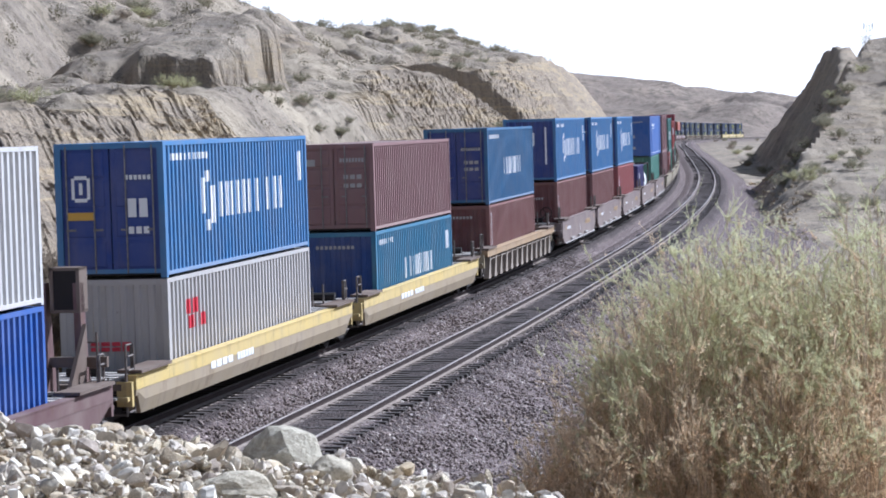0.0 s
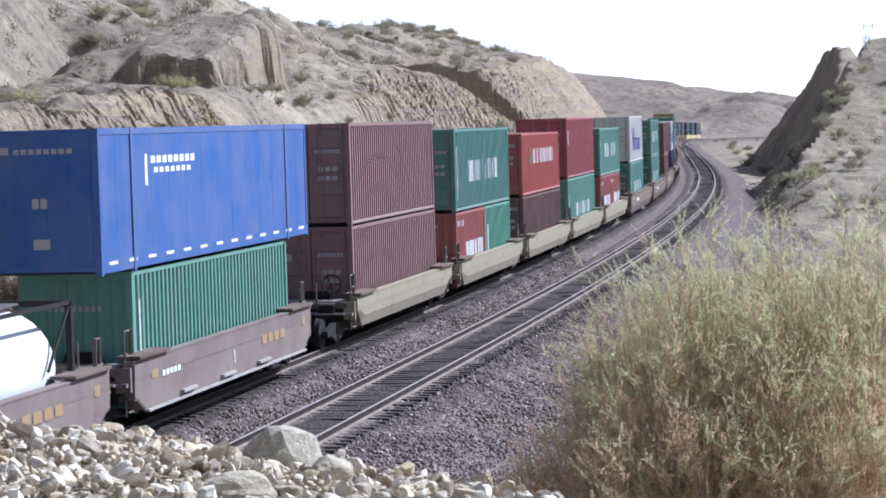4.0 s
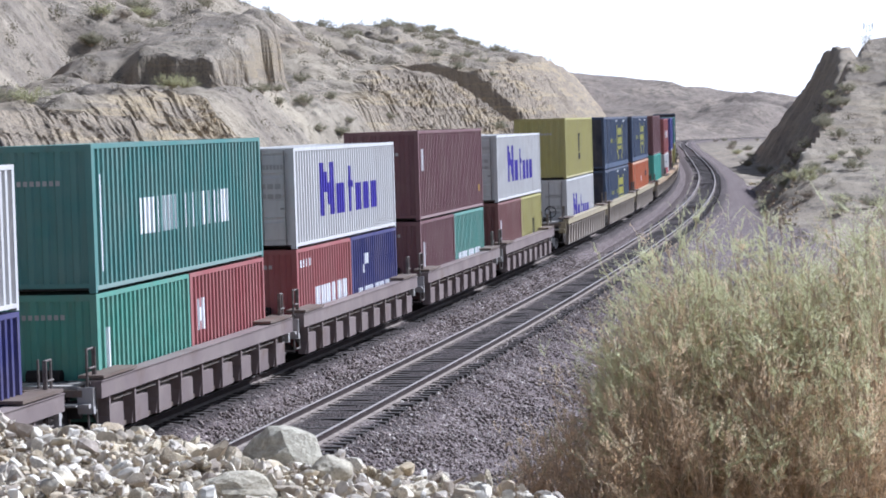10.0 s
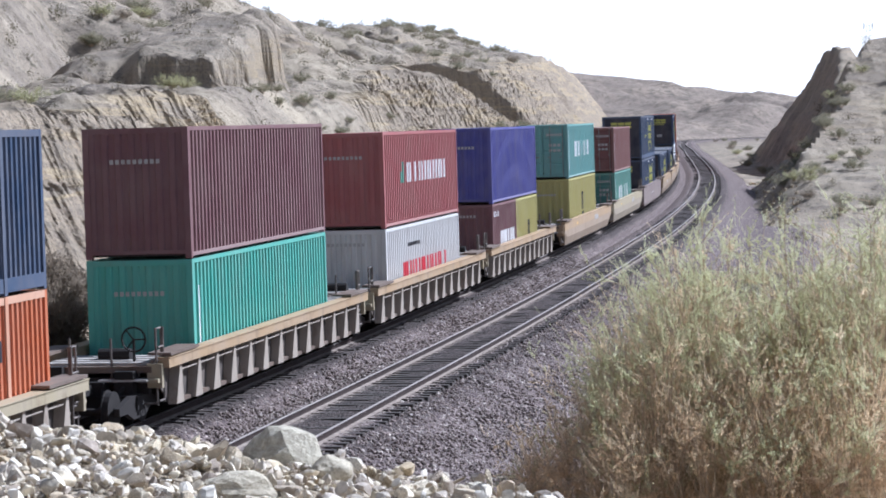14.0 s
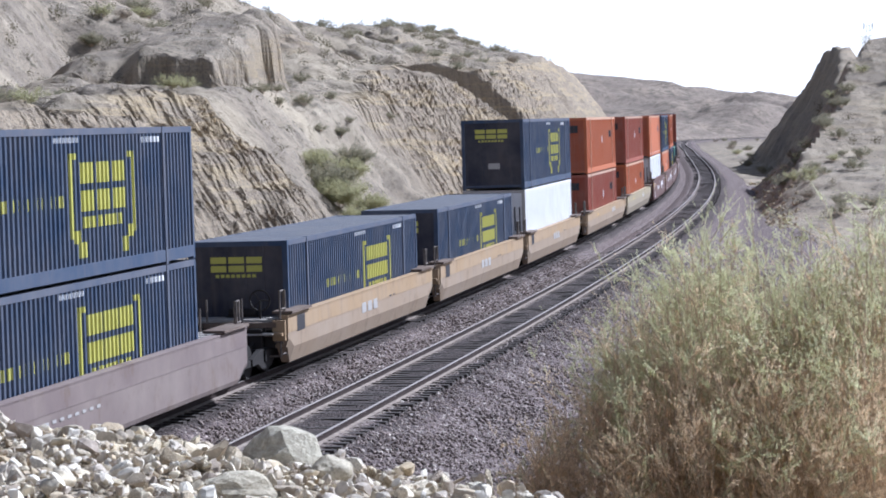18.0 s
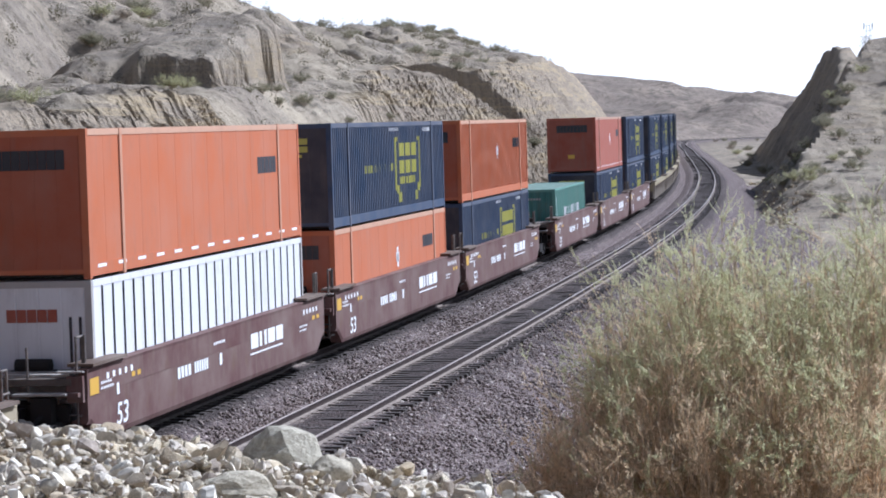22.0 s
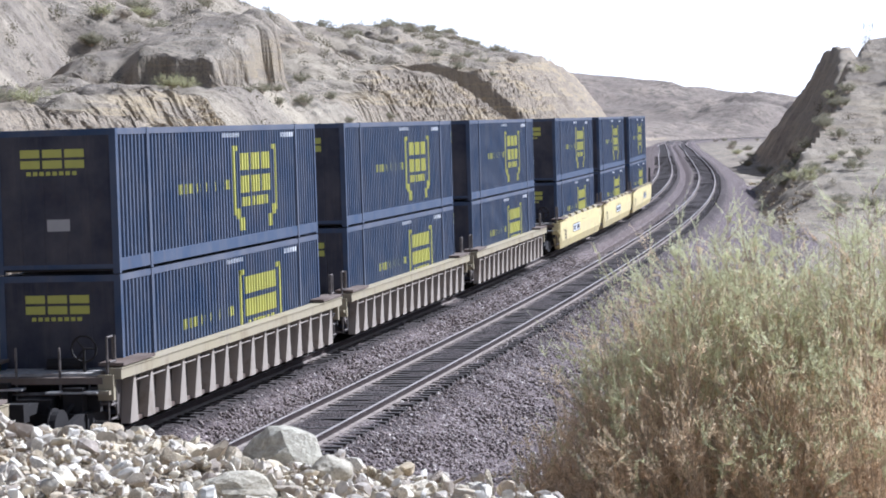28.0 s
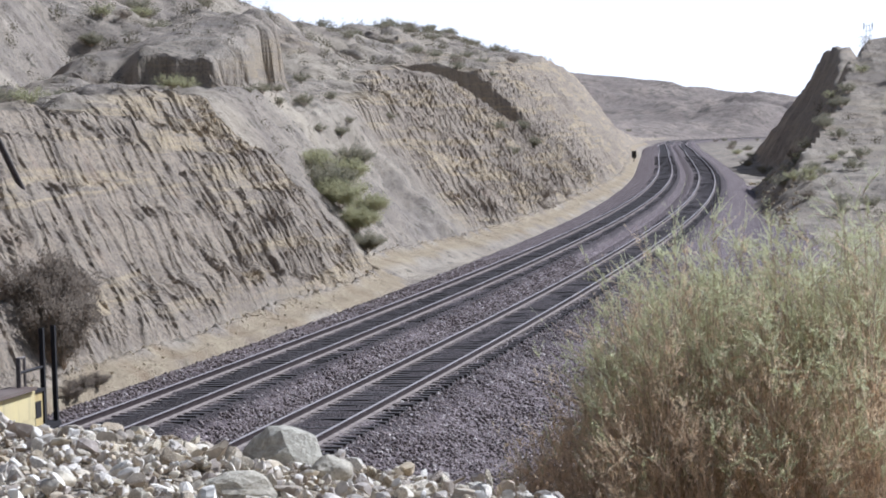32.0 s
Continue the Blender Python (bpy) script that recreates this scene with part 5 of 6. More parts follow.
    for sy in (-1, 1):
        y0, y1 = sorted((sy * (hl - 1.95), sy * (hl + 0.15)))
        part("end_platform", cached(("deck", hl, top_z, sy), lambda: M().box(-1.28, 1.28, y0, y1, top_z - 0.30, top_z - 0.17).mesh("end_platform", FRAME_PAINT)), top, COL["webshade_deck" if kind == "oxide53" else "greybrown"])
        part("draft_sill", cached(("sill", hl, sy), lambda: M().box(-0.36, 0.36, *sorted((sy * (hl - 2.2), sy * (hl + 0.55))), 0.62, 0.95).box(-1.2, 1.2, *sorted((sy * (hl - 0.05), sy * (hl + 0.12))), 0.66, 1.0).mesh("draft_sill", DARK)), top)
        for i in range(4):
            yb, bw = sy * (hl - 1.6 + i * 0.46), 0.08 if kind == "oxide53" else 0.13
            part("deck_board", cached(("board", top_z, kind == "oxide53", round(yb, 3)), lambda: M().box(-1.15, 1.15, yb - bw, yb + bw, top_z - 0.165, top_z - 0.11).mesh("deck_board", PLATE)), top)
        part("bulkhead", cached(("bulk", hl, top_z, sy), lambda: M().box(-1.25, 1.25, *sorted((sy * (hl - 2.0), sy * (hl - 1.9))), 0.3, top_z - 0.2).mesh("bulkhead", DARK)), top)
        tagged(part("handrail", cached(("hand", hl, top_z, sy), lambda: handrail(hl, top_z, sy).mesh("handrail", GRAB)), top), kind="stuff")
        for x, y, h in ((1.36, hl + 0.05, 0.62), (1.36, hl - 0.3, 0.62), (-1.3, hl + 0.05, 0.62), (0.4, hl + 0.1, 0.42), (-0.5, hl + 0.1, 0.42)):
            part("stanchion", cached(("stan", x, round(y, 3), sy, top_z, h), lambda: M().tube((x, sy * y, top_z - 0.6), (x, sy * y, top_z + h), 0.028).mesh("stanchion", GRAB)), top)
        part("hose_bracket", cached(("hose", hl, sy), lambda: M().box(0.55, 0.95, *sorted((sy * (hl + 0.0), sy * (hl + 0.4))), 0.5, 1.15).box(-0.9, 0.85, *sorted((sy * (hl + 0.05), sy * (hl + 0.16))), 0.72, 0.86).box(-1.0, -0.6, *sorted((sy * (hl + 0.0), sy * (hl + 0.35))), 0.55, 1.25).tube((0.8, sy * (hl + 0.3), 0.9), (0.5, sy * (hl + 0.7), 0.45), 0.05).mesh("hose_bracket", DARK)), top)
        part("crossover_step", cached(("step", hl, top_z, sy), lambda: M().box(0.2, 1.25, *sorted((sy * (hl + 0.12), sy * (hl + 0.42))), top_z - 0.46, top_z - 0.42).box(-1.2, -0.3, *sorted((sy * (hl + 0.12), sy * (hl + 0.36))), top_z - 0.40, top_z - 0.36).mesh("crossover_step", PLATE)), top, None, "worn steel crossover step")
        part("brake_cylinder", cached(("cyl", hl, top_z, sy), lambda: M().tube((-0.2, sy * (hl - 0.9), top_z - 0.02), (0.5, sy * (hl - 0.9), top_z - 0.02), 0.14, 10).box(-0.3, 0.6, *sorted((sy * (hl - 1.0), sy * (hl - 0.8))), top_z - 0.17, top_z - 0.1).mesh("brake_cylinder", DARK)), top)
        part("corner_bracket", cached(("brk", hl, top_z, sy), lambda: M().box(1.18, 1.50, *sorted((sy * (hl + 0.02), sy * (hl + 0.14))), top_z - 0.62, top_z - 0.12).box(1.22, 1.46, *sorted((sy * (hl + 0.1), sy * (hl + 0.3))), top_z - 0.5, top_z - 0.42).mesh("corner_bracket", FRAME_PAINT)), top, c)
        part("air_hose", cached(("air", hl, sy), lambda: M().tube((0.3, sy * (hl + 0.5), 0.86), (0.42, sy * (hl + 0.72), 0.5), 0.03).tube((0.42, sy * (hl + 0.72), 0.5), (0.36, sy * (hl + 0.95), 0.42), 0.03).mesh("air_hose", DARK)), top)
    if first:
        bogie(top, -(hl - 0.55) if single else -spacing / 2 + 0.35)
        if kind != "oxide53":
            part("brake_wheel", cached(("brake", hl, top_z), lambda: brake_wheel(hl, top_z)), top, None, "dark hand-brake wheel")
    bogie(top, (hl - 0.55) if (single or last) else spacing / 2)
    if first or single:
        part("coupler", cached(("cpl", hl, -1), lambda: M().box(-0.12, 0.12, -hl - 1.5, -hl - 0.4, 0.7, 0.9).box(-0.2, 0.2, -hl - 1.6, -hl - 1.3, 0.62, 0.98).mesh("coupler", DARK)), top)
    if last or single:
        part("coupler", cached(("cpl", hl, 1), lambda: M().box(-0.12, 0.12, hl + 0.4, hl + 1.5, 0.7, 0.9).box(-0.2, 0.2, hl + 1.3, hl + 1.6, 0.62, 0.98).mesh("coupler", DARK)), top)
    if kind == "purple":
        for sg in (1, -1):
            part("sill_rail", cached(("sillrail", hl, sg), lambda: M().box(*sorted((sg * 1.50, sg * 1.60)), -hl + 0.7, hl - 0.7, bot - 0.03, bot + 0.02).mesh("sill_rail", FRAME_PAINT)), top, COL["grey"])
            for y in (-3.6, -0.6, 2.4):
                part("side_step", cached(("sidestep", sg), lambda: M().box(*sorted((sg * 1.548, sg * 1.63)), -0.5, 0.5, bot + 0.10, bot + 0.16).mesh("side_step", FRAME_PAINT)), top, COL["grey"], "pale worn side step", Matrix.Translation((0, y, 0)))
    if kind == "yellow53":
        for sg in (1, -1):
            for i in range(6):
                y = -hl + 2.6 + i * (2 * hl - 5.2) / 5
                part("guide", cached(("guide", top_z, sg), lambda: M().prism([(sg * 1.36, top_z - 0.03), (sg * 1.36 + 0.2, top_z - 0.03), (sg * 1.36 + 0.17, top_z + 0.12), (sg * 1.36 + 0.03, top_z + 0.12)], -0.75, 0.75).mesh("guide", FRAME_PAINT)), top, COL["cream"], "cream container guide", Matrix.Translation((0, y, 0)))
        m = M()
        for a, b, z0, z1 in [(plate_at + 0.06, plate_at + 2.84, bot + 0.60, bot + 0.90)]:
            m.quad((1.557, a, z0), (1.557, b, z0), (1.557, b, z1), (1.557, a, z1))
        tagged(part("panel_marking", m.mesh("panel_marking", MARK), top, COL["markwhite"]), kind="stuff")
        m = M()
        for a, b, z0, z1 in word(plate_at + 0.2, plate_at + 1.2, bot + 0.64, bot + 0.86, 4, 0.3) + word(plate_at + 1.4, plate_at + 2.75, bot + 0.64, bot + 0.86, 6, 0.35):
            m.quad((1.561, a, z0), (1.561, b, z0), (1.561, b, z1), (1.561, a, z1))
        tagged(part("number_marking", m.mesh("number_marking", MARK), top, COL["ink"]), kind="stuff")
        if last or single:
            part("end_box", M().box(1.18, 1.5, hl + 0.02, hl + 0.55, 0.75, 1.5).mesh("end_box", FRAME_PAINT), top, COL["yellow"], "bright yellow box at the car's end")
            part("box_edge", M().box(1.16, 1.53, hl + 0.0, hl + 0.05, 0.7, 1.55).box(1.16, 1.53, hl + 0.52, hl + 0.58, 0.7, 1.55).box(1.16, 1.53, hl + 0.0, hl + 0.58, 1.5, 1.56).mesh("box_edge", DARK), top)
            part("box_window", M().box(1.49, 1.51, hl + 0.15, hl + 0.42, 1.05, 1.35).mesh("box_window", DARK), top)
            for y in (hl + 0.95, hl + 1.55):
                part("end_post", M().box(1.32, 1.40, y - 0.04, y + 0.04, 0.35, 2.6).mesh("end_post", DARK), top)
            part("end_rail", M().tube((1.36, hl - 0.3, 1.9), (1.36, hl + 0.95, 1.9), 0.03).mesh("end_rail", DARK), top)
            part("end_step", M().box(0.6, 1.42, hl + 0.55, hl + 1.65, 0.75, 0.85).box(-0.36, 0.36, hl - 0.2, hl + 1.45, 0.62, 0.9).mesh("end_step", DARK), top)
            part("brake_gear", M().box(-0.9, -0.2, hl + 0.05, hl + 0.5, 1.5, 2.5).box(-0.1, 0.3, hl + 0.05, hl + 0.45, 1.5, 2.1).mesh("brake_gear", DARK), top)
    if kind == "dark":
        for x in (0.15, 0.85):
            part("upright", M().cross([(hl - 0.35, 0.5), (hl + 0.55, 0.5), (hl + 0.25, 1.7), (hl + 0.1, 3.2), (hl - 0.12, 3.2), (hl - 0.1, 1.7)], x, x + 0.14).mesh("upright", FRAME_PAINT), top, COL["darkbrown"])
        part("equipment_box", M().box(0.42, 0.95, hl - 0.1, hl + 0.30, 2.68, 3.44).mesh("equipment_box", DARK), top, None, "black box on a bracket")
        part("box_frame", M().box(0.38, 0.45, hl - 0.12, hl + 0.34, 2.64, 3.5).box(0.92, 0.99, hl - 0.12, hl + 0.34, 2.64, 3.5).box(0.38, 0.99, hl - 0.12, hl + 0.34, 3.44, 3.5).box(0.38, 0.99, hl - 0.12, hl + 0.34, 2.62, 2.68).mesh("box_frame", FRAME_PAINT), top, COL["greybrown"])
        part("gusset", M().cross([(hl - 1.6, 0.6), (hl - 0.2, 0.6), (hl - 0.05, 2.4)], 1.0, 1.08).mesh("gusset", FRAME_PAINT), top, COL["greybrown"])
        part("crossbeam", M().box(-1.3, 1.45, hl + 0.0, hl + 0.12, 1.55, 1.75).mesh("crossbeam", FRAME_PAINT), top, COL["greybrown"])
        part("ladder", M().tube((1.12, hl + 0.4, 0.5), (1.12, hl + 0.4, 2.2), 0.03).tube((0.7, hl + 0.45, 0.5), (0.7, hl + 0.45, 2.2), 0.03).tube((0.7, hl + 0.45, 1.0), (1.12, hl + 0.4, 1.0), 0.02).tube((0.7, hl + 0.45, 1.5), (1.12, hl + 0.4, 1.5), 0.02).tube((0.7, hl + 0.45, 2.0), (1.12, hl + 0.4, 2.0), 0.02).mesh("ladder", GRAB), top)
    KEYED.append((top, u, 0.0, spacing / 2))
    return top


def handrail(hl, top_z, sy):
    m = M()
    m.tube((1.4, sy * (hl + 0.08), top_z - 0.5), (-1.34, sy * (hl + 0.08), top_z - 0.5), 0.05)
    m.tube((1.36, sy * (hl + 0.08), top_z - 0.5), (1.36, sy * (hl - 0.34), top_z - 0.5), 0.04)
    m.tube((1.36, sy * (hl + 0.07), top_z - 0.5), (1.36, sy * (hl + 0.07), 1.15), 0.04)
    m.tube((1.36, sy * (hl + 0.05), top_z + 0.6), (1.36, sy * (hl - 0.3), top_z + 0.6), 0.024)
    for z in (0.45, 0.8, 1.12):
        m.tube((1.36, sy * (hl + 0.06), z), (0.98, sy * (hl + 0.06), z), 0.022)
    for i in range(5):
        z = 0.5 + i * 0.28
        m.tube((1.4, sy * (hl + 0.05), z), (1.4, sy * (hl - 0.3), z), 0.022)
    m.tube((1.4, sy * (hl - 0.3), 0.45), (1.4, sy * (hl - 0.3), top_z + 0.62), 0.026)
    m.tube((1.36, sy * (hl + 0.06), 0.42), (1.36, sy * (hl + 0.06), 1.2), 0.024).tube((0.98, sy * (hl + 0.06), 0.42), (0.98, sy * (hl + 0.06), 1.2), 0.024)
    return m


def brake_wheel(hl, top_z):
    m = M()
    n, c = 14, (0.75, -hl + 0.35, top_z + 0.35)
    pts = [(c[0] + 0.26 * math.cos(2 * math.pi * k / n), c[1], c[2] + 0.26 * math.sin(2 * math.pi * k / n)) for k in range(n)]
    for k in range(n):
        m.tube(pts[k], pts[(k + 1) % n], 0.022, 5)
    for k in (0, 5, 9):
        m.tube(c, pts[k], 0.018, 5)
    return m.tube((c[0], c[1], top_z - 0.2), c, 0.03, 6).mesh("brake_wheel", DARK)


# ---- the train, from its leading end; u is the place along it in metres ----
F40, F53, F20 = 12.192, 16.154, 6.058


def stack(u, half, lower, upper=None):
    """lower: one box or two short ones; upper: a box on top. Boxes are (length, height, colour, marking, doors, kind)."""
    z = 0.36
    if isinstance(lower[0], tuple):
        for b, off in zip(lower, (-3.07, 3.07)):
            L, H, *rest = b
            if rest[0] == "tank":
                tank_container(u + off, z, half)
            else:
                container(L, H, *rest, z=z, u=u + off, half=half)
        h = lower[0][1]
    else:
        container(*lower, z=z, u=u, half=half)
        h = lower[1]
    if upper:
        container(*upper, z=z + h + 0.025, u=u, half=half)


BR, BRL = (F53, HI, "deepblue", "bracket", 0, "dom"), (F53, HI, "deepblue", "bracket_low", 0, "dom")
SW = (F40, HI, "blue", "swirl", 1)


def train():
    wh = lambda h: (F40, h, "white", "seven_violet", 1)
    s20 = lambda col, mark: (F20, LO, col, mark, 0)
    # place in the train, car, spacing, lower, upper
    head = [
        (0.3, "dark", 19.0, (F40, LO, "brightblue", "", 0), (F40, HI, "white", "", 0)),
        (19.9, "yellow40", 20.2, (F40, LO, "silver", "redblock", 0), SW),
        (40.1, "yellow40", 20.2, (F40, LO, "seablue", "seven_low", 0), (F40, LO, "mauve", "", 1)),
        (60.4, "rib_yellow48", 20.0, (F40, LO, "brown", "strip", 0), (F40, HI, "tealblue", "seven", 1)),
        (80.5, "purple", 15.6, (F40, HI, "brown", "strip", 0), (F40, HI, "blue", "swirl", 0)),
        (96.0, "purple", 15.6, (F40, HI, "brown", "", 0), SW),
        (111.5, "purple", 15.6, (F40, HI, "red", "crest", 0), SW),
        (127.6, "purple", 15.6, (s20("navy", "arc20"), (F20, LO, "tank")), None),
        (143.3, "purple", 15.6, (F40, HI, "seagreen", "strip", 0), (F53, HI, "royal", "royal53", 0, "plate")),
        (162.8, "pale40", 15.7, (F40, HI, "mauve", "", 1), (F40, HI, "mauve", "", 1)),
        (179.0, "pale40", 15.7, (s20("red", "tri20"), s20("green", "strip20")), (F40, HI, "darkteal", "script", 1)),
        (195.0, "pale40", 15.7, (F40, LO, "darkbrown", "", 1), (F40, LO, "rose", "triangle", 1)),
        (210.5, "pale40", 15.7, (F40, HI, "seagreen", "script_low", 1), (F40, HI, "crimson", "crest", 1)),
    ]
    second = [
        (226.2, "pale40", 15.7, (s20("red", "tri20"), s20("red", "tri20")), (F40, LO, "teal", "script", 1)),
        (247.1, "greybrown", 22.8, (F40, HI, "teal", "script_low", 1), wh(HI)),
        (270.2, "greybrown", 22.8, (F40, HI, "teal", "script", 1), (F40, LO, "teal", "script", 1)),
        (292.5, "greybrown", 22.4, (F40, LO, "brown", "", 1), (F40, LO, "brown", "", 1)),
        (313.5, "rib_tan40", 15.7, (F40, LO, "navy", "arc", 1), wh(LO)),
        (329.8, "rib_tan40", 15.7, (s20("green", "strip20"), s20("red", "arrow20")), (F40, HI, "darkteal", "script", 0)),
        (345.2, "rib_tan40", 15.7, (s20("red", "tri20"), s20("navy", "arc20")), wh(LO)),
        (361.2, "rib_tan40", 15.7, (s20("maroon", "strip20"), s20("teal", "script20")), (F40, HI, "maroon", "crest", 0)),
        (377.0, "rib_tan40", 15.7, (s20("brown", "strip20"), s20("olive", "tower20")), wh(LO)),
        (398.7, "rib_yellow53", 19.9, (F40, HI, "white", "seven_violet", 1), (F40, HI, "olive", "tower", 0)),
        (418.7, "rib_yellow53", 19.9, BRL, BR),
    ]
    third = [
        (438.5, "rib_yellow53", 19.9, (F53, HI, "orange", "tag", 0, "dom"), BR),
        (461.9, "rib_yellow48", 19.9, (F40, HI, "turquoise", "strip", 0), (F40, HI, "maroon", "", 0)),
        (481.7, "rib_yellow48", 19.9, (F40, LO, "white", "redscript", 0), (F40, HI, "red", "triangle", 0)),
        (501.4, "rib_yellow48", 19.9, (s20("maroon", "tri20"), s20("olive", "tower20")), (F40, HI, "indigo", "", 0)),
        (525.5, "goldtan", 23.6, (F40, HI, "olive", "tower", 0), (F40, LO, "greyteal", "script", 1)),
        (549.5, "cream48", 23.6, (F40, LO, "teal", "script", 1), (F40, LO, "brown", "strip", 1)),
        (573.5, "purple53", 23.6, BRL, BR),
        (597.5, "tan53", 19.8, BRL, None),
        (617.3, "tan53", 19.8, BRL, None),
        (637.2, "tan53", 19.8, (F53, HI, "white", "", 0, "posts"), BR),
        (661.0, "goldtan", 23.6, (F53, HI, "vermilion", "tag", 0, "dom"), (F53, HI, "orange", "tag", 0, "dom")),
        (684.7, "cream48", 23.6, (F53, HI, "orange", "tag", 0, "dom"), (F53, HI, "vermilion", "tag", 0, "dom")),
    ]
    tail = [
        (708.6, "oxide53", 19.8, (F53, HI, "white", "", 0, "posts"), (F53, HI, "orange", "tag_dash", 0, "plate")),
        (728.3, "oxide53", 19.8, (F53, HI, "orange", "tag", 0, "plate"), BR),
        (747.8, "oxide53", 19.8, BRL, (F53, HI, "orange", "tag", 0, "dom")),
        (771.5, "oxide53", 19.8, (F40, LO, "teal", "script_low", 0), None),
        (791.3, "oxide53", 19.8, BRL, (F53, HI, "vermilion", "tag", 0, "plate")),
        (811.1, "oxide53", 19.8, BRL, BR),
        (834.9, "rib_yellow53", 19.8, BRL, BR),
        (854.5, "rib_yellow53", 19.8, BRL, BR),
        (874.7, "rib_yellow53", 19.8, BRL, BR),
        (899.0, "rib_yellow53", 19.8, BRL, BR),
        (918.5, "rib_yellow53", 19.8, BRL, BR),
        (938.4, "rib_yellow53", 19.8, BRL, BR),
        (962.1, "yellow53", 19.8, BRL, BR),
        (981.8, "yellow53", 19.8, BRL, BR),
        (1001.9, "yellow53", 19.8, BRL, BR),
    ]
    rows = head + second + third + tail
    for i, (u, kind, sp, lower, upper) in enumerate(rows):
        before = u - rows[i - 1][0] if i else 99
        after = rows[i + 1][0] - u if i + 1 < len(rows) else 99
        first, last = before > sp + 0.9, after > sp + 0.9
        well_car(kind, u, sp, first and last, first, last)
        stack(u, sp / 2, lower, upper)


train()


# ---- rubble on the bank ----
def rock_mesh(seed, name, mat, sub=1, flat=0.75, jag=0.3, facets=5, deep=(0.32, 0.72)):
    bm = bmesh.new()
    bmesh.ops.create_icosphere(bm, subdivisions=sub, radius=1.0)
    rng = random.Random(seed)
    ax = (rng.uniform(0.7, 1.2), rng.uniform(0.6, 1.0), flat * rng.uniform(0.7, 1.1))
    off = Vector((rng.uniform(0, 99), rng.uniform(0, 99), rng.uniform(0, 99)))
    cuts = [(Vector((rng.gauss(0, 1), rng.gauss(0, 1), rng.gauss(0, 1))).normalized(), rng.uniform(*deep)) for _ in range(facets)]
    for v in bm.verts:
        c = v.co * (1 + jag * noise.noise(v.co * 1.3 + off) + 0.12 * noise.noise(v.co * 3.1 + off))
        for nrm, d in cuts:
            over = c.dot(nrm) - d
            if over > 0:
                c = c - nrm * over * 0.9
        v.co = Vector((c.x * ax[0], c.y * ax[1], c.z * ax[2]))
    me = bpy.data.meshes.new(name)
    bm.to_mesh(me)
    bm.free()
    me.materials.append(mat)
    return me


def build_rubble():
    rng = random.Random(5)
    shapes = [rock_mesh(i, "rock", ROCKS, 1, 0.7, 0.35, 4) for i in range(14)]
    fine_shapes = [rock_mesh(30 + i, "rock", ROCKS, 2, 0.72, 0.4, 7) for i in range(16)]
    pile = new("rubble")
    tagged(pile, "pale broken rock rubble along the edge of the bank", "rubble")
    near, rest = 0, M()
    n = 8600
    spots = [(rng.uniform(-3.0, 1.1), rng.uniform(10.6, 15.2)) for _ in range(n)]
    heights = ground_many(np.array([a * b / 13 for a, b in spots]), np.array([b for _, b in spots]))
    for i in range(n):
        y = spots[i][1]
        x = spots[i][0] * y / 13
        r = rng.choice((0.01, 0.012, 0.014, 0.016, 0.018, 0.018, 0.02, 0.022, 0.025, 0.028, 0.034, 0.042, 0.055, 0.075)) * rng.uniform(0.75, 1.25)
        z = float(heights[i]) + r * 0.25 + (0.015 if i % 3 else 0.05)
        turn = Euler((rng.gauss(0, 0.7), rng.gauss(0, 0.7), rng.uniform(0, 6)))
        m = Matrix.LocRotScale((x, y, z), turn, (r * rng.uniform(0.9, 1.4), r, r * rng.uniform(0.7, 1.0)))
        if near < 290 and r > 0.044 and 11.2 < y < 14.6:
            part("rock", fine_shapes[i % 16], pile, at=m)
            near += 1
        else:
            sh = fine_shapes[i % 16] if r > 0.031 else shapes[i % 14]
            b = len(rest.v)
            rest.v += [tuple(m @ v.co) for v in sh.vertices]
            rest.f += [tuple(b + q for q in p.vertices) for p in sh.polygons]
    tagged(part("small_rocks", rest.mesh("small_rocks", ROCKS), pile), kind="stuff")
    # single boulders: across, ahead, size, sink
    for k, (x, y, r, wide, tall) in enumerate(((-0.915, 13.9, 0.195, 1.5, 1.1), (-0.647, 13.6, 0.11, 1.2, 0.9), (-1.059, 12.4, 0.13, 1.5, 0.8), (-1.696, 14.0, 0.09, 1.2, 0.9), (-1.5, 14.0, 0.075, 1.3, 0.8), (-2.012, 13.6, 0.09, 1.0, 1.0), (-2.391, 13.5, 0.11, 1.3, 0.9), (-1.289, 11.9, 0.08, 1.2, 0.8), (-0.122, 13.4, 0.05, 1.3, 0.8), (-0.524, 12.2, 0.07, 1.2, 0.8), (-0.227, 11.6, 0.07, 1.2, 0.8), (-1.976, 12.2, 0.08, 1.2, 0.8), (-1.688, 12.6, 0.07, 1.1, 0.9))):
        ob = new("boulder", rock_mesh(60 + k, "boulder", BOULDER if k < 3 else ROCKS, 3, 0.9, 0.22, 4 if k < 3 else 6, (0.62, 0.9) if k < 3 else (0.4, 0.75)))
        ob.matrix_basis = Matrix.LocRotScale((x, y, ground_at(x, y) + r * tall * (0.8 if k in (1, 2) else 0.45)), Euler((0.1, 0.1, 0.3 * k)), (r * wide, r, r * tall))
        tagged(ob, "grey weathered boulder lying in pale rubble" if k < 3 else "pale angular boulder lying in rubble", "boulder", "boulders on the bank")


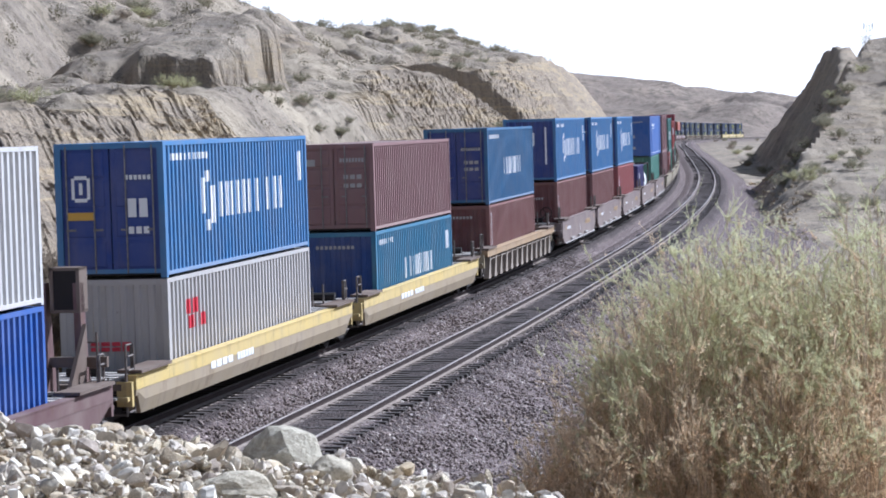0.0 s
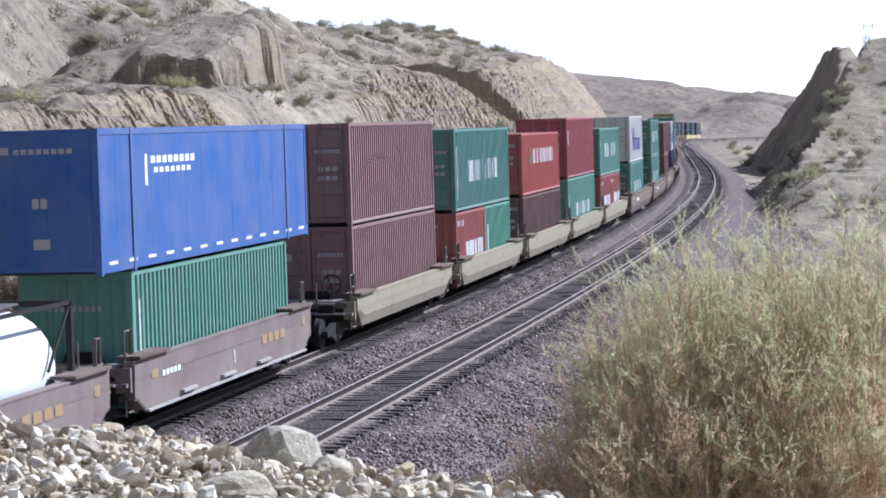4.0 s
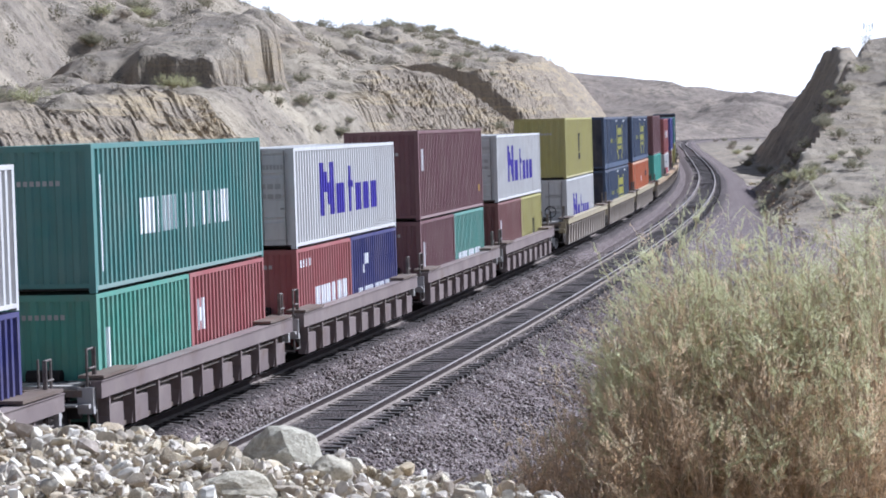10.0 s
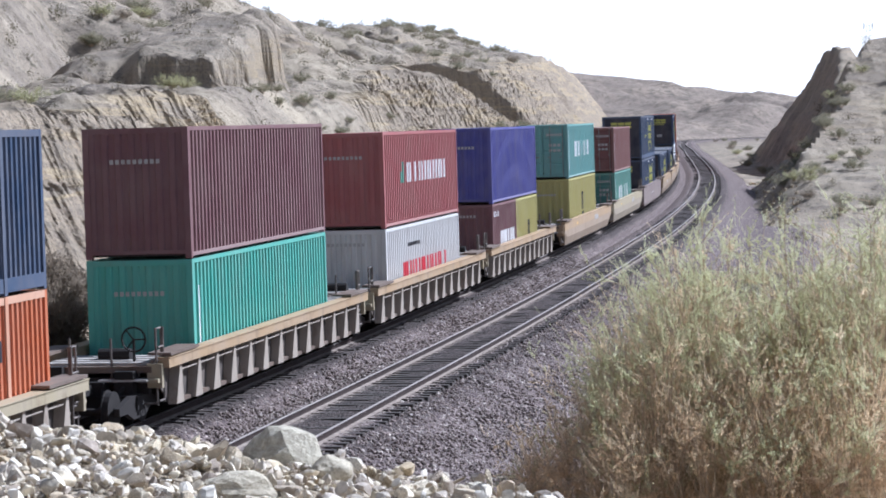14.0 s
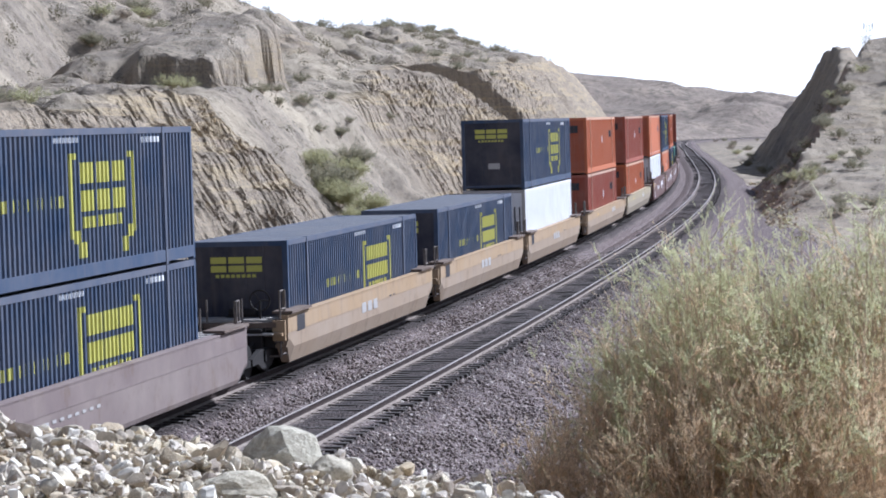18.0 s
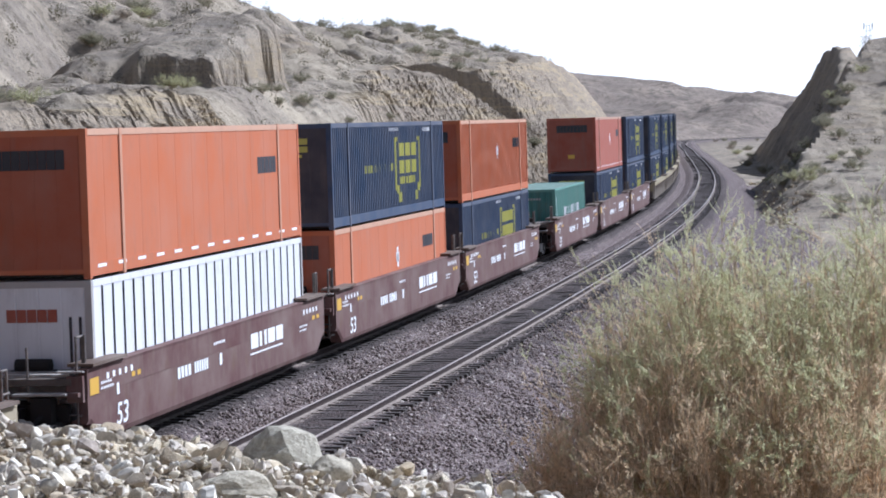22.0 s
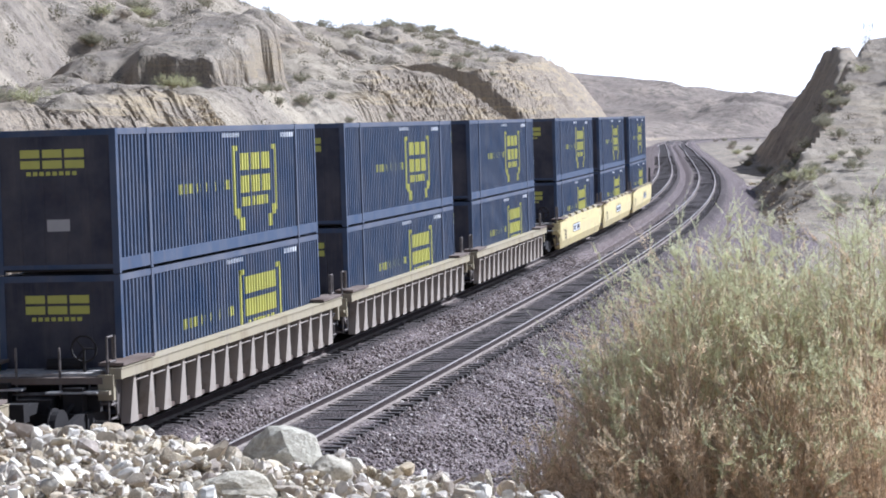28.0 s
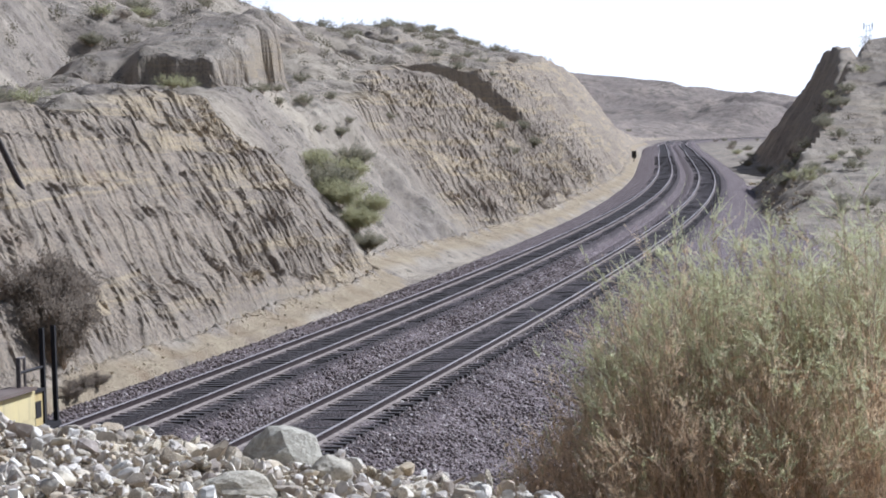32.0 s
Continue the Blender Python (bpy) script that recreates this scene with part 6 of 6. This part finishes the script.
# ---- plants ----
def leaf_quads(rng, base, axis, n, spread_r, size):
    """Arrays of small leaf blades round a twig."""
    t = rng.random(n)[:, None]
    p = base + axis * t + rng.normal(0, spread_r, (n, 3))
    d = axis / (np.linalg.norm(axis) + 1e-6) * 1.1 + rng.normal(0, 0.5, (n, 3))
    d /= np.linalg.norm(d, axis=1)[:, None]
    w = np.cross(d, rng.normal(0, 1, (n, 3)))
    w /= np.linalg.norm(w, axis=1)[:, None] + 1e-6
    L, W = size * rng.uniform(0.6, 1.4, (n, 1)), size * 0.17
    if size < 0.03:
        return np.stack([p - w * W * 1.2, p + d * L, p + w * W * 1.2], 1)
    return np.stack([p - w * W * 0.5, p + d * L * 0.5 - w * W, p + d * L, p + d * L * 0.5 + w * W], 1)


def mesh_quads(name, Q, mat):
    me = bpy.data.meshes.new(name)
    n, k = Q.shape[:2]
    me.vertices.add(n * k)
    me.vertices.foreach_set("co", Q.reshape(-1).astype(np.float32))
    me.loops.add(n * k)
    me.loops.foreach_set("vertex_index", np.arange(n * k, dtype=np.int32))
    me.polygons.add(n)
    me.polygons.foreach_set("loop_start", np.arange(0, n * k, k, dtype=np.int32))
    me.update(calc_edges=True)
    me.materials.append(mat)
    return me


def clump(seed, height, width, stems, twigs, leaves, size, lean=(0, 0), fluff=0.03, plume=1.0):
    """Stems that fan out from one root, and leaf blades (upper green, lower dry)."""
    rng = np.random.default_rng(seed)
    wood, green, dry = M(), [], []
    for _ in range(stems):
        a = rng.uniform(0, 2 * np.pi)
        r = width * math.sqrt(rng.uniform(0, 1))
        h = height * rng.uniform(0.72, 1.03) * (1 - 0.35 * (r / width) ** 2)
        tip = np.array([r * math.cos(a) + lean[0], r * math.sin(a) + lean[1], h])
        mid = tip * np.array([0.35, 0.35, 0.55]) + rng.normal(0, 0.05 * height, 3)
        pts = [np.zeros(3), mid, tip]
        cur = [(1 - t) ** 2 * pts[0] + 2 * t * (1 - t) * pts[1] + t * t * pts[2] for t in np.linspace(0, 1, 6)]
        for i in range(5):
            wood.tube(cur[i], cur[i + 1], 0.012 * height / 3 * (1 - i * 0.17), 3, 0.012 * height / 3 * (0.83 - i * 0.17))
        for _ in range(twigs):
            t = rng.uniform(0.2, 1.0) ** 0.65
            b = (1 - t) ** 2 * pts[0] + 2 * t * (1 - t) * pts[1] + t * t * pts[2]
            ax = rng.normal(0, 1, 3) * 0.065 * height + np.array([0.12 * b[0], 0.12 * b[1], 0.045 * height])
            ax *= rng.uniform(0.5, 1.15) * plume
            if rng.random() < 0.5:
                wood.tube(b, b + ax, 0.003 * height / 3, 3, 0.0015)
            q = leaf_quads(rng, b, ax, leaves, fluff * (0.8 + 0.9 * t), size)
            (green if rng.random() < (t - 0.70) * 2.4 + 0.5 * math.hypot(b[0], b[1]) / width else dry).append(q)
    return wood, (np.concatenate(green) if green else np.zeros((0, 4, 3))), (np.concatenate(dry) if dry else np.zeros((0, 4, 3)))


def sprays(rng, base, axis, n, size):
    """Feathery sprays: n narrow leaflets along each axis, shorter to the tip. Returns triangles and each corner's tone."""
    k = len(base)
    t = rng.random((k, n, 1))
    L = np.linalg.norm(axis, axis=1)[:, None, None] + 1e-6
    side = rng.normal(0, 1, (k, n, 3))
    d = axis[:, None] / L * 0.9 + 0.5 * side
    d /= np.linalg.norm(d, axis=2)[..., None]
    p = base[:, None] + axis[:, None] * t + rng.normal(0, 0.004, (k, n, 3))
    w = np.cross(d, rng.normal(0, 1, (k, n, 3)))
    w /= np.linalg.norm(w, axis=2)[..., None] + 1e-6
    l = size * rng.uniform(0.7, 1.3, (k, n, 1)) * (1.1 - 0.55 * t)
    w = w * size * 0.13
    tri = np.stack([p - w, p + d * l, p + w], 2).reshape(-1, 3, 3)
    q = base * 9.0 + rng.uniform(0, 6, 3)
    tuft = 0.34 * np.sin(q[:, 0] + np.sin(q[:, 2])) * np.sin(q[:, 1] + 1.3 * np.sin(q[:, 0])) + 0.22 * np.sin(q[:, 2] * 1.4 + q[:, 0])
    return tri, np.repeat(np.clip(rng.normal(0.5, 0.16, k) + tuft, 0, 1), n * 3)


def shrub_stand(seed, height, width, stems, twigs, lean=(0, 0), dead=0.0):
    """Upright stems from one root, side twigs on them, and sprays on the twigs (pale green outside and above, dry within)."""
    rng = np.random.default_rng(seed)
    wood = M()
    green, dry = ([], []), ([], [])
    for _ in range(stems):
        a, r = rng.uniform(0, 2 * np.pi), width * math.sqrt(rng.uniform(0, 1))
        h = height * rng.uniform(0.8, 1.0) * (1 - 0.25 * (r / width) ** 2)
        tip = np.array([r * math.cos(a) + lean[0], r * math.sin(a) + lean[1], h])
        mid = tip * np.array([0.3, 0.3, 0.55]) + rng.normal(0, 0.04 * height, 3)
        at = lambda t: 2 * t * (1 - t) * mid + t * t * tip
        cur = [at(t) for t in np.linspace(0, 1, 6)]
        for i in range(5):
            wood.tube(cur[i], cur[i + 1], 0.011 * (1 - i * 0.17), 3, 0.011 * (0.83 - i * 0.17))
        for _ in range(twigs):
            t = rng.uniform(0.06, 1.0) ** 0.6
            b = at(t)
            out = np.array([b[0], b[1], 0]) / (math.hypot(b[0], b[1]) + 0.05)
            ax = (rng.normal(0, 0.55, 3) + 0.55 * out + np.array([-0.1, 0, 0.75])) * rng.uniform(0.10, 0.26)
            wood.tube(b, b + ax, 0.003, 3, 0.0012)
            u = rng.uniform(0.15, 1.0, (4, 1))
            sb = b + ax * u
            sx = (ax / np.linalg.norm(ax) * 0.8 + rng.normal(0, 0.42, (4, 3)) + np.array([0, 0, 0.25])) * rng.uniform(0.07, 0.17, (4, 1))
            live = rng.random() < (t - 0.64) * 2.6 + 0.40 * math.hypot(b[0], b[1]) / width - dead
            for lst, val in zip(green if live else dry, (sb, sx)):
                lst.append(val)
    out = []
    for bs, ax in (green, dry):
        out.append(sprays(rng, np.concatenate(bs), np.concatenate(ax), 36 if bs is green[0] else 26, 0.019))
    return wood, out[0], out[1]


def spray_mesh(name, made, mat):
    me = mesh_quads(name, made[0], mat)
    at = me.attributes.new("tone", "FLOAT", "POINT")
    at.data.foreach_set("value", made[1].astype(np.float32))
    return me


SWAY = []


def build_bush():
    top = new("bush")
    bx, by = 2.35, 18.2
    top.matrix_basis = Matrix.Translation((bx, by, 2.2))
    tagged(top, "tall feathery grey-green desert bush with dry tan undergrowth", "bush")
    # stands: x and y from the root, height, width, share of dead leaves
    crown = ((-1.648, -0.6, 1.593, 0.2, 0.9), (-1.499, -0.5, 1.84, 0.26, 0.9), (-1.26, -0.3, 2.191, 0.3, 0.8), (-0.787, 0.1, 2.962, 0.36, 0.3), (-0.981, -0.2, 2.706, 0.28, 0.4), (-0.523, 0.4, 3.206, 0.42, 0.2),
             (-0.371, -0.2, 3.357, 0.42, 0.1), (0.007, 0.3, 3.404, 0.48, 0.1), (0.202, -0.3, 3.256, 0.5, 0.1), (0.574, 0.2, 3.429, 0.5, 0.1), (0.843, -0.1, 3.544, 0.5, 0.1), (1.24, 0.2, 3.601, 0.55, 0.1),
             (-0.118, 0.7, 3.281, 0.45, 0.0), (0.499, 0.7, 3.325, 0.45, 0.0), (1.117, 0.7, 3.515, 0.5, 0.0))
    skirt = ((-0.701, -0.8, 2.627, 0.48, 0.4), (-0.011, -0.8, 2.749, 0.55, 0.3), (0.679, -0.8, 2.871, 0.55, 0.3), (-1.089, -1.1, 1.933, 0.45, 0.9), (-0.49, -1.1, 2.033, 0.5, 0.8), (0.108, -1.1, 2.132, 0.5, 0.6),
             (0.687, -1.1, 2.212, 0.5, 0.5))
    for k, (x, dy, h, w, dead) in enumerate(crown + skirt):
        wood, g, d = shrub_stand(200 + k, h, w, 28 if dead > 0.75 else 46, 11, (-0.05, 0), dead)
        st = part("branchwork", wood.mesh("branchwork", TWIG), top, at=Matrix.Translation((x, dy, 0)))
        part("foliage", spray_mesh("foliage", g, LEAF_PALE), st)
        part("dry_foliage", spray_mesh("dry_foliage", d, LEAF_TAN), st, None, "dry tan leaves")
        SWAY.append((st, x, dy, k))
    return top


def scrub_variants():
    """Four thin kinds for the slopes and three dense ones for the gully and the foot of the cut."""
    out = []
    for i, (mat, words) in enumerate(((LEAF_DARK, "dark olive desert shrub on a dry slope"), (LEAF_DARK, "low dark desert shrub on a dry slope"), (LEAF_DRY, "dry tan desert shrub on a slope"), (LEAF_GREEN, "green leafy desert shrub on a slope"),
                                      (LEAF_DARK, "dense grey-green shrub in the gully"), (LEAF_GREEN, "dense green shrub in the gully"), (LEAF_DRY, "dense dry brown shrub at the foot of the cut"))):
        wood, g, d = clump(300 + i, 1.0, 0.75, 22, 8, 9, 0.095, fluff=0.035) if i < 4 else clump(300 + i, 1.0, 0.72, 46, 14, 16, 0.055, fluff=0.03)
        top = new("desert_shrub")
        tagged(top, words, "shrub", "shrubs on the hillsides")
        part("branchwork", wood.mesh("branchwork", TWIG), top)
        part("crown", mesh_quads("crown", np.concatenate([g, d]), mat), top)
        out.append(top)
    return out


def plant(base, s, o, size, rz, squash=0.8):
    x, y, z = ground_so(s, o)
    m = Matrix.LocRotScale((x, y, z - 0.06 * size), Euler((0, 0, rz)), (size, size, size * squash))
    ob = copy_thing(base, Matrix.Identity(4))
    ob.matrix_basis = m
    return ob


def build_scrub():
    kinds = scrub_variants()
    rng = random.Random(11)
    # gully between the two cut faces, and the foot of the cut
    in_gully = ((76, -8.6, 1.7, 5), (78, -10.5, 2.1, 4), (80, -11.4, 1.7, 5), (84, -15.0, 0.8, 0), (75.0, -7.9, 1.3, 4), (82, -10.5, 2.0, 5), (77, -9.6, 2.1, 5), (86, -10.8, 1.6, 4), (80.5, -9.0, 1.7, 5))
    by_cut = ((78.3, -18.2, 1.1, 3), (78.2, -17.3, 0.9, 3), (55, -17.3, 1.3, 3), (54, -18.3, 1.5, 0), (56, -19.0, 1.3, 2), (52, -17.0, 0.9, 2),
              (24.1, -5.0, 1.5, 6), (23.2, -5.0, 1.4, 6), (25.0, -5.3, 1.4, 6), (24.2, -5.6, 1.5, 6), (21.2, -3.5, 0.6, 6), (22.8, -3.6, 0.5, 6), (20.6, -3.5, 0.45, 6), (128, -5.6, 1.2, 2), (133, -6.0, 1.2, 2), (150, -6.2, 1.0, 2))
    across = ((210, 13.5, 2.2, 3), (206, 15.0, 1.8, 3), (160, 11.5, 1.5, 0), (168, 13.0, 1.6, 0), (150, 10.5, 1.4, 0), (158, 15.0, 1.3, 0), (176, 16.5, 1.4, 1), (182, 12.2, 1.2, 2), (250, 11.5, 1.5, 0),
              (290, 11.0, 1.4, 0), (330, 13.0, 1.3, 0), (365, 12.0, 1.5, 3), (400, 15.0, 1.6, 0), (430, 13.0, 1.4, 2))
    on_flank = ((103, -17.2, 0.9, 1), (89, -14.0, 0.9, 0), (85, -14.3, 0.6, 1), (95, -13.7, 0.7, 1), (89, -12.0, 0.7, 4), (91, -11.9, 0.5, 1), (87, -12.7, 0.6, 0), (81, -14.9, 0.45, 1), (103, -11.9, 0.6, 0), (160, -10.2, 1.2, 1), (137, -8.7, 0.9, 0), (159, -9.3, 1.0, 4), (143, -10.5, 1.0, 1))
    for s, o, size, k in in_gully + by_cut + on_flank + across:
        plant(kinds[k], s, o, size, rng.uniform(0, 6), 1.5 if 23 < s < 25.5 else 0.8)
    # scattered over the hillsides, thicker on the skyline
    n = 0
    while n < 172:
        s = rng.uniform(45, 420) if n < 120 else rng.uniform(100, 480)
        o = -rng.uniform(15, 42) if n < 120 else -rng.uniform(30, 43)
        if vnoise(np.array([s * 0.05]), np.array([o * 0.08]), 77)[0] < -0.25:
            continue
        plant(kinds[rng.choice((0, 0, 1, 1, 2))], s, o, rng.uniform(0.5, 1.2) * (1 + s / 600), rng.uniform(0, 6))
        n += 1
    for _ in range(28):
        plant(kinds[rng.choice((0, 1, 2))], rng.uniform(380, 900), rng.choice((-1, 1)) * rng.uniform(14, 40), rng.uniform(1.0, 2.2), rng.uniform(0, 6))
    for _ in range(30):
        plant(kinds[rng.choice((0, 0, 1, 2, 3))], rng.uniform(125, 205), rng.uniform(9.5, 21), rng.uniform(0.7, 1.5), rng.uniform(0, 6))
    for k in kinds:
        x, y, z = ground_so(rng.uniform(60, 120), -30)
        k.matrix_basis = Matrix.LocRotScale((x, y, z - 0.05), Euler((0, 0, 1)), (1.1, 1.1, 0.9))


def build_tufts():
    """Low dry tufts strewn over the slopes, past counting."""
    rng = np.random.default_rng(21)
    n = 3000
    s = 40 + 330 * rng.random(n) ** 1.2
    o = -rng.uniform(11, 42, n)
    x, y, _ = place(s, o, 0)
    z, face, _ = ground_z(x, y, s, o)
    keep = face < 0.4
    x, y, z, s = x[keep], y[keep], z[keep], s[keep]
    quads = []
    for px, py, pz, ps in zip(x, y, z, s):
        r = rng.uniform(0.12, 0.36) * (1 + ps / 300)
        q = leaf_quads(rng, np.array([px, py, pz + 0.1 * r]), rng.normal(0, r * 0.4, 3), 44, r * 0.36, r * 0.34)
        quads.append(q)
    big = 330
    s = np.concatenate([rng.uniform(90, 520, big - 90), rng.uniform(60, 210, 90)])
    o = np.concatenate([-rng.uniform(24, 44, big - 90), rng.uniform(11, 26, 90) * np.where(rng.random(90) < 0.6, 1, -1.6)])
    x, y, _ = place(s, o, 0)
    z, face, _ = ground_z(x, y, s, o)
    for px, py, pz, ps in zip(x[face < 0.4], y[face < 0.4], z[face < 0.4], s[face < 0.4]):
        r = rng.uniform(0.3, 0.65) * (1 + ps / 700)
        quads.append(leaf_quads(rng, np.array([px, py, pz + 0.15 * r]), np.array([0, 0, 0.5 * r]), 110, r * 0.42, r * 0.3))
    tagged(new("dry_tufts", mesh_quads("dry_tufts", np.concatenate(quads), LEAF_TUFT)), "low dry grey tufts strewn over the slopes", "scrub", kind="stuff")


def build_talus():
    """Small rocks fallen from the cut onto the sand, and rough stones along the far shoulder."""
    rng = random.Random(17)
    shapes = [rock_mesh(90 + i, "talus", TALUS) for i in range(8)]
    s = np.array([15 + 150 * rng.random() ** 1.3 for _ in range(650)] + [rng.uniform(95, 215) for _ in range(500)])
    off = np.array([rng.uniform(-0.3, 1.0) ** 2 * rng.choice((1, 1, -0.3)) for _ in range(650)] + [rng.uniform(8.6, 11.5) for _ in range(500)])
    o = np.where(np.arange(1150) < 650, foot_o(s) + off, off)
    x, y, _ = place(s, o, 0)
    z = ground_z(x, y, s, o)[0]
    rest = M()
    for i in range(1150):
        r = rng.uniform(0.03, 0.08) * (1 + 0.6 * (rng.random() < 0.08)) if i < 650 else rng.uniform(0.08, 0.3)
        m = Matrix.LocRotScale((float(x[i]), float(y[i]), float(z[i]) + 0.2 * r), Euler((rng.uniform(0, 6), rng.uniform(0, 6), rng.uniform(0, 6))), (r, r, r))
        sh = shapes[i % 8]
        b = len(rest.v)
        rest.v += [tuple(m @ v.co) for v in sh.vertices]
        rest.f += [tuple(b + q for q in p.vertices) for p in sh.polygons]
    tagged(new("fallen_rocks", rest.mesh("fallen_rocks", TALUS)), "small tan rocks fallen along the foot of the cut", "rocks", kind="stuff")


def build_mast():
    top = new("antenna_mast")
    x, y, z = ground_so(202, 19.9)
    top.matrix_basis = Matrix.Translation((x, y, z - 0.1))
    tagged(top, "small grey antenna mast on the rocky crag", "antenna")
    for dx in (-0.22, 0.22):
        part("leg", M().tube((dx, 0, 0), (dx * 0.7, 0, 1.7), 0.02).mesh("leg", STEEL), top)
    for h in (0.6, 1.1, 1.6):
        part("crossarm", M().tube((-0.4, 0, h), (0.4, 0, h + 0.1), 0.02).mesh("crossarm", STEEL), top)
    for dx in (-0.5, 0.5):
        part("aerial", M().box(dx * 0.8 - 0.04, dx * 0.8 + 0.04, -0.04, 0.04, 1.3, 1.9).mesh("aerial", STEEL), top)
    lean = new("leaning_post", M().tube((0.15, 0, -0.3), (-1.25, 0, 2.7), 0.10, 8, 0.085).mesh("leaning_post", TIE))
    x, y = -12.53, 72.0
    lean.matrix_basis = Matrix.Translation((x, y, ground_at(x, y)))
    tagged(lean, "dark weathered timber post leaning out of the cut", "post")
    post = new("signal_case")
    x, y, z = ground_so(297, -4.1)
    post.matrix_basis = Matrix.Translation((x, y, z - 0.1))
    tagged(post, "small dark lineside equipment case on a post", "equipment case")
    part("post", M().tube((0, 0, 0), (0, 0, 0.9), 0.06).mesh("post", DARK), post)
    part("case", M().box(-0.3, 0.3, -0.2, 0.2, 0.6, 1.5).box(-0.34, 0.34, -0.24, 0.24, 1.5, 1.56).mesh("case", DARK), post)


build_rubble()
build_talus()
build_mast()
build_tufts()
build_bush()
build_scrub()


# ---- what moves ----
def motions():
    for thing, u, z, half in KEYED:
        walk(thing, [(float(t), along(u - SPEED * t, half, z)) for t in range(0, 33)])
    for st, x, y, k in SWAY:
        rows = []
        for i in range(0, 81):
            t = i * 0.4
            a = 1.5 * math.sin(t * 2.9 + k * 1.3) + 1.1 * math.sin(t * 4.3 + k * 2.1) + 0.9 * math.sin(t * 0.7 + k * 0.5)
            b = 0.8 * math.sin(t * 3.4 + k * 0.7)
            rows.append((t, Matrix.Translation((x, y, 0)) @ pose(0, 0, 0, b, a, 0)))
        walk(st, rows)


motions()
